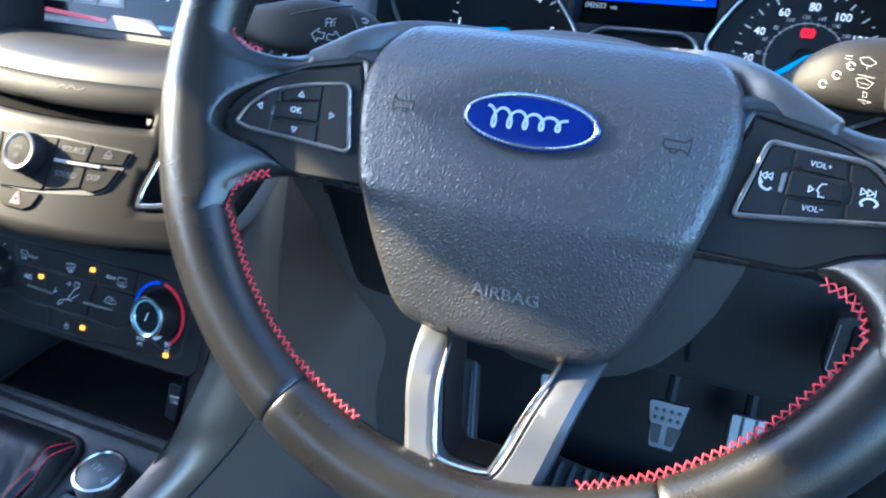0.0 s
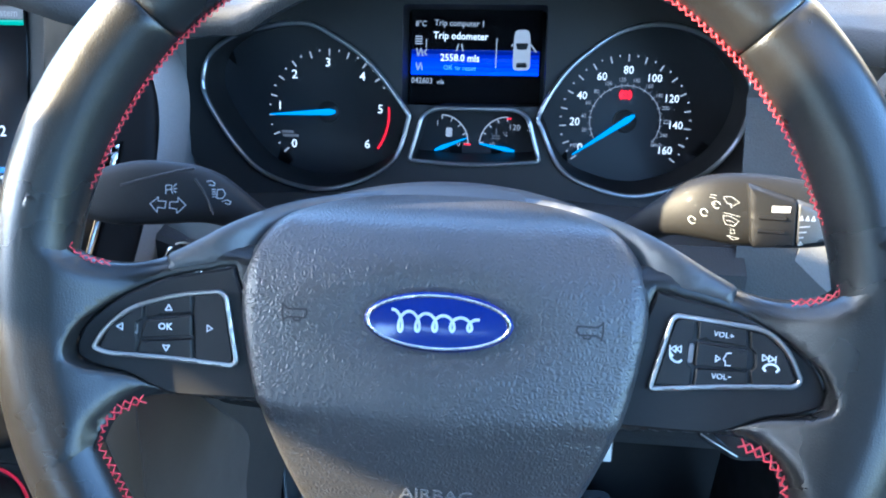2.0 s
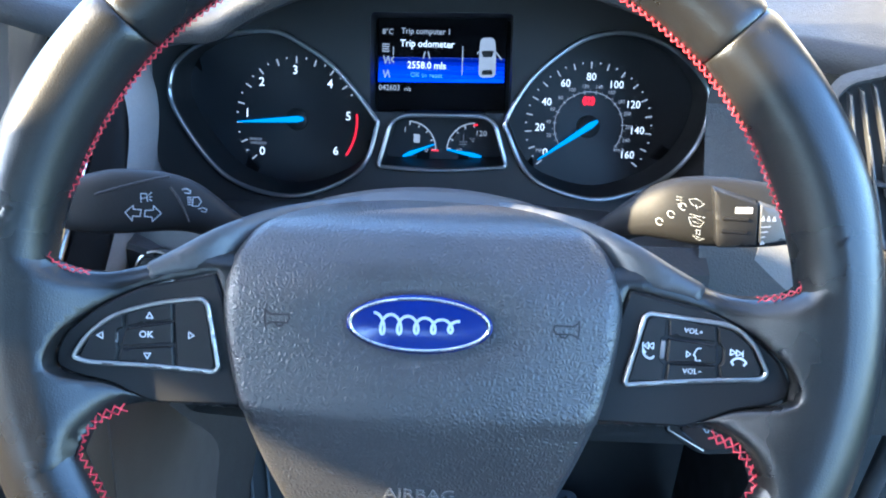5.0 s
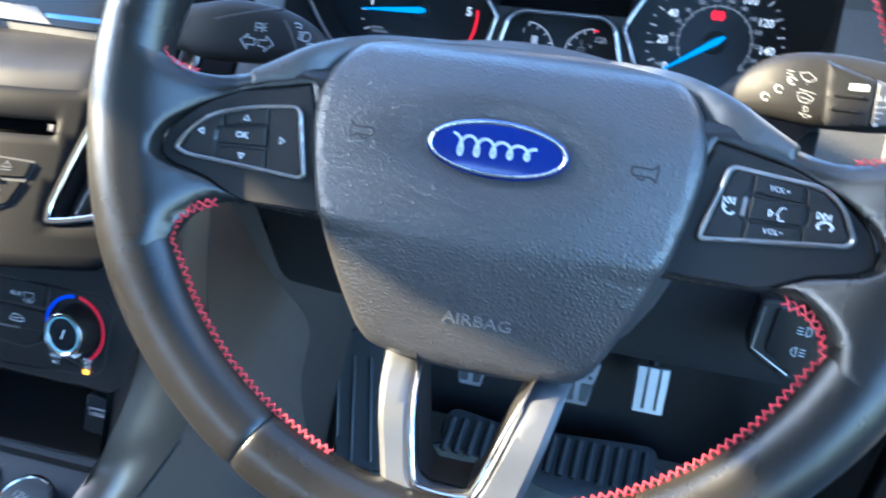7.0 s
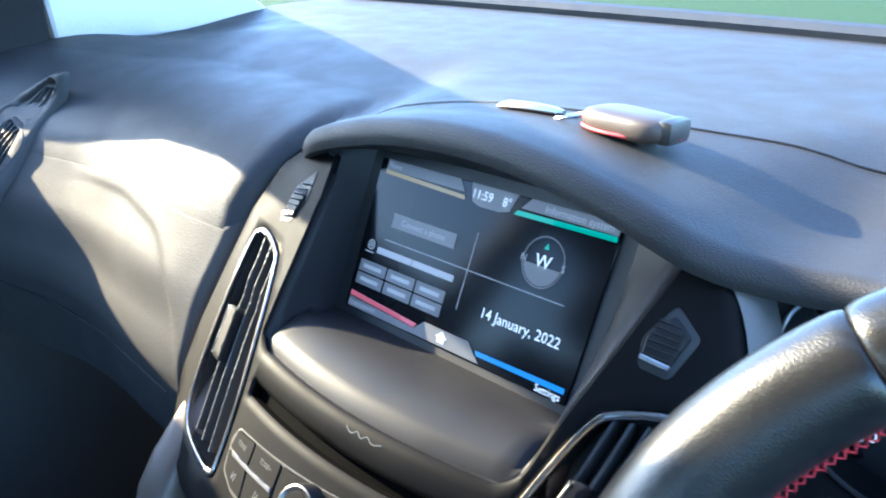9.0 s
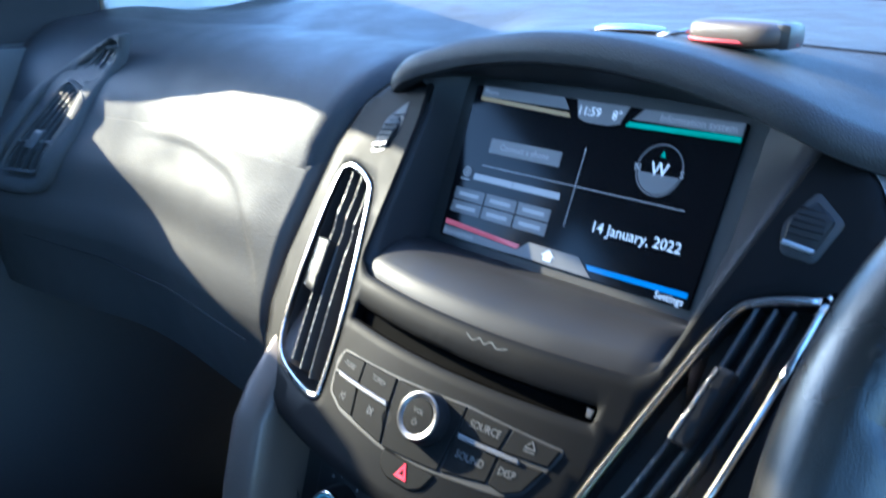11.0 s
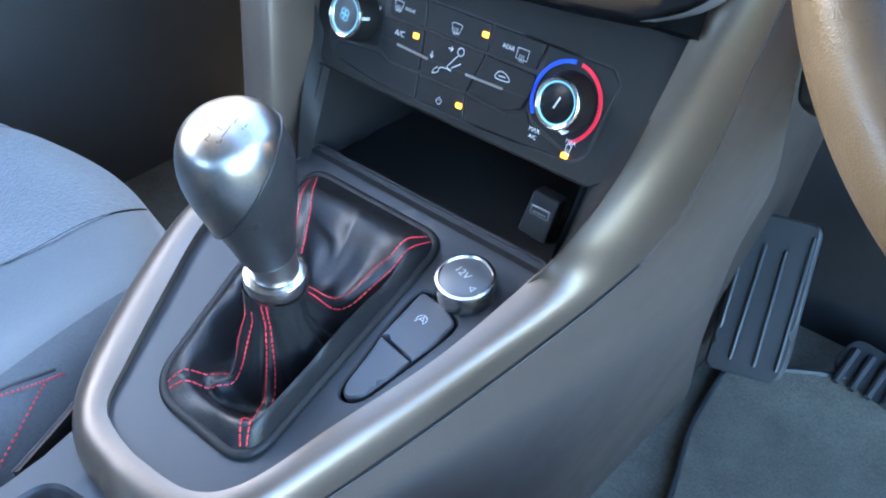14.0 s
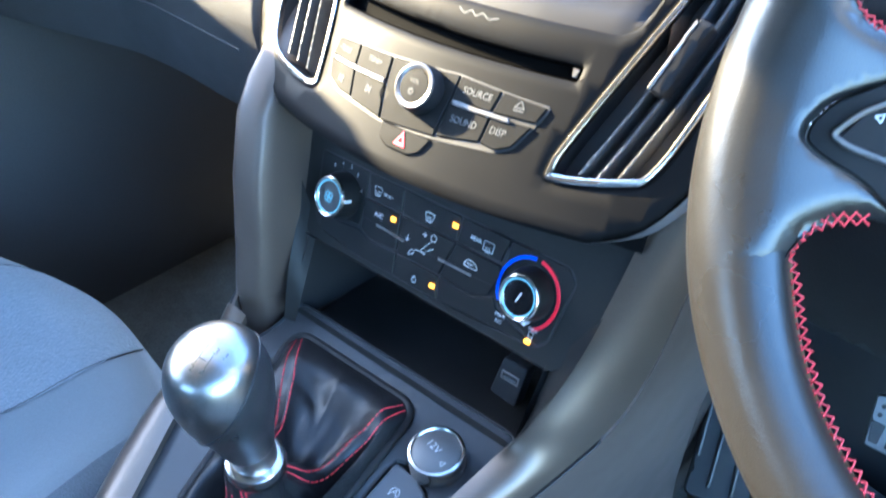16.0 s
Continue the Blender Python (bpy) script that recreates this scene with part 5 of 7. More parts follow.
glass = part("glass", sheet(rounded([(-95, 662), (95, 662), (98, 764), (-98, 764)], 1.5), DISPLAY, 2.0, 0.4, 2, step=40), SCREEN, screen)
# bars and fields of the home page
for pts, m in (([(-91, 757), (-18, 757), (-24, 764), (-91, 764)], GLOWDIM), ([(-91, 754.4), (-16, 752.4), (-17.4, 755), (-91, 757)], GLOWTAN), ([(28, 757), (96, 757), (96, 764), (34, 764)], GLOWDIM), ([(24, 752.6), (96, 753.6), (96, 756.6), (26, 755.4)], GLOWGREEN),
               ([(-92, 670), (-28, 667), (-26, 669.8), (-92, 673.4)], GLOWCORAL), ([(-92, 662.8), (-32, 662.8), (-28, 666.6), (-92, 669.4)], GLOWDIM), ([(27, 667), (92, 667.6), (92, 670.8), (25, 669.8)], GLOWSKYBAR), ([(-20, 673), (18, 673), (30, 663), (-32, 663)], GLOWDIM), ([(-14, 764), (24, 764), (20, 753), (12, 751), (-4, 751), (-10, 753)], GLOWDIM),
               ([(-72, 731), (-14, 731), (-14, 721.6), (-72, 721.6)], GLOWDIM)):
    part("screen_field", sheet(pts, DISPLAY, 2.6, 0, 0.2, step=30), m, glass)
for c in range(3):
    for r in range(2):
        u, v = -78 + 27.5 * c, 691.6 - 8.8 * r
        part("screen_key", sheet(rounded([(u - 13, v - 3.9), (u + 13, v - 3.9), (u + 13, v + 3.9), (u - 13, v + 3.9)], 0.6), DISPLAY, 2.6, 0, 0.2, step=30), GLOWDIM, glass)
        part("unread_line", strokes([[(u - 8, v), (u + 8, v)]], DISPLAY, 2.6, 2.9), GLOWSOFT, glass)
part("screen_line", strokes([[(-74, 712.6), (76, 712.6)], [(2, 736), (2, 688)]], DISPLAY, 0.5, 2.6), GLOWSOFT, glass)
for w, u, v, s, m in (("Phone", -83, 760.4, 3.4, GLOWSOFT), ("11:59", -3, 757.6, 5.4, GLOWWHITE), ("8\u00b0", 17, 757.4, 5.4, GLOWWHITE), ("Information system", 69, 760.2, 4.2, GLOWSOFT), ("Connect a phone", -43, 726.2, 4.0, GLOWSOFT), ("14 January, 2022", 51, 692, 6.2, GLOWWHITE),
                      ("Entertainment", -78, 665.8, 3.2, GLOWSOFT), ("Settings", 82, 665, 4.0, GLOWWHITE), ("N", 40, 731, 4, GLOWSOFT), ("W", 54, 731.5, 7.5, GLOWWHITE), ("S", 68.5, 731, 4, GLOWSOFT)):
    lettering(w, DISPLAY, u, v, s, m, glass, 2.9, bold=0.06)
part("station_bar", strokes([[(-77, 704.5), (-46, 704.5)], [(-43, 704.5), (-8, 704.5)]], DISPLAY, 4.2, 2.9), GLOWSOFT, glass, "plain bar in place of a station name")
part("symbol", strokes([arc(-85, 706.5, 3, 0, 360, 14), arc(-85, 706.5, 1.2, 0, 360, 8), [(-89, 701.5), (-81.5, 701.5)]], DISPLAY, 0.9, 2.9), GLOWSOFT, glass)
part("compass_ring", strokes([arc(54, 731.5, 14.5, 0, 360, 40)], DISPLAY, 0.8, 2.7), GLOWDIM, glass)
part("compass_base", sheet(arc(54, 731.5, 13.5, 190, 350, 20), DISPLAY, 2.7, 0, 0.2, step=20), GLOWDIM, glass)
part("compass_mark", sheet([(52.4, 739), (55.6, 739), (54, 742.6)], DISPLAY, 3.0, 0, 0.2, step=20), GLOWGREEN, glass)
part("home_symbol", sheet([(-6, 665), (0, 665), (0, 668), (2, 668), (-3, 672), (-8, 668), (-6, 668)], DISPLAY, 3.0, 0, 0.2, step=20), GLOWWHITE, glass)

# ---- climate controls ----
climate = thing("climate_controls", (0, 0.07, 0.48), "black climate panel with two chrome dials and amber lamps", "climate control")
part("panel", sheet(rounded([(-134, 540), (145, 540), (138, 500), (128, 458), (116, 447), (-112, 447), (-128, 470)], 6), CLIMATE, -1.2, 1, 8, step=14), CHEEK, climate)
field = rounded([(-114, 514), (-64, 513.5), (0, 514), (108, 513.5), (115, 506), (109, 464), (101, 456), (20, 452), (-60, 452), (-102, 457), (-110, 466)], [5, 4, 4, 7, 6, 6, 6, 10, 10, 8, 8])
part("groove", sheet(field, CLIMATE, -0.9, 0, 0.5, step=14), BLACK, climate)
row1 = [([(-63, 512.8), (-30, 513), (-27, 496.5), (-58, 496)], 0), ([(-29, 513), (22, 512.8), (23, 496.5), (-26, 496.5)], 0), ([(23, 512.8), (62, 512.8), (60, 497), (24, 496.5)], 0),
        ([(-62, 495), (-27, 495.4), (-24, 471), (-51, 469), (-60, 474)], 1), ([(-26, 495.4), (23, 495.4), (16, 470), (-23, 470)], 1), ([(24, 495.4), (61, 495), (62.5, 488), (58, 474), (46, 468.6), (17, 470)], 1),
        ([(-101, 468), (-62, 471.5), (-50, 467.6), (-24, 468.6), (-22.5, 453), (-60, 452.6), (-101, 458)], 0), ([(-23, 468.6), (15.5, 468.6), (19, 453), (-21.5, 453)], 0), ([(16.5, 468.6), (46, 467.4), (62, 474), (66, 468), (101, 457.4), (20, 453)], 0), ([(-113, 512.6), (-64.4, 512.6), (-62.5, 495), (-63, 474), (-102, 469.4), (-108, 474)], 2), ([(63.4, 512.6), (107, 512.6), (113.6, 506), (108, 466), (101.5, 459), (67, 470), (61, 476), (64, 489)], 2)]
for pts, lift in row1:
    part("button" if lift < 2 else "dial_plate", sheet(rounded(pts, 1.6), CLIMATE, (0.2, 1.0, -0.3)[lift], 0.5, 1.8, step=9), BUTTON, climate)
for pts in ([(-46, 481.9), (-18.6, 480.6), (-18.6, 479.3), (-45.6, 480.4)], [(13, 480.9), (42, 481.3), (42, 480.0), (13.4, 479.5)]):
    part("bright_strip", sheet(pts, CLIMATE, 1.9, 0.2, 1.4, step=3), BRUSHED, climate, "bright marker strip")
for line in ([(-60, 482.4), (-46, 481.4)], [(-18.6, 480), (13, 480.4)], [(42, 480.6), (61, 481.4)]):
    part("rocker_joint", strokes([line], CLIMATE, 0.5, 1.25), BLACK, climate)
for u, v in ((-32, 490.4), (20, 506), (14, 461), (95.5, 459.5)):
    part("lamp", sheet(rounded([(u - 2.2, v - 1.5), (u + 2.2, v - 1.5), (u + 2.2, v + 1.5), (u - 2.2, v + 1.5)], 0.5), CLIMATE, 1.8, 0.2, 0.8, step=9), GLOWAMBER, climate, "lit amber lamp")
for w, u, v, s in (("A/C", -45.5, 488, 3.6), ("FRONT", -41, 503.4, 1.9), ("REAR", 38.5, 504, 2.6), ("MAX", 71.5, 466, 2.6), ("A/C", 71.5, 462, 2.4), ("MAX", 97, 468, 2.3), ("0", -97, 507, 2.6), ("1", -89, 510.5, 2.6), ("2", -80.5, 511, 2.6), ("3", -73, 507.5, 2.6), ("4", -66.5, 498, 2.6)):
    lettering(w, CLIMATE, u, v, s, WHITE, climate, 1.5)
def screen_sign(u, v, w):
    """A windscreen with three rising waves."""
    pane = [(u - w, v + 2.6), (u - w * 0.55, v + 3.3), (u + w * 0.55, v + 3.3), (u + w, v + 2.6), (u + w * 0.6, v - 2.4), (u - w * 0.6, v - 2.4), (u - w, v + 2.6)]
    waves = [[(u + k * 1.4 + 0.35 * math.sin(q * 1.6), v - 3.4 + q) for q in (0, 1, 2, 3, 4)] for k in (-1, 0, 1)]
    return [pane] + waves


for lines in (screen_sign(-51, 503.4, 3.9), screen_sign(-2, 503, 4.2), [[(45, 506), (53, 506), (53, 500), (45, 500), (45, 506)]] + [[(49 + k * 1.5 + 0.3 * math.sin(q * 1.6), 498.6 + q) for q in (0, 1, 2, 3, 4)] for k in (-1, 0, 1)], [arc(-2, 458.6, 2.0, 120, 420, 10), [(-2, 459), (-2, 461.4)]], screen_sign(96.5, 463.2, 1.8)):
    part("symbol", strokes(lines, CLIMATE, 0.34, 1.4), WHITE, climate)
for lines in ([arc(6, 491.5, 2.4, 0, 360, 12)], [spline([(4.4, 488.6), (0.5, 483.5), (-1.8, 480), (2, 478.6)], 4, False)], [spline([(-12, 473.4), (-8, 475.2), (-6.8, 478.4), (1.5, 479.4)], 4, False)], [spline([(-12, 473.4), (-11.4, 476), (-9, 478)], 3, False)], [[(2, 480.8), (8, 484.8)]], [[(-4, 491.2), (-0.5, 491.2)]], [[(-1.8, 492.6), (-0.4, 491.2), (-1.8, 489.8)]], [[(-15.6, 485.6), (-15.6, 482)]], [[(-17, 483.4), (-15.6, 481.8), (-14.2, 483.4)]], [spline([(34.6, 486.6), (37, 489.6), (42, 489.4), (45.4, 486.8), (44, 485.4), (36, 485.2), (34.6, 486.6)], 3, False)], [[(37, 487.2), (42, 487.4)]]):
    part("symbol", strokes(lines, CLIMATE, 0.5, 2.0), WHITE, climate)
for u, v, fan in ((-84, 489, True), (87, 488, False)):
    dialp = part("dial", turned(CLIMATE, u, v, [(17.0, -0.5), (16.6, 5), (14.8, 14), (14.2, 15)]), BUTTON, climate, "round dial with a bright metal rim")
    part("dial_rim", turned(CLIMATE, u, v, [(14.8, 14), (14.4, 15.6), (13.6, 16.2), (11.6, 15.4), (11.0, 14.6)]), CHROME, dialp, "bright rim")
    part("dial_glow", turned(CLIMATE, u, v, [(12.0, 15.7), (11.8, 15.75), (11.3, 15.5), (11.1, 15.2)]), GLOWICE, dialp, "ice blue lit edge")
    part("dial_face", turned(CLIMATE, u, v, [(11.0, 14.6), (10.6, 15.0), (0, 15.2)]), HARD if fan else GLOSS, dialp)
    if fan:
        part("symbol", strokes([arc(u + 2.2 * math.cos(a), v + 2.2 * math.sin(a), 1.9, 0, 360, 10) for a in (0.6, 2.17, 3.74, 5.3)], CLIMATE, 0.6, 15.6), GLOWICE, dialp)
        part("pointer", sheet([(u + 11, v + 1.1), (u + 16.4, v + 2.6), (u + 16.4, v + 0.6), (u + 11, v - 0.9)], CLIMATE, 14.5, 0.4, 6, step=9), WHITE, dialp)
    else:
        part("symbol", strokes([[(u + 1.4, v + 3.4), (u - 0.8, v - 2.6)]], CLIMATE, 0.9, 15.6), WHITE, dialp)
        part("pointer", sheet([(u + 5, v - 11), (u + 10, v - 12.8), (u + 9, v - 14.6), (u + 4.4, v - 13)], CLIMATE, 15, 0.4, 6, step=9), WHITE, dialp)
        for a0, a1, m, lab in ((92, 214, INKBLUE, "blue cold arc"), (82, -62, INKRED, "red hot arc")):
            part("temperature_arc", sheet(arc(u - 2, v - 1, 23.5, a0, a1, 26) + arc(u - 2, v - 1, 21.2, a1, a0, 26), CLIMATE, 0.8, 0.15, 0.6, step=9), m, climate, lab)


# ---- gear console ----
console = thing("gear_console", (0, -0.05, 0.30), "black gear console with grey side rails", "centre console")
boot_base = rounded([(-95, 19), (33, 20), (55, -170), (-28, -172)], [20, 16, 20, 24], 8)
boot_loop = resample(boot_base, 4)
deck_out = [(-110, 40), (-118, -20), (-113, -72), (-58, -174), (-44, -198), (-10, -207), (16, -207), (48, -203), (66, -180), (79, -124), (92, -54), (104, 0), (106, 42)]
stop_hole = resample(spline([(49, -19), (70, -20), (84, -27), (84, -48), (79, -80), (75, -101), (66, -108), (59, -102), (55, -76), (50, -50)], 3), 5)
part("deck", sheet(rounded(deck_out, 8), DECK, 0, 1.5, 10, holes=[boot_loop, stop_hole], step=9, hill=lambda u, v: 7.0 * ease((v - 5) / 40)), DECKMAT, console, "smooth satin console deck")
ring = [DECK(u, v, 1.2 + 7.0 * ease((v - 5) / 40)) for u, v in boot_loop]
part("deck_groove", tube([DECK(u, v, 0.2 + 7.0 * ease((v - 5) / 40)) for u, v in resample(ccw(rounded(deck_out, 8)), 5)], 0.0012, 6, closed=True), BLACK, console)
part("boot_frame", tube(ring, 0.0034, 12, closed=True), CHEEK, console, "black frame round the gaiter")
for pts in ([(49.9, -20), (69.8, -20.9), (83.2, -27.5), (83.2, -48), (80.2, -64.2), (52.2, -61)], [(52.5, -61.9), (80, -65.1), (78.2, -80.2), (74.3, -100.5), (66, -107.2), (59.8, -101.6), (55.8, -76)]):
    part("switch", sheet(rounded(pts, [4, 4, 4, 4, 1, 1] if len(pts) == 6 else [1, 1, 4, 4, 4, 4, 4]), DECK, 1.2, 1.2, 5, step=7), SWITCHMAT, console, "flat satin black switch")
part("stop_start_symbol", strokes([arc(65, -38, 3.4, -40, 230, 12), [(63, -39.6), (65, -35.6), (67, -39.6)], [(63.8, -38.4), (66.2, -38.4)], [(61.8, -41.6), (62.8, -40.6)]], DECK, 0.5, 1.5), GREYINK, console)
outlet = thing("power_outlet", DECK(72, -4, 6), "round power outlet cap with a chrome ring marked 12V", "power outlet")
TWELVE = lambda u, v, h=0.0: DECK(u, v, h + 5.0)
part("ring", turned(TWELVE, 72, -3, [(20, -4), (20, 6), (19.2, 9.5), (17.4, 10), (16.4, 8.8)]), CHROME, outlet, "chrome ring")
part("cap", turned(TWELVE, 72, -3, [(16.4, 8.8), (15.6, 9.4), (0, 10.2)]), CAPGREY, outlet)
lettering("12V", TWELVE, 69, -2, 5.2, GREYINK, outlet, 10.3, -12)
part("mark", strokes([[(80, -8.5), (83.6, -7), (82.6, -11), (80, -8.5)]], TWELVE, 0.5, 10.2), GREYINK, outlet)


def rail(side):
    """The grey edging that sweeps from the dashboard along the console: inner edge, crest and outer edge at each station."""
    right = [((0.149, 0.098, 0.590), (0.168, 0.098, 0.592), (0.180, 0.112, 0.600)), ((0.143, 0.083, 0.540), (0.162, 0.080, 0.54), (0.175, 0.100, 0.542)), ((0.137, 0.072, 0.500), (0.158, 0.071, 0.497), (0.171, 0.097, 0.497)), ((0.131, 0.058, 0.462), (0.153, 0.060, 0.456), (0.166, 0.093, 0.455)),
             ((0.121, 0.033, 0.424), (0.145, 0.040, 0.420), (0.158, 0.077, 0.414)), ((0.106, 0.013, 0.393), (0.132, 0.012, 0.392), (0.143, 0.042, 0.384)), ((0.093, -0.054, 0.3735), (0.113, -0.056, 0.370), (0.118, -0.030, 0.352)),
             ((0.077, -0.123, 0.365), (0.096, -0.126, 0.362), (0.098, -0.118, 0.340)), ((0.064, -0.176, 0.358), (0.079, -0.188, 0.355), (0.080, -0.185, 0.334)), ((0.044, -0.198, 0.355), (0.050, -0.215, 0.352), (0.052, -0.214, 0.331)),
             ((0.008, -0.204, 0.3545), (0.008, -0.222, 0.351), (0.008, -0.225, 0.330)), ((-0.010, -0.2035, 0.3545), (-0.010, -0.2215, 0.351), (-0.010, -0.2245, 0.330))]
    left = [((-0.119, -0.010, 0.400), (-0.142, -0.014, 0.405), (-0.150, -0.004, 0.385)), ((-0.117, -0.030, 0.383), (-0.142, -0.034, 0.386), (-0.150, -0.026, 0.362)), ((-0.110, -0.072, 0.373), (-0.137, -0.080, 0.374), (-0.143, -0.074, 0.350)), ((-0.084, -0.120, 0.367), (-0.110, -0.134, 0.367), (-0.116, -0.132, 0.345)),
            ((-0.054, -0.172, 0.359), (-0.074, -0.192, 0.358), (-0.077, -0.194, 0.337)), ((-0.036, -0.197, 0.3555), (-0.043, -0.218, 0.353), (-0.044, -0.219, 0.332)), ((-0.008, -0.204, 0.3545), (-0.008, -0.222, 0.351), (-0.008, -0.225, 0.330))]
    lines = [spline([st[k] for st in (right if side > 0 else left)], 6, False) for k in range(3)]
    rows = []
    for p, c, q in zip(*lines):
        p, c, q = Vector(p), Vector(c), Vector(q)
        rows.append([p - Vector((0, 0, 0.008)), p] + [(1 - f) ** 2 * p + 2 * f * (1 - f) * c + f * f * q + Vector((0, 0, 0.0035 * math.sin(math.pi * f))) for f in (0.08, 0.2, 0.33, 0.46, 0.58, 0.7, 0.85, 1.0)])
    return loft(rows, close=False)


for s in (1, -1):
    part("side_rail", rail(s), TRIM, console, "warm grey satin side rail", 60)
# left post between the fascia and the console
post = [[(-0.120, 0.085), (-0.1205, 0.055), (-0.1215, 0.030), (-0.123, 0.019), (-0.1255, 0.0155), (-0.130, 0.0135), (-0.137, 0.0115), (-0.143, 0.0098), (-0.1462, 0.0098), (-0.1482, 0.0122), (-0.153, 0.021), (-0.159, 0.034), (-0.164, 0.052), (-0.167, 0.09), (-0.168, 0.14)]]
levels = [(0.400, -0.008, 0.0), (0.415, -0.006, 0.0), (0.44, -0.002, 0.0), (0.50, 0.010, -0.006), (0.545, 0.026, -0.012), (0.565, 0.042, -0.016), (0.585, 0.070, -0.024), (0.605, 0.105, -0.030), (0.63, 0.140, -0.034), (0.66, 0.175, -0.036)]
part("left_post", loft([[Vector((x + dx, y + dy, z)) for x, y in post[0]] for z, dy, dx in levels], close=False, cap_a=False), SUNPOST, console, "sun-tinted grey post beside the glovebox", 60)
part("left_post_foot", loft([[Vector((x, y - 0.006, z)) for x, y in post[0]] for z in (0.399, 0.36)], close=False), SUNPOST, console)
# open tray under the climate panel
part("tray", loft([[Vector((x, 0.052, 0.448)), Vector((x, 0.075, 0.449)), Vector((x, 0.20, 0.44)), Vector((x, 0.205, 0.40)), Vector((x, 0.20, 0.372)), Vector((x, 0.085, 0.362)), Vector((x, 0.052, 0.362)), Vector((x, 0.046, 0.372)), Vector((x, 0.040, 0.386)), Vector((x, 0.030, 0.385))] for x in [-0.114 + 0.228 * i / 12 for i in range(13)]], close=False), CHEEK, console, "dark open storage tray")
for s in (-1, 1):
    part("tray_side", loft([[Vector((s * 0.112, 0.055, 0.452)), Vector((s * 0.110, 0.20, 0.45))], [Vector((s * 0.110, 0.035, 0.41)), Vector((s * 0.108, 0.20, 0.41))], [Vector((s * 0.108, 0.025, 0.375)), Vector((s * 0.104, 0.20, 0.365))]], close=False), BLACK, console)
    k = 1.0 if s > 0 else 0.94
    cheek = [((0.140, 0.064, 0.500), (0.114, 0.060, 0.452)), ((0.132, 0.055, 0.462), (0.113, 0.050, 0.432)), ((0.122, 0.032, 0.424), (0.111, 0.036, 0.404)), ((0.107, 0.012, 0.393), (0.104, 0.020, 0.386))]
    part("tray_cheek", loft([[Vector((s * x * k, y, z)) for x, y, z in spline(list(row), 4, False)] for row in zip(*[spline([c[i] for c in cheek], 5, False) for i in (0, 1)])], close=False), CHEEK, console)
usb = thing("usb_socket", (0.066, 0.091, 0.384), "small socket plate in the tray corner", "socket")
US = frame_of((0.066, 0.086, 0.383), 12)
part("plate", sheet(rounded([(-14, -20), (10, -22), (13, 14), (-8, 15)], 3), US, 0, 0.8, 12, step=7), HARD, usb)
part("rim", sheet(rounded([(-7.5, -3.5), (8.5, -3.5), (8.5, 4), (-7.5, 4)], 1), US, 0.7, 0.3, 1, step=7, holes=[rounded([(-6.2, -2.2), (7.2, -2.2), (7.2, 2.7), (-6.2, 2.7)], 0.6)]), BRUSHED, usb)
part("tongue", sheet([(-5, -1.2), (6, -1.2), (6, -0.2), (-5, -0.2)], US, 0.6, 0, 1, step=9), GREYINK, usb)

# side of the console down to the footwell, both sides
side_top = [(0.060, -0.250, 0.330), (0.080, -0.185, 0.333), (0.098, -0.118, 0.339), (0.118, -0.030, 0.351), (0.143, 0.042, 0.383), (0.158, 0.077, 0.413), (0.166, 0.093, 0.454), (0.171, 0.097, 0.496), (0.175, 0.100, 0.541), (0.180, 0.112, 0.600)]
side_low = [(0.112, -0.240, -0.02), (0.112, -0.140, -0.02), (0.117, -0.030, -0.02), (0.124, 0.100, -0.02), (0.134, 0.240, -0.02), (0.146, 0.345, -0.02), (0.156, 0.285, 0.14), (0.165, 0.250, 0.29), (0.172, 0.262, 0.365), (0.180, 0.170, 0.490)]
rows = []
for p, q in zip(spline(side_top, 5, False), spline(side_low, 5, False)):
    p, q = Vector(p), Vector(q)
    rows.append([p - Vector((0.004, 0, 0)), p + Vector((0.001, 0, -0.001))] + [p.lerp(q, f) + Vector((0.004 * math.sin(math.pi * f), 0, 0)) for f in (0.04, 0.10, 0.18, 0.3, 0.45, 0.6, 0.75, 0.88, 1.0)] + [q - Vector((0.012, -0.002, 0))])
part("console_side", loft(rows, close=False), SIDE, console, "dark grained side panel of the console", 60)
part("side_seam", tube([r[1] for r in rows[:24]], 0.0010, 6), BLACK, console)
edge_l = [(0.060, -0.250, 0.330), (0.077, -0.194, 0.337), (0.115, -0.132, 0.345), (0.142, -0.074, 0.350), (0.149, -0.026, 0.362), (0.155, 0.010, 0.40), (0.165, 0.06, 0.43), (0.168, 0.28, 0.50), (0.168, 0.46, 0.42)]
for s, edge in ((-1, edge_l),):
    rows = []
    for x, y, z in spline(edge, 4, False):
        foot_x = 0.112
        rows.append([Vector((s * (x - 0.004), y + 0.002, z)), Vector((s * (x + 0.001), y, z - 0.004))] + [Vector((s * (x + (foot_x - x) * f ** 0.7 + 0.003 * math.sin(math.pi * f)), y + 0.02 * f, z + (-0.02 - z) * f)) for f in (0.06, 0.13, 0.15, 0.17, 0.4, 0.7, 1.0)])
    part("console_side", loft(rows, close=False), SIDE, console, "dark grained side panel of the console", 60)
    part("side_seam", tube([r[1] for r in rows[:26]], 0.0012, 6), BLACK, console)
for s in (1, -1):
    part("tunnel_side", loft([[Vector((s * x, y, z)) for z in (-0.02, 0.15, 0.30, 0.45, 0.57, 0.66)] for x, y in ((0.122, 0.12), (0.124, 0.24), (0.130, 0.34), (0.140, 0.46), (0.138, 0.62), (0.136, 0.80))], close=False), TUNNEL, console, "dark side of the tunnel under the dashboard", 60)
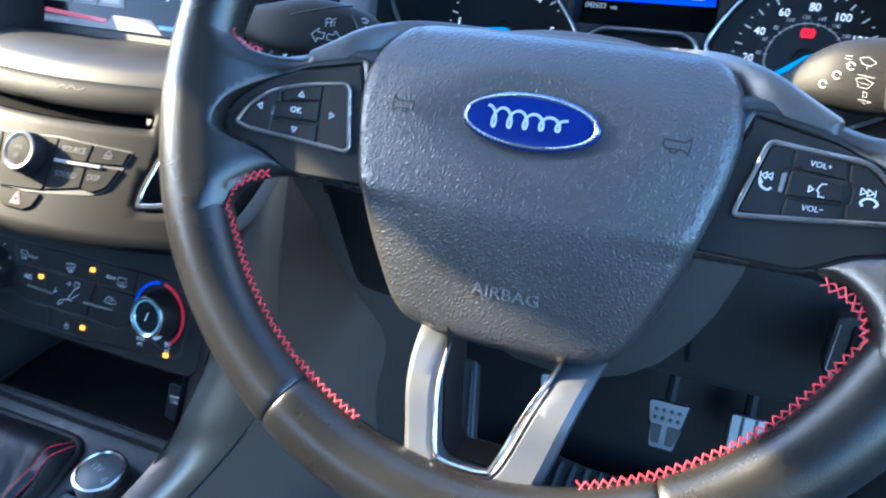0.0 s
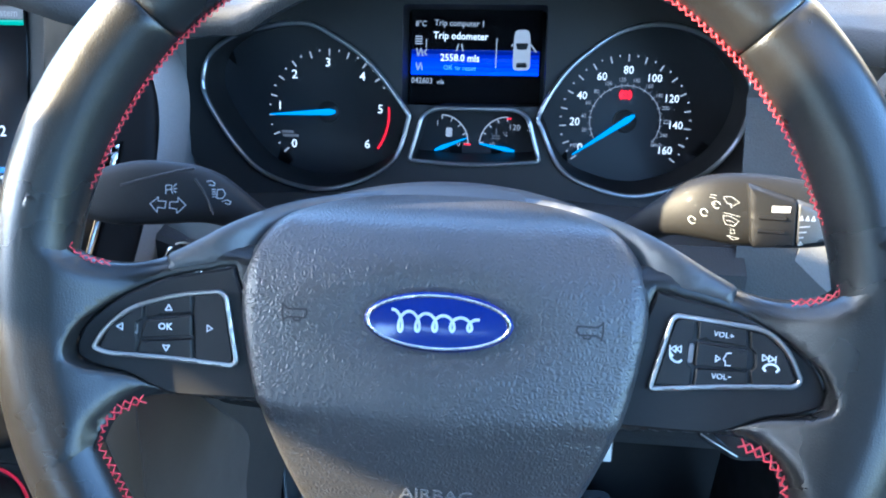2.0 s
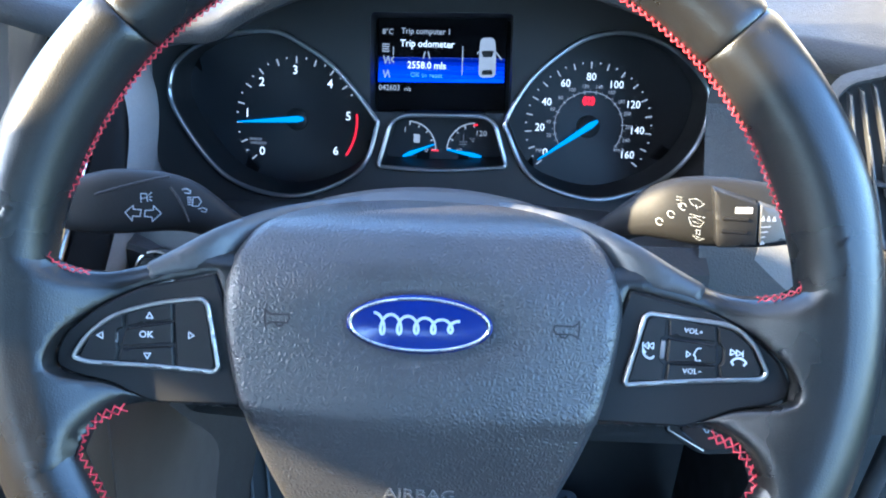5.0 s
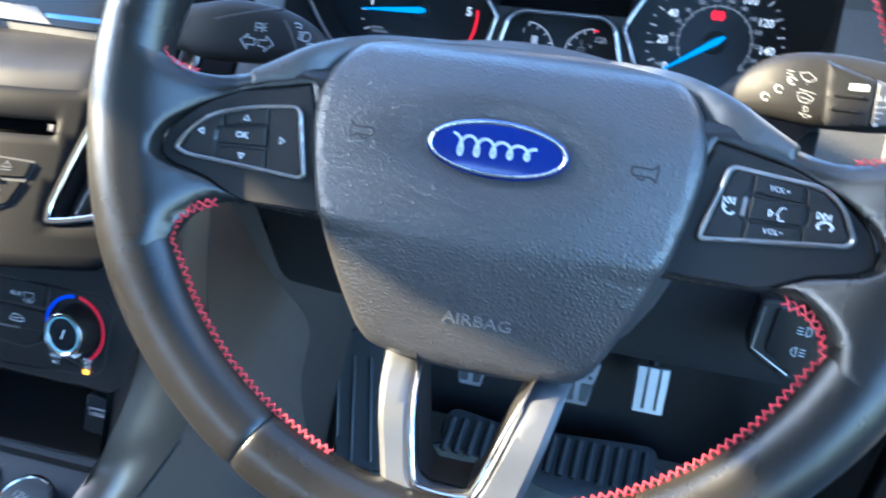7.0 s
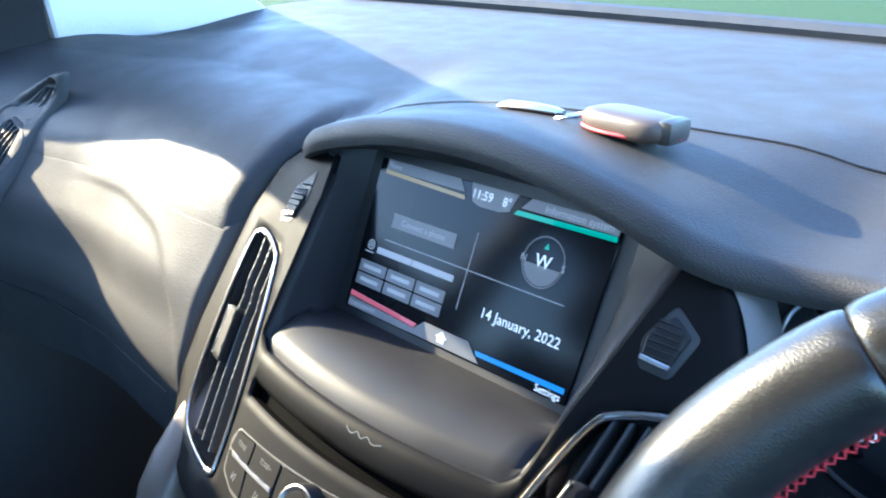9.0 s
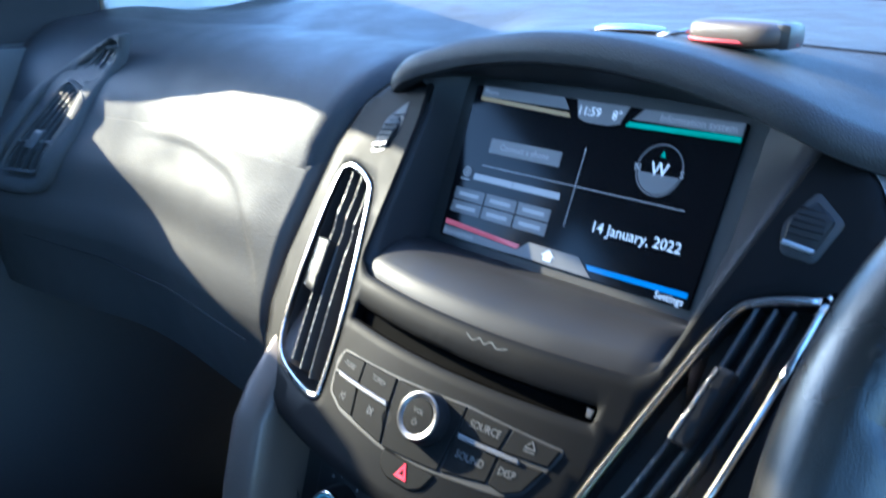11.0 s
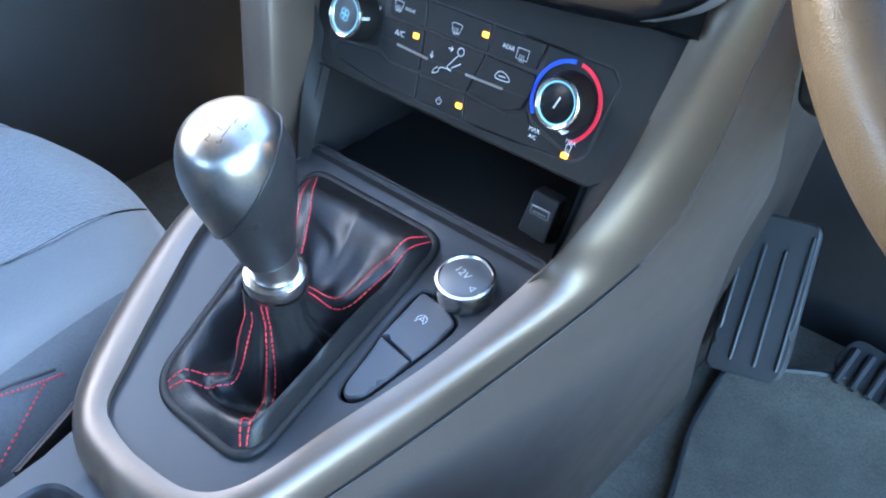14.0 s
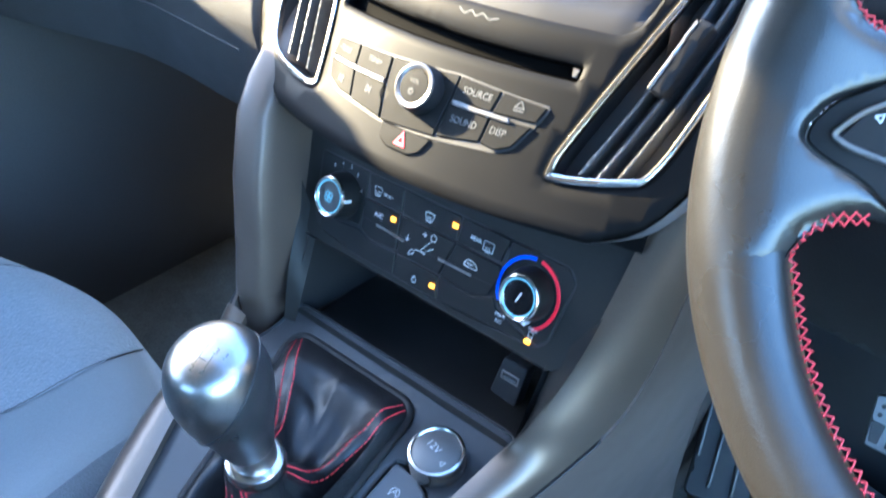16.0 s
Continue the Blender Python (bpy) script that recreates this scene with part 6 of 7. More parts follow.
REAR = lambda u, v, h=0.0: Vector((u / 1000, v / 1000, 0.333 + h / 1000))
rear_out = [(-62, -192), (-30, -212), (0, -226), (55, -218), (86, -205), (86, -620), (-50, -620), (-51, -300), (-54, -233)]
recess = rounded([(-38, -300), (-36, -240), (-2, -233), (42, -236), (48, -300), (48, -420), (-38, -420)], [10, 14, 20, 14, 10, 16, 16])
part("rear_panel", sheet(rear_out, REAR, 0, 2, 14, holes=[recess], step=20), DECKMAT, console, "grey rear console panel")
part("recess_wall", loft([[REAR(u, v, -2) for u, v in resample(ccw(recess), 8)], [REAR(1 + (u - 1) * 0.86, -330 + (v + 330) * 0.94, -12) for u, v in resample(ccw(recess), 8)]]), DECKMAT, console)
part("recess_floor", sheet([(1 + (u - 1) * 0.88, -330 + (v + 330) * 0.95) for u, v in recess], REAR, -11, 0, 1, step=20), DECKMAT, console)
for s in (-1, 1):
    part("rear_wall", loft([[Vector((s * (0.086 if s > 0 else 0.050), y, 0.331)) for y in (-0.205, -0.40, -0.62)], [Vector((s * (0.118 if s > 0 else 0.080), y, 0.02)) for y in (-0.205, -0.40, -0.62)]], close=False), SIDE, console)

brake = thing("handbrake_lever", (-0.004, -0.30, 0.325), "handbrake lever with a bright tip in the console recess", "handbrake")
part("grip", tube([(-0.002, -0.42, 0.345), (-0.006, -0.34, 0.339), (-0.010, -0.268, 0.334), (-0.011, -0.258, 0.333)], [0.017, 0.0165, 0.0150, 0.0135], 18, flat=0.8), GRIP, brake, "dark leather grip")
part("tip", tube([(-0.011, -0.259, 0.333), (-0.0115, -0.250, 0.3325), (-0.012, -0.245, 0.332), (-0.012, -0.2435, 0.332)], [0.0132, 0.0130, 0.0110, 0.006], 18, flat=0.8), CHROME, brake, "bright metal tip")

# ---- gear lever ----
gear = thing("gear_lever", (-0.012, -0.08, 0.375), "leather gear lever with a polished metal knob and stitched gaiter", "gear lever")
base = [DECK(u, v, 2.0 + 7.0 * ease((v - 5) / 40)) for u, v in resample(boot_loop, 3.0)]
top_c = Vector((0.012, -0.104, 0.420))
low_c = sum(base, Vector()) / len(base)
bearing = lambda p: math.atan2(p.y - low_c.y, p.x - low_c.x)
turn = lambda a, b: (a - b + math.pi) % (2 * math.pi) - math.pi
CORNERS = [bearing(DECK(u, v)) for u, v in ((-84, 12), (27, 14), (46, -162), (-22, -164))]


def gaiter():
    """Rolled edges, four ridges from the corners to the collar, sagging folds between them."""
    loops = []
    for k in range(29):
        t = k / 28
        loop = []
        for p in base:
            a = bearing(p)
            c = p.lerp(top_c + Vector((math.cos(a) * 0.0160, math.sin(a) * 0.0160, 0)), t)
            in_by = min(1, t / 0.86)
            c.x, c.y = p.x + (top_c.x + math.cos(a) * 0.0175 - p.x) * in_by, p.y + (top_c.y + math.sin(a) * 0.0175 - p.y) * in_by
            right = max(0, math.cos(a + 0.15)) ** 1.5
            roll = (0.006 + 0.011 * right) * math.sin(math.pi * min(1, t / (0.34 + 0.04 * right)))
            lift = (top_c.z - p.z) * ease((t - 0.56) / 0.44)
            ridge = max(math.exp(-(turn(a, b) / 0.16) ** 2) for b in CORNERS)
            cleft = max(math.exp(-(turn(a, b) / 0.035) ** 2) for b in CORNERS)
            sag = -(0.015 + 0.008 * right) * math.sin(math.pi * max(0, (t - 0.2) / 0.8)) * (1 - 0.7 * ridge) + 0.003 * ridge * math.sin(math.pi * t) - 0.0016 * cleft * math.sin(math.pi * min(1, t * 1.2 + 0.1))
            w = noise.noise(Vector((math.cos(a) * 1.8, math.sin(a) * 1.8, t * 2.4 + 3.7)))
            w3 = noise.noise(Vector((math.cos(a) * 2.6 - 4, math.sin(a) * 2.6, t * 3.4 + 1.3)))
            w2 = noise.noise(Vector((math.cos(a) * 4.5 + 9, math.sin(a) * 4.5, t * 5)))
            c += Vector((math.cos(a) * 0.6, math.sin(a) * 0.6, 1.0)) * (w * 0.011 + w2 * 0.0040 + (0.35 - abs(w3)) * 0.0075) * math.sin(math.pi * t) ** 1.2
            z_floor = p.z - 0.020
            c.z = max(z_floor, p.z + (c.z - (p.z + (top_c.z - p.z) * t)) + roll + lift + sag)
            loop.append(c)
        loops.append(loop)
    return loops


gl = gaiter()
part("gaiter", loft(gl), GAITER, gear, "black leather gaiter", 75)


def seam_on_gaiter(b, off, t1):
    """A row of red stitches up the gaiter beside a ridge."""
    bm = bmesh.new()
    n = len(base)
    best = min(range(n), key=lambda i: abs(turn(bearing(base[i]), b)))
    col = []
    for k in range(1, 29):
        keep = min(1.0, 0.5 + k / 28 * 1.6)
        f = best + off * keep * (1 + 2.2 * k / 28)
        i = math.floor(f)
        col.append(gl[k][i % n].lerp(gl[k][(i + 1) % n], f - i) + Vector((0, 0, 0.0005)))
    fine = spline(col, 6, False)
    run, walked, out = [Vector(p) for p in fine[:int(len(fine) * t1)]], 0.0, []
    for p, q in zip(run, run[1:]):
        walked += (q - p).length
        if walked % 0.0042 < 0.0029:
            out.append((p, q))
    for p, q in out:
        tube([p, q], 0.0005, 5, bm=bm)
    return bm


for b, t1 in zip(CORNERS, (0.97, 0.97, 0.97, 0.9)):
    for off in (-1.8, 1.8):
        part("red_seam", seam_on_gaiter(b, off, t1), RED, gear, "red stitched seam")
ax0, ax1 = Vector((0.0135, -0.103, 0.416)), Vector((0.0200, -0.107, 0.458))
part("collar", tube([ax0, ax0.lerp(ax1, 0.08), ax0.lerp(ax1, 0.20), ax0.lerp(ax1, 0.32), ax0.lerp(ax1, 0.36)], [0.0160, 0.0180, 0.0182, 0.0172, 0.0145], 36), CHROME, gear, "bright metal collar")
part("shaft", tube([ax0, ax0.lerp(ax1, 0.5), ax1], [0.0140, 0.0130, 0.0118], 28), BRUSHED, gear, "satin metal shaft")
kc, kax = Vector((0.0230, -0.1175, 0.4965)), Vector((0.11, -0.20, 1.0)).normalized()
kside = Vector((1, 0.1, 0)).normalized()
kside = (kside - kax * kside.dot(kax)).normalized()
kfwd = kax.cross(kside)
prof = [(-0.052, 0.008), (-0.051, 0.0138), (-0.044, 0.0156), (-0.030, 0.0180), (-0.012, 0.0218), (0.006, 0.0248), (0.020, 0.0254), (0.032, 0.0230), (0.040, 0.0184), (0.0445, 0.0106), (0.0458, 0.004)]
cap_n = Vector((-0.50, -0.66, 0.56)).normalized()
cap_at = kc + cap_n * 0.0035
round_knob = lambda z, r, q: kc + kax * z + (kside * math.cos(q) * 0.99 + kfwd * math.sin(q) * 1.06) * r


def knob_mesh(grow):
    rings = [[round_knob(z + (grow * 0.5 if z > 0 else 0), r + grow, 2 * math.pi * j / 56) for j in range(56)] for z, r, _ in spline([(z, r, 0) for z, r in prof], 4, False)]
    return loft(rings, cap_a=True, cap_b=True)


def half_knob(grow, outer):
    bm = knob_mesh(grow)
    bmesh.ops.bisect_plane(bm, geom=bm.verts[:] + bm.edges[:] + bm.faces[:], plane_co=cap_at, plane_no=cap_n, clear_outer=not outer, clear_inner=outer)
    return bm


part("leather_grip", half_knob(0.0, False), GRIP, gear, "worn black leather grip", 60)
part("metal_cap", half_knob(0.0009, True), KNOBMETAL, gear, "polished metal knob cap", 60)
edge_bm = half_knob(0.0010, True)
rim_edges = [e for e in edge_bm.edges if e.is_boundary]
ring_pts = sorted({tuple(round(c, 6) for c in v.co) for e in rim_edges for v in e.verts}, key=lambda p: math.atan2((Vector(p) - cap_at).dot(cap_n.cross(kside)), (Vector(p) - cap_at).dot(kside)))
edge_bm.free()
part("cap_edge", tube(ring_pts[::2], 0.0007, 6, closed=True), BLACK, gear, "dark joint round the cap")
face_n = Vector((0.26, -0.27, 0.90)).normalized()
capx = Vector((0.8, -0.6, 0))
capx = (capx - face_n * face_n.dot(capx)).normalized()
capx = Matrix.Rotation(radians(50), 3, face_n) @ capx
capy = face_n.cross(capx)


def CAP(u, v, h=0.0):
    d = (face_n * 0.046 + capx * (u / 1000) + capy * (v / 1000)).normalized()
    pts, lo, hi = sorted(prof), 0.005, 0.07
    for _ in range(24):
        m = (lo + hi) / 2
        z = d.dot(kax) * m
        flat = d * m - kax * z
        r = next((a[1] + (b[1] - a[1]) * (z - a[0]) / (b[0] - a[0]) for a, b in zip(pts, pts[1:]) if a[0] <= z <= b[0]), 0.0)
        inside = math.hypot(flat.dot(kfwd) / 1.02, flat.dot(kside) / 0.90) < r
        lo, hi = (m, hi) if inside else (lo, m)
    return kc + d * (lo + 0.0013 + h / 1000)


for line in ([(-5.5, 3.4), (-5.5, -3.4)], [(0, 3.4), (0, -3.4)], [(5.5, 3.4), (5.5, -3.4)], [(-5.5, 0), (5.5, 0)]):
    part("shift_line", strokes([line], CAP, 0.45, 0.2), HARD, gear)
for w, u, v in (("1", -5.5, 6), ("3", 0, 6), ("5", 5.5, 6), ("2", -5.5, -6), ("4", 0, -6), ("6", 5.5, -6)):
    lettering(w, CAP, u, v, 3.6, HARD, gear, 0.2)

# ---- small switches and the start button ----
start = thing("start_button", (0.203, 0.155, 0.628), "round engine start button with a chrome ring", "push button")
SB = frame_of((0.2045, 0.150, 0.6265), 22)
part("ring", turned(SB, 0, 0, [(13.8, -2), (13.8, 5), (13.0, 7), (11.6, 7.2), (11, 5)]), CHROME, start, "chrome ring")
part("cap", turned(SB, 0, 0, [(11, 5), (10.4, 5.8), (0, 6.2)]), GLOSS, start)
part("symbol", strokes([[(-6, 2.5), (6, 2.5)], [(-4, -1), (4, -1)], [(-3, -4), (3, -4)]], SB, 1.4, 6.5), WHITE, start)
panel = part("start_panel", sheet(rounded([(-42, 36), (26, 30), (40, -10), (36, -40), (-40, -40)], 6), SB, -2, 2, 14, step=10), HARD, dash, "black trim panel round the start button")
part("bright_strip", sheet([(-42, 60), (-36, 60), (-42, -36), (-49, -36)], SB, 1.0, 1.0, 6, step=10), CHROME, panel, "bright vertical strip")
lamp_sw = thing("light_switch", (0.565, 0.145, 0.53), "black headlamp and fog lamp switch", "switch")
LS = frame_of((0.560, 0.128, 0.545), 15)
part("plate", sheet(rounded([(-30, 22), (34, 26), (36, -24), (-6, -28), (-32, -12)], 6), LS, 0, 1.2, 16, step=7), BUTTON, lamp_sw)
part("rim", tube([LS(u, v, 0.6) for u, v in [(-27, 18), (-29, -10), (-5, -24)]], 0.0005, 6), RINGMETAL, lamp_sw)
part("key", sheet(rounded([(-20, 20), (16, 22), (16, -20), (-4, -24), (-22, -10)], 4), LS, 2, 1, 3, step=7), GLOSS, lamp_sw)
part("symbol", strokes([arc(-1, 7, 3, -90, 90, 6), [(-1, 10), (-1, 4)], [(-3, 9), (-6, 9)], [(-3, 7), (-6, 7)], [(-3, 5), (-6, 5)], arc(-4, -7, 3, 90, 270, 6), [(-4, -4), (-4, -10)], [(-2, -5), (1, -5)], [(-2, -7), (1, -7)], [(-2, -9), (1, -9)]], LS, 0.6, 2.4), GREYINK, lamp_sw)
part("dimmer", turned(LS, 30, -18, [(13, -2), (12.4, 4), (11, 5), (0, 5.5)]), HARD, lamp_sw)
part("dimmer_ring", turned(LS, 30, -18, [(13.6, 2), (13.4, 3.4), (12.6, 3.6)]), BRUSHED, lamp_sw)

# ---- key on the dashboard ----
key = thing("key_fob", (0.06, 0.27, 0.80), "key fob in a tan case with a chrome key ring", "key")
kz = top_z(0.07, 0.27) + 0.001
kb = bmesh.new()
bmesh.ops.create_uvsphere(kb, u_segments=28, v_segments=16, radius=1)
for q in kb.verts:
    x, y, z = q.co
    q.co = (0.066 + 0.032 * math.copysign(abs(x) ** 0.55, x), 0.268 + 0.019 * math.copysign(abs(y) ** 0.6, y), kz + 0.0085 + 0.0085 * math.copysign(abs(z) ** 0.6, z))
bmesh.ops.rotate(kb, verts=kb.verts, cent=(0.066, 0.268, kz), matrix=Matrix.Rotation(radians(-12), 3, "Z"))
part("case", kb, TANFOB, key)
part("band", tube([(0.066 + 0.0325 * math.cos(a) * 1.0, 0.268 + 0.0195 * math.sin(a), kz + 0.004) for a in [2 * math.pi * i / 40 for i in range(40)]], 0.0012, 6, closed=True), RED, key, "red edging")
part("end_cap", box((0.088, 0.252, kz + 0.001), (0.100, 0.280, kz + 0.0165), 0.005), RESIN, key)
part("ring", tube([(0.020 + 0.012 * math.cos(a), 0.272 + 0.010 * math.sin(a), kz + 0.005 + 0.003 * math.cos(a)) for a in [2 * math.pi * i / 24 for i in range(24)]], 0.0013, 6, closed=True), CHROME, key, "chrome key ring")
part("blade", tube([(-0.036, 0.268, kz + 0.004), (-0.030, 0.269, kz + 0.005), (-0.010, 0.271, kz + 0.006), (0.008, 0.272, kz + 0.006), (0.014, 0.272, kz + 0.006)], [0.0035, 0.0062, 0.0062, 0.005, 0.003], 10, flat=0.55), CHROME, key, "bright key clip")


# ---- footwell: floor, mats, pedals, footrest ----
fl = bmesh.new()
rows = []
for i in range(25):
    y = -1.5 + 2.35 * i / 24
    z = -0.02 + 0.55 * ease((y - 0.60) / 0.30)
    rows.append([Vector((x, y, z + (0.03 if abs(x) < 0.12 else 0))) for x in [-0.74 + 1.48 * k / 24 for k in range(25)]])
setting("floor", loft(rows, close=False, bm=fl), CARPET, "dark carpeted car floor")
mat_d = thing("floor_mat", (0.4, 0.2, -0.01), "dark carpet floor mat with a bound edge", "floor mat")
MT = lambda u, v, h=0.0: Vector((u / 1000, v / 1000, -0.012 + h / 1000 + 0.00035 * max(0, v - 380)))
mat_out = rounded([(171, 306), (196, 215), (215, 60), (225, -320), (640, -320), (650, 440), (560, 500), (345, 490), (258, 460), (165, 412)], [30, 30, 30, 30, 30, 40, 30, 20, 30, 25])
part("mat", sheet(mat_out, MT, 5, 3, 8, step=25), CARPET, mat_d)
part("binding", tube([MT(u, v, 4) for u, v in resample(mat_out, 20)], 0.004, 6, closed=True), RUBBER, mat_d, "bound mat edge")
heel = part("heel_pad", sheet(rounded([(270, 520), (353, 508), (566, 522), (560, 440), (440, 430), (262, 470)], 20), lambda u, v, h=0.0: MT(u, v, h + 6), 2, 1.5, 4, step=20), RUBBER, mat_d, "ribbed rubber heel pad")
for k in range(16):
    u = 275 + 18 * k
    part("rib", tube([MT(u, 452 + 0.02 * k, 11), MT(u + 4, 500 + 0.5 * k, 11)], 0.0045, 8), RUBBER, heel)
foot = thing("footrest", (0.17, 0.45, 0.06), "black ribbed plastic footrest", "footrest")
FR = lambda u, v, h=0.0: Vector((u / 1000, 0.322, 0.015)) + Vector((0, 0.67, 0.742)) * (v / 1000) + Vector((0, -0.742, 0.67)) * (h / 1000)
part("plate", sheet(rounded([(152, 44), (228, 62), (228, 90), (194, 240), (122, 228), (126, 190)], [12, 12, 8, 12, 14, 8]), FR, 8, 3, 20, step=15), RUBBER, foot)
for a, b in (((129, 193), (149, 92)), ((150, 196), (174, 66)), ((172, 198), (199, 70)), ((191, 224), (221, 76))):
    part("rib", tube([FR(*a, 8), FR(a[0] + 1, a[1] - 3, 9.2), FR(b[0], b[1] + 3, 9.2), FR(*b, 8)], 0.0021, 8), RUBBER, foot)


def pedal(cx, cy, cz, w, hgt, name, slots):
    ob = thing(name, (cx, cy, cz), "metal-faced foot pedal with black rubber grips", "pedal", "foot pedals")
    to = lambda u, v, h=0.0: Vector((cx, cy, cz)) + Vector((u / 1000, 0, 0)) + Vector((0, 0.45, 0.893)) * (v / 1000) + Vector((0, -0.893, 0.45)) * (h / 1000)
    if slots:
        out = rounded([(-w, hgt * 0.9), (-w * 0.8, hgt), (w * 0.8, hgt), (w, hgt * 0.9), (w * 0.62, -hgt), (-w * 0.62, -hgt)], 4)
        part("face", sheet(out, to, 3, 1.5, 8, step=8), ALLOY, ob, "bare metal face")
        for s in (-1, 1):
            part("grip", sheet(rounded([(s * w * 0.14, hgt * 0.0), (s * w * 0.72, hgt * 0.0), (s * w * 0.52, -hgt * 0.8), (s * w * 0.14, -hgt * 0.8)], 2), to, 4, 0.6, 2, step=8), RUBBER, ob, "black rubber grip")
        for r in range(2):
            for q in range(4):
                part("stud", turned(to, -w * 0.55 + w * 0.37 * q, hgt * (0.62 - 0.34 * r), [(2.6, 3), (2.4, 4.4), (0, 4.6)], 10), RUBBER, ob)
    else:
        part("face", sheet(rounded([(-w, hgt), (w, hgt), (w * 0.95, -hgt), (-w * 0.95, -hgt)], 4), to, 3, 1.5, 8, step=10), ALLOY, ob, "bare metal face")
        for s in (-0.42, 0.32):
            part("grip", sheet(rounded([(w * s, hgt * 0.95), (w * s + 4, hgt * 0.95), (w * s + 4, -hgt * 0.8), (w * s, -hgt * 0.8)], 1), to, 4, 0.6, 2, step=10), RUBBER, ob, "black rubber grip")
    part("arm", tube([to(0, hgt * 0.6, -4), to(0, hgt + 40, -30), to(-10, hgt + 140, -40)], 0.007, 8), BLACK, ob)


pedal(0.304, 0.47, 0.175, 24, 29, "clutch_pedal", True)
pedal(0.440, 0.46, 0.188, 24, 29, "brake_pedal", True)
pedal(0.532, 0.50, 0.163, 21, 31, "accelerator_pedal", False)
# bulkhead in one flat deep black, far darker than the floor carpet
setting("bulkhead", loft([[Vector((x, 0.80, 0.80)), Vector((x, 0.70, 0.50)), Vector((x, 0.60, 0.20)), Vector((x, 0.575, 0.06)), Vector((x, 0.56, -0.03))] for x in (-0.74, -0.4, -0.2, 0, 0.2, 0.4, 0.74)], close=False), BLACK, "plain deep black bulkhead behind the pedals")


# ---- seats ----
def seat(cx, name, label):
    ob = thing(name, (cx, -0.35, 0.05), label, "car seat", "front seats")
    inner = 1 if cx < 0 else -1
    loops = []
    for i in range(41):
        t = i / 40
        y = -0.012 - 0.51 * t
        nose = 1 - (1 - min(1, t / 0.16)) ** 2
        top = 0.312 - 0.050 * (1 - nose) - 0.050 * t
        loop = []
        w = 0.268 - 0.085 * (1 - nose)
        for j in range(49):
            s = -1 + 2 * j / 48
            bol = math.exp(-((abs(s) - 0.80) / 0.15) ** 2) * 0.022 * ease(t / 0.4)
            drop = 0.052 * max(0, (abs(s) - 0.80) / 0.20) ** 2.6
            dip = -0.010 * (1 - (s / 0.6) ** 2) if abs(s) < 0.6 else 0
            loop.append(Vector((cx + w * s + inner * 0.030 * ease((t - 0.12) / 0.3) * max(0, s * inner) ** 3, y - 0.05 * s * s * (1 - t), top + bol - drop + dip * ease(t / 0.3))))
        loop += [Vector((cx + w + (0.026 if inner > 0 else 0) * ease((t - 0.12) / 0.3), y, 0.17)), Vector((cx - w - (0.026 if inner < 0 else 0) * ease((t - 0.12) / 0.3), y, 0.17))]
        loops.append(loop)
    body, flank = loft(loops, cap_a=True, cap_b=True), bmesh.new()
    edge = [(i, j) for i in range(4, 40) for j in range(48) if (-1 + 2 * (j + 0.5) / 48) * inner > 0.80]
    for i, j in edge:
        flank.faces.new([flank.verts.new(p + Vector((0, 0, 0.0006))) for p in (loops[i][j], loops[i][j + 1], loops[i + 1][j + 1], loops[i + 1][j])])
    bmesh.ops.remove_doubles(flank, verts=flank.verts, dist=0.00005)
    part("cushion", body, CLOTH, ob, "grey cloth cushion", 60)
    part("bolster", flank, BOLSTER, ob, "dark ribbed cloth bolster", 60)

    def surf_at(s, t, h=0.0008):
        a, b = max(0, min(39.99, t * 40)), max(0, min(47.99, (s + 1) * 24))
        i, j = int(a), int(b)
        p, q = loops[i][j].lerp(loops[i][j + 1], b - j), loops[i + 1][j].lerp(loops[i + 1][j + 1], b - j)
        return p.lerp(q, a - i) + Vector((0, 0, h))

    front = [(0.44, 0.005), (0.43, 0.06), (0.39, 0.16), (0.36, 0.24), (0.33, 0.285), (0.27, 0.30), (0.1, 0.305)]
    for side in (1, -1):
        part("insert_seam", tube([surf_at(side * s, t) for s, t, _ in spline([(s, t, 0) for s, t in front + [(0.0, 0.305)]], 6, False)], 0.0008, 6), BLACK, ob)
    pat = bmesh.new()
    rows = [[pat.verts.new(surf_at(-f + 2 * f * k / 24, 0.01 + 0.29 * i / 20, 0.0012)) for k in range(25)] for i, f in ((i, 0.43 - 0.10 * (i / 20) ** 2) for i in range(21))]
    for a, b in zip(rows, rows[1:]):
        for k in range(24):
            pat.faces.new((a[k], a[k + 1], b[k + 1], b[k]))
    part("insert", pat, CLOTHMESH, ob, "patterned cloth insert", 60)
    for side in (1, -1):
        part("bolster_seam", tube([surf_at(side * s, t, 0.0005) for s, t, _ in spline([(0.60, 1.0, 0), (0.66, 0.7, 0), (0.76, 0.5, 0), (0.83, 0.36, 0), (0.86, 0.30, 0)], 6, False)], 0.0014, 6), BLACK, ob)
        for line in ([(0.62, 0.96), (0.68, 0.68), (0.78, 0.48), (0.85, 0.35), (0.88, 0.29)], [(0.97, 0.50), (0.92, 0.42), (0.87, 0.32)]):
            bm = bmesh.new()
            pts = [surf_at(side * s, t, 0.0012) for s, t, _ in spline([(s, t, 0) for s, t in line], 30, False)]
            for p, q in list(zip(pts, pts[1:]))[::2]:
                tube([p, q], 0.0008, 5, bm=bm)
            part("red_seam", bm, RED, ob, "red stitching")
    pipe = [surf_at(inner * 0.985, 0.16 + 0.80 * i / 60, 0.0) + Vector((inner * 0.001, 0, 0.0005)) for i in range(61)]
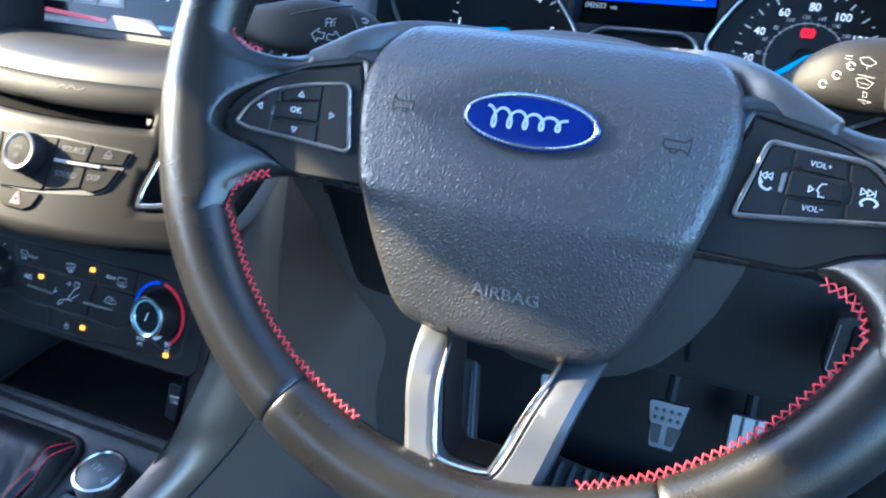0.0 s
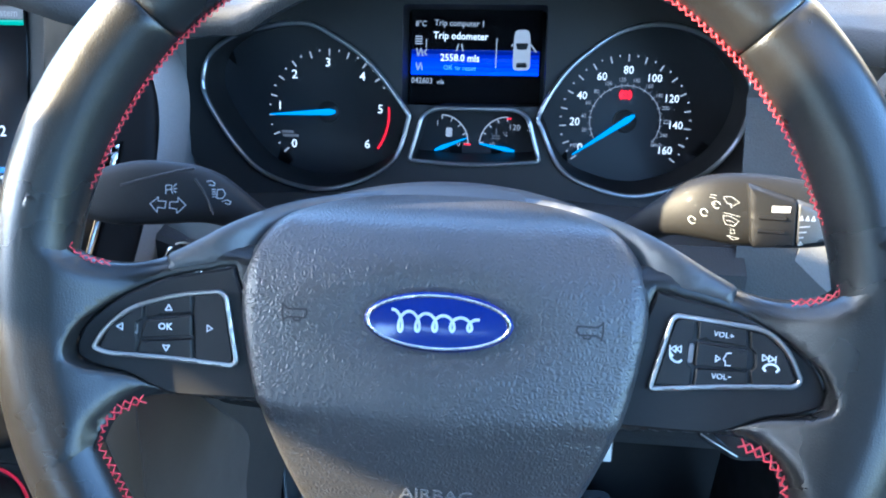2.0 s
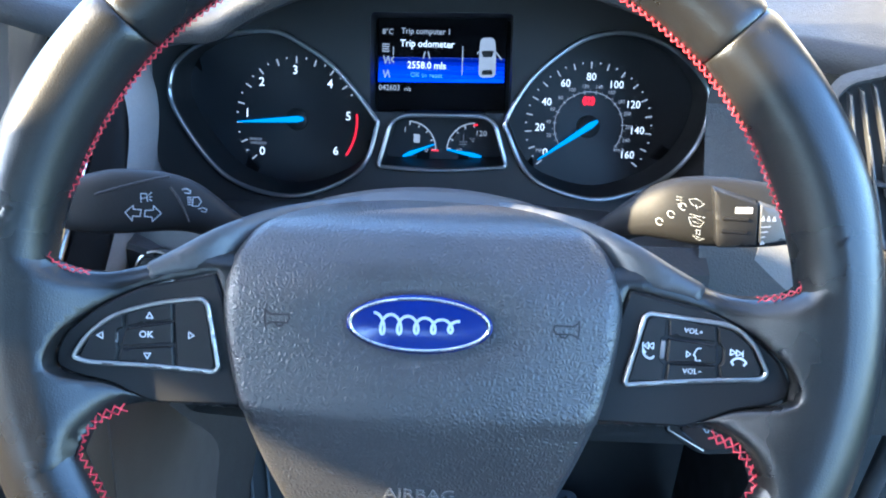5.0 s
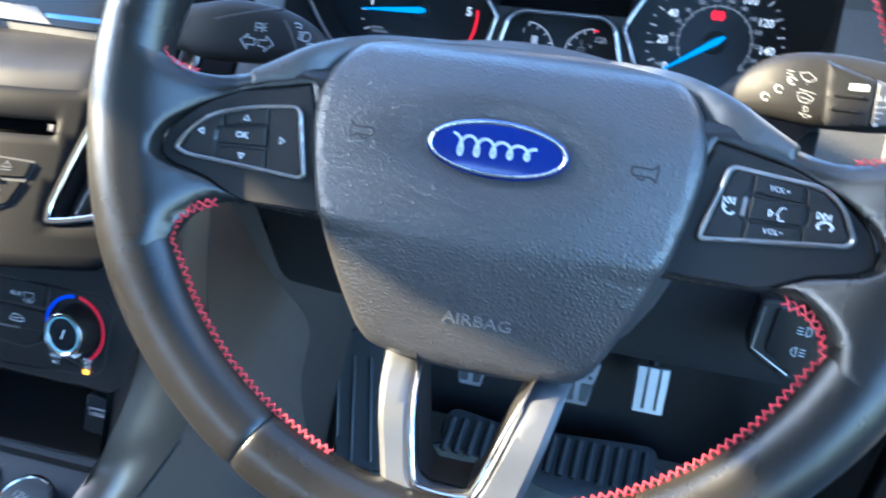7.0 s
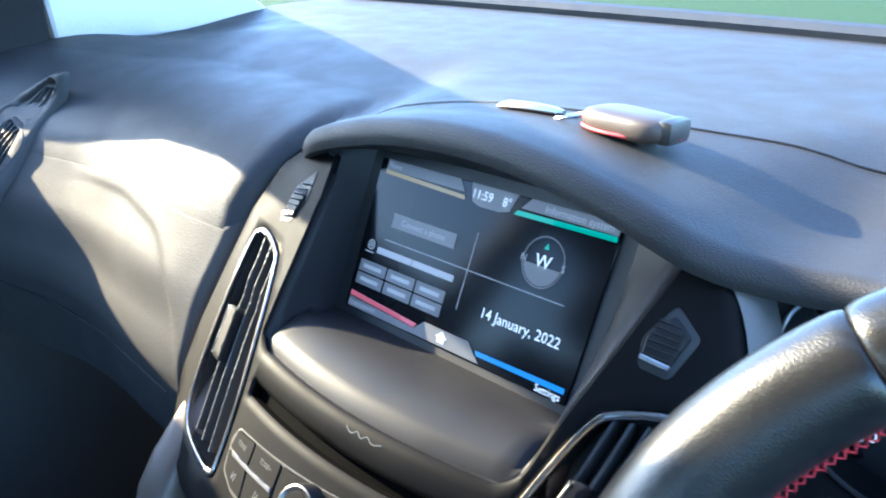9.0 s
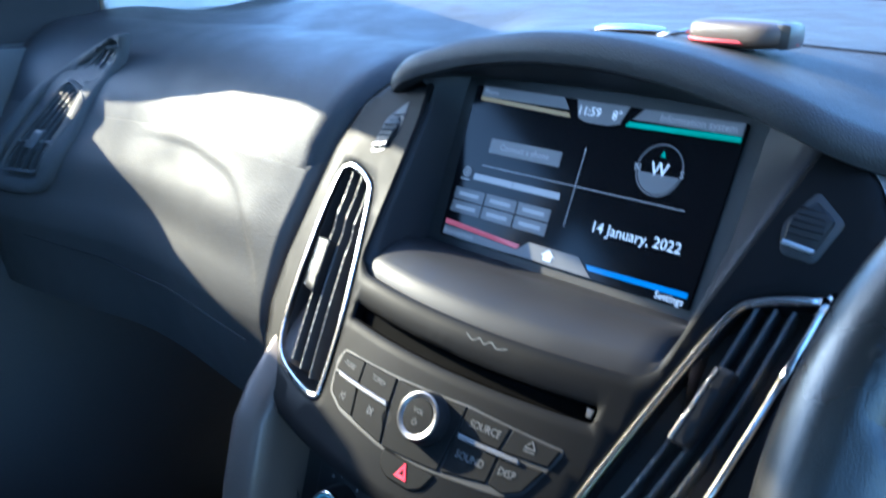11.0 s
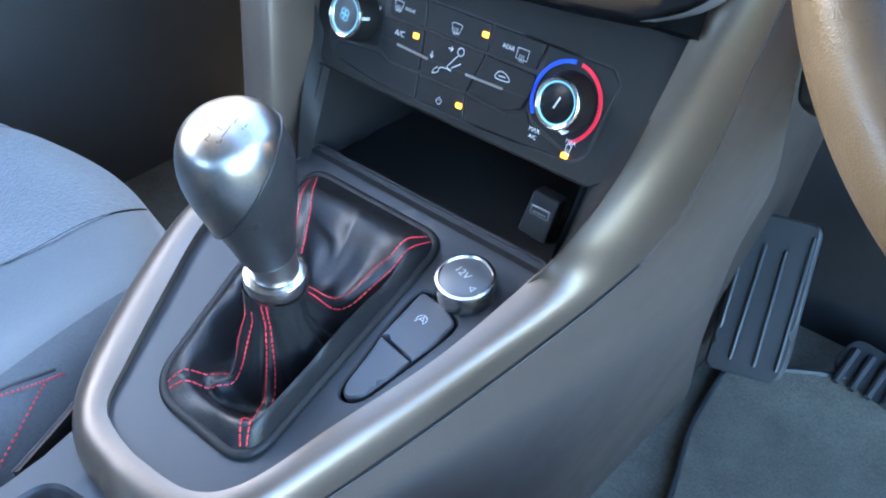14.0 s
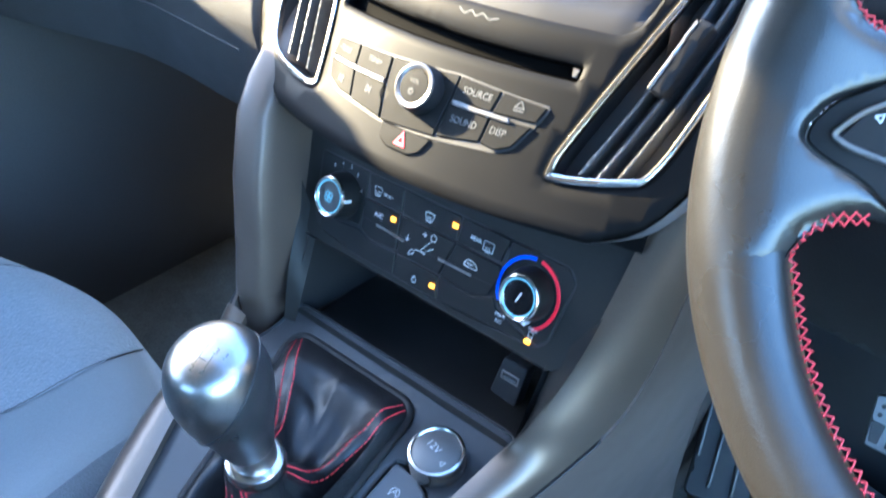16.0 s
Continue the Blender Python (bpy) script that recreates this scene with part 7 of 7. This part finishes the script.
    part("piping", tube(pipe, 0.0028, 6), BLACK, ob, "black piping")
    bm = bmesh.new()
    for p, q in list(zip(pipe, pipe[1:]))[::2]:
        d = Vector((inner * 0.004, 0, -0.010))
        tube([p + d, q + d], 0.0009, 5, bm=bm)
    part("red_seam", bm, RED, ob, "red stitching")
    back = []
    for i in range(23):
        t = i / 22
        c = Vector((cx, -0.56 - 0.26 * t, 0.24 + 0.64 * t))
        w = 0.24 - 0.05 * t ** 3
        back.append([c + Vector((w * s, -0.05 * (1 - 0.5 * s * s) + 0.045 * math.exp(-((abs(s) - 0.86) / 0.16) ** 2), 0)) for s in [-1 + 2 * j / 20 for j in range(21)]] + [c + Vector((w * 0.95, -0.14, 0)), c + Vector((-w * 0.95, -0.14, 0))])
    part("backrest", loft(back, cap_a=True, cap_b=True), CLOTH, ob, "grey cloth backrest", 60)
    hb = bmesh.new()
    bmesh.ops.create_uvsphere(hb, u_segments=24, v_segments=14, radius=1)
    for q in hb.verts:
        x, y, z = q.co
        q.co = (cx + 0.135 * math.copysign(abs(x) ** 0.6, x), -0.87 + 0.05 * y, 1.00 + 0.085 * math.copysign(abs(z) ** 0.6, z))
    part("headrest", hb, CLOTH, ob)
    for s in (-0.06, 0.06):
        part("post", tube([(cx + s, -0.85, 0.86), (cx + s, -0.87, 0.98)], 0.006, 8), BRUSHED, ob)
    part("base", box((cx - 0.22, -0.52, 0.0), (cx + 0.22, -0.08, 0.19), 0.02), HARD, ob)


seat(-0.372, "passenger_seat", "grey cloth passenger seat with red stitching")
seat(0.372, "driver_seat", "grey cloth driver seat with red stitching")


# ---- doors, pillars, roof, glass ----
def door(s, name):
    ob = thing(name, (s * 0.74, -0.1, 0.2), "dark car door with a black sill and window opening", "car door", "front doors")
    loops = []
    for i in range(41):
        y = -0.78 + 1.22 * i / 40
        # unseen rear rise of the passenger sill is added to shade the centre stack
        sill = 0.742 + 0.135 * ease((0.05 - y) / 0.17) if s < 0 else 0.776 - 0.02 * (y - 0.1)
        loops.append([Vector((s * 0.80, y, sill - 0.015)), Vector((s * 0.755, y, sill + 0.004)), Vector((s * 0.725, y, sill)), Vector((s * 0.712, y, sill - 0.03)), Vector((s * 0.715, y, 0.68)), Vector((s * 0.69, y, 0.62)), Vector((s * 0.685, y, 0.56)), Vector((s * 0.72, y, 0.50)), Vector((s * 0.725, y, 0.30)), Vector((s * 0.70, y, 0.15)), Vector((s * 0.74, y, -0.05))])
    part("panel", loft(loops, close=False), DOORSKIN, ob, "dark grained door panel", 50)
    part("weather_strip", tube([(s * 0.745, y, (0.742 + 0.135 * ease((0.05 - y) / 0.17) if s < 0 else 0.776 - 0.02 * (y - 0.1)) + 0.004) for y in [-0.78 + 1.22 * i / 40 for i in range(41)]], 0.006, 8), RUBBER, ob, "black rubber weather strip")
    part("pull", tube([(s * 0.69, -0.35, 0.60), (s * 0.66, -0.28, 0.61), (s * 0.66, -0.05, 0.61), (s * 0.69, 0.0, 0.60)], 0.012, 10), BRUSHED, ob, "satin door pull")


for s, nm in ((-1, "passenger_door"), (1, "driver_door")):
    door(s, nm)
    if s > 0:
        # the driver's door stands wide open
        swung = bpy.data.objects["driver_door"]
        hinge = Vector((0.76, 0.42, 0.2))
        swung.matrix_world = Matrix.Translation(hinge) @ Matrix.Rotation(radians(62), 4, "Z") @ Matrix.Translation(swung.location - hinge)
    IN = lambda u, v, h=0.0: Vector((s * (0.742 - 0.00022 * max(0, v - 780) - h / 1000), u / 1000, v / 1000))
    setting("pillar_front", sheet([(260, 776), (235, 880), (120, 985), (-30, 1075), (-160, 1135), (-130, 1210), (-60, 1185), (60, 1125), (280, 1000), (480, 875), (610, 790)], IN, 6, 4, 40, step=40), HEADLINER, "pale windscreen pillar trim")
    # corner trim reaches further back and up, outlining the sun patch on the dash
    setting("pillar_corner", sheet([(112, 745), (127, 830), (121, 885), (92, 940), (60, 968), (-30, 1040), (-160, 1115), (-160, 1135), (-30, 1078), (122, 988), (236, 882), (258, 745)], IN, 4, 3, 30, step=40), BUTTON, "black mirror corner trim extended as a sun blocker")
    setting("pillar_middle", tube([(s * 0.745, -0.80, 0.0), (s * 0.735, -0.80, 0.80), (s * 0.64, -0.82, 1.22)], [0.07, 0.06, 0.045], 10), HARD, "black middle pillar")
    setting("pillar_rear", tube([(s * 0.745, -1.75, 0.0), (s * 0.72, -1.75, 0.86), (s * 0.60, -1.55, 1.22)], [0.16, 0.14, 0.09], 10), HARD, "black rear pillar")
    setting("rear_door_panel", sheet([(-860, -50), (-1700, -50), (-1700, 850), (-860, 838)], lambda u, v, h=0.0: Vector((s * (0.735 - h / 1000), u / 1000, v / 1000)), 0, 0, 30, step=120), SOFT, "black rear door panel")
    mir = thing("door_mirror", (s * 0.90, 0.20, 0.86), "dark painted door mirror", "door mirror", "door mirrors")
    mb = bmesh.new()
    bmesh.ops.create_uvsphere(mb, u_segments=24, v_segments=14, radius=1)
    for q in mb.verts:
        x, y, z = q.co
        q.co = (s * 0.92 + 0.11 * math.copysign(abs(x) ** 0.6, x), 0.21 + 0.055 * y, 0.87 + 0.07 * math.copysign(abs(z) ** 0.6, z))
    part("shell", mb, PAINT, mir)
    part("glass", sheet(rounded([(-90, -52), (90, -52), (90, 52), (-90, 52)], 25), lambda u, v, h=0.0: Vector((s * 0.92 + u / 1000, 0.152 - h / 1000, 0.87 + v / 1000)), 2, 0.5, 4, step=40), KNOBMETAL, mir, "mirror glass")
    part("foot", box((s * 0.83 - 0.06, 0.18, 0.80), (s * 0.83 + 0.06, 0.25, 0.84), 0.01), PAINT, mir)
# unseen roof edge is lifted behind y = -0.24 to let sun onto the rim
rf = [[Vector((x, y, 1.215 - (0.09 - 0.045 * ease((-0.24 - y) / 0.045)) * (x / 0.64) ** 2 - 0.10 * max(0, (abs(y + 0.8) / 0.8)) ** 2 * 0.6)) for x in [-0.66 + 1.32 * k / 12 for k in range(13)]] for y in [-0.145 - 1.58 * i / 16 for i in range(17)]]
setting("ceiling", loft(rf, close=False), HEADLINER, "pale grey roof lining")
rf2 = [[p + Vector((0, 0, 0.03)) for p in row] for row in rf]
setting("roof_skin", loft(rf2, close=False), PAINT, "dark painted roof")
ws = [[Vector((x * (1 - 0.14 * t), 0.86 - 1.02 * t - 0.10 * (x / 0.74) ** 2 * (1 - t), 0.806 + 0.409 * t)) for x in [-0.74 + 1.48 * k / 16 for k in range(17)]] for t in [i / 12 for i in range(13)]]
# unseen strip added inside the upper windscreen to block sun
hd = [[p + Vector((0, -0.008, -0.014)) for p in [Vector((x * (1 - 0.14 * t), 0.86 - 1.02 * t - 0.10 * (x / 0.74) ** 2 * (1 - t), 0.806 + 0.409 * t)) for x in [-0.72 + 1.44 * k / 16 for k in range(17)]]] for t in (0.765, 0.78, 0.80, 0.83, 0.86)]
setting("sun_block_strip", loft(hd, close=False), HEADLINER, "added pale strip blocking sun inside the windscreen")
wsg = setting("windscreen", loft(ws, close=False), GLASS, "clear windscreen")
wsg.visible_shadow = False
setting("windscreen_edge", tube([Vector((x, 0.845 - 0.10 * (x / 0.74) ** 2, 0.832)) for x in [-0.74 + 1.48 * k / 30 for k in range(31)]], 0.012, 8), RUBBER, "black windscreen lower edge")
rb = bmesh.new()
box((-0.62, -1.62, 0.15), (0.62, -1.35, 0.38), 0.05, rb)
box((-0.62, -1.78, 0.36), (0.62, -1.62, 0.86), 0.05, rb)
bench = thing("rear_bench", (0, -1.55, 0.1), "grey cloth rear bench seat", "car seat")
part("bench", rb, CLOTH, bench)
setting("tailgate", sheet([(-700, 0), (700, 0), (700, 840), (-700, 840)], lambda u, v, h=0.0: Vector((u / 1000, -2.05, v / 1000)), 0, 0, 30, step=200), HARD, "black tailgate trim")
setting("bonnet", loft([[Vector((x, 0.90 + 0.9 * t, 0.77 - 0.10 * t - 0.05 * (x / 0.75) ** 2)) for x in [-0.75 + 1.5 * k / 10 for k in range(11)]] for t in (0, 0.3, 0.6, 0.9, 1.0)], close=False), PAINT, "dark painted bonnet")
for k in (-1, 1):
    setting("front_wing", sheet([(900, 60), (900, 715), (1200, 690), (1500, 655), (1790, 610), (1800, 60)], lambda u, v, h=0.0: Vector((k * (0.755 - h / 1000), u / 1000, v / 1000)), 0, 4, 20, step=120), PAINT, "dark painted front wing")
setting("front_panel", sheet([(-750, 60), (750, 60), (750, 610), (400, 655), (-400, 655), (-750, 610)], lambda u, v, h=0.0: Vector((u / 1000, 1.80 + h / 1000, v / 1000)), 0, 4, 20, step=150), PAINT, "dark painted front panel")

# ---- outside ----
gr = bmesh.new()
bmesh.ops.create_grid(gr, x_segments=120, y_segments=120, size=400)
for q in gr.verts:
    d = math.hypot(q.co.x, q.co.y)
    q.co.z = -0.32 + (2.2 * noise.noise(Vector((q.co.x * 0.02, q.co.y * 0.02, 1.0))) if d > 25 else 0) - (0.0 if d > 25 else 0.0)
setting("ground", gr, GRASS, "green grass field")
setting("road", sheet([(-4200, -40000), (3800, -40000), (3800, 9000), (-4200, 9000)], lambda u, v, h=0.0: Vector((u / 1000, v / 1000, -0.315 + h / 1000)), 10, 0, 40, step=6000), ASPHALT, "grey asphalt parking area")


def hedge(x0, y0, x1, y1, hgt, seed):
    rng = random.Random(seed)
    bm = bmesh.new()
    cols = []
    for i in range(161):
        t = i / 160
        a = Vector((x0 + (x1 - x0) * t, y0 + (y1 - y0) * t, -0.35))
        across = Vector((y1 - y0, x0 - x1, 0)).normalized()
        top = hgt * (0.82 + 0.22 * noise.noise(a * 0.35) + 0.1 * noise.noise(a * 1.7))
        cols.append([a + across * s * (0.9 + 0.25 * noise.noise(a + Vector((0, 0, z)))) + Vector((0, 0, z * top)) for s, z in ((1, 0), (1, 0.35), (0.9, 0.7), (0.5, 0.95), (-0.5, 0.95), (-0.9, 0.7), (-1, 0.35), (-1, 0))])
    loft(cols, close=False, bm=bm)
    n = 9000
    for i in range(n):
        t = rng.random()
        c = Vector((x0 + (x1 - x0) * t + rng.gauss(0, 0.5), y0 + (y1 - y0) * t + rng.gauss(0, 0.5), -0.3 + hgt * rng.random() ** 0.8 * (0.8 + 0.3 * math.sin(t * 40))))
        a = Vector((rng.gauss(0, 1), rng.gauss(0, 1), rng.gauss(0, 1))).normalized() * rng.uniform(0.07, 0.16)
        b = a.orthogonal().normalized() * rng.uniform(0.06, 0.13)
        bm.faces.new([bm.verts.new(c + a), bm.verts.new(c + b), bm.verts.new(c - a), bm.verts.new(c - b)])
    tagged(part("hedge", bm, HEDGE, None, "green hedge at the edge of the grass"), category="hedge", kind="stuff")


hedge(-60, 66, 60, 70, 3.0, 3)
hedge(-32, -22, -33, 30, 2.8, 4)

# ---- door opening on the driver's side ----
setting("kick_panel", loft([[Vector((0.700, 0.27, z)), Vector((0.706, 0.36, z)), Vector((0.712, 0.56, z))] for z in (-0.02, 0.1, 0.25, 0.40, 0.50)], close=False), KNEE, "dark kick panel beside the footwell")
setting("door_jamb", loft([[Vector((0.712, 0.275, z)), Vector((0.722, 0.268, z)), Vector((0.745, 0.262, z)), Vector((0.765, 0.30, z)), Vector((0.77, 0.42, z))] for z in (-0.05, 0.1, 0.3, 0.5, 0.70, 0.76)], close=False), PAINT, "dark painted door opening")
setting("door_seal", tube([(0.716 + 0.004 * math.sin(z * 5), 0.262 - 0.02 * (z - 0.3), z) for z in [-0.05 + 0.82 * i / 24 for i in range(25)]], 0.010, 10), RUBBER, "black rubber door seal")
setting("door_seal", tube([(0.752, 0.236 - 0.03 * (z - 0.3), z) for z in [-0.05 + 0.82 * i / 24 for i in range(25)]], 0.008, 10), RUBBER, "black rubber door seal")
setting("sill_trim", loft([[Vector((0.66, y, -0.02)), Vector((0.675, y, 0.045)), Vector((0.70, y, 0.062)), Vector((0.76, y, 0.06)), Vector((0.78, y, 0.0))] for y in (0.27, 0.0, -0.3, -0.78)], close=False), HARD, "black sill trim")
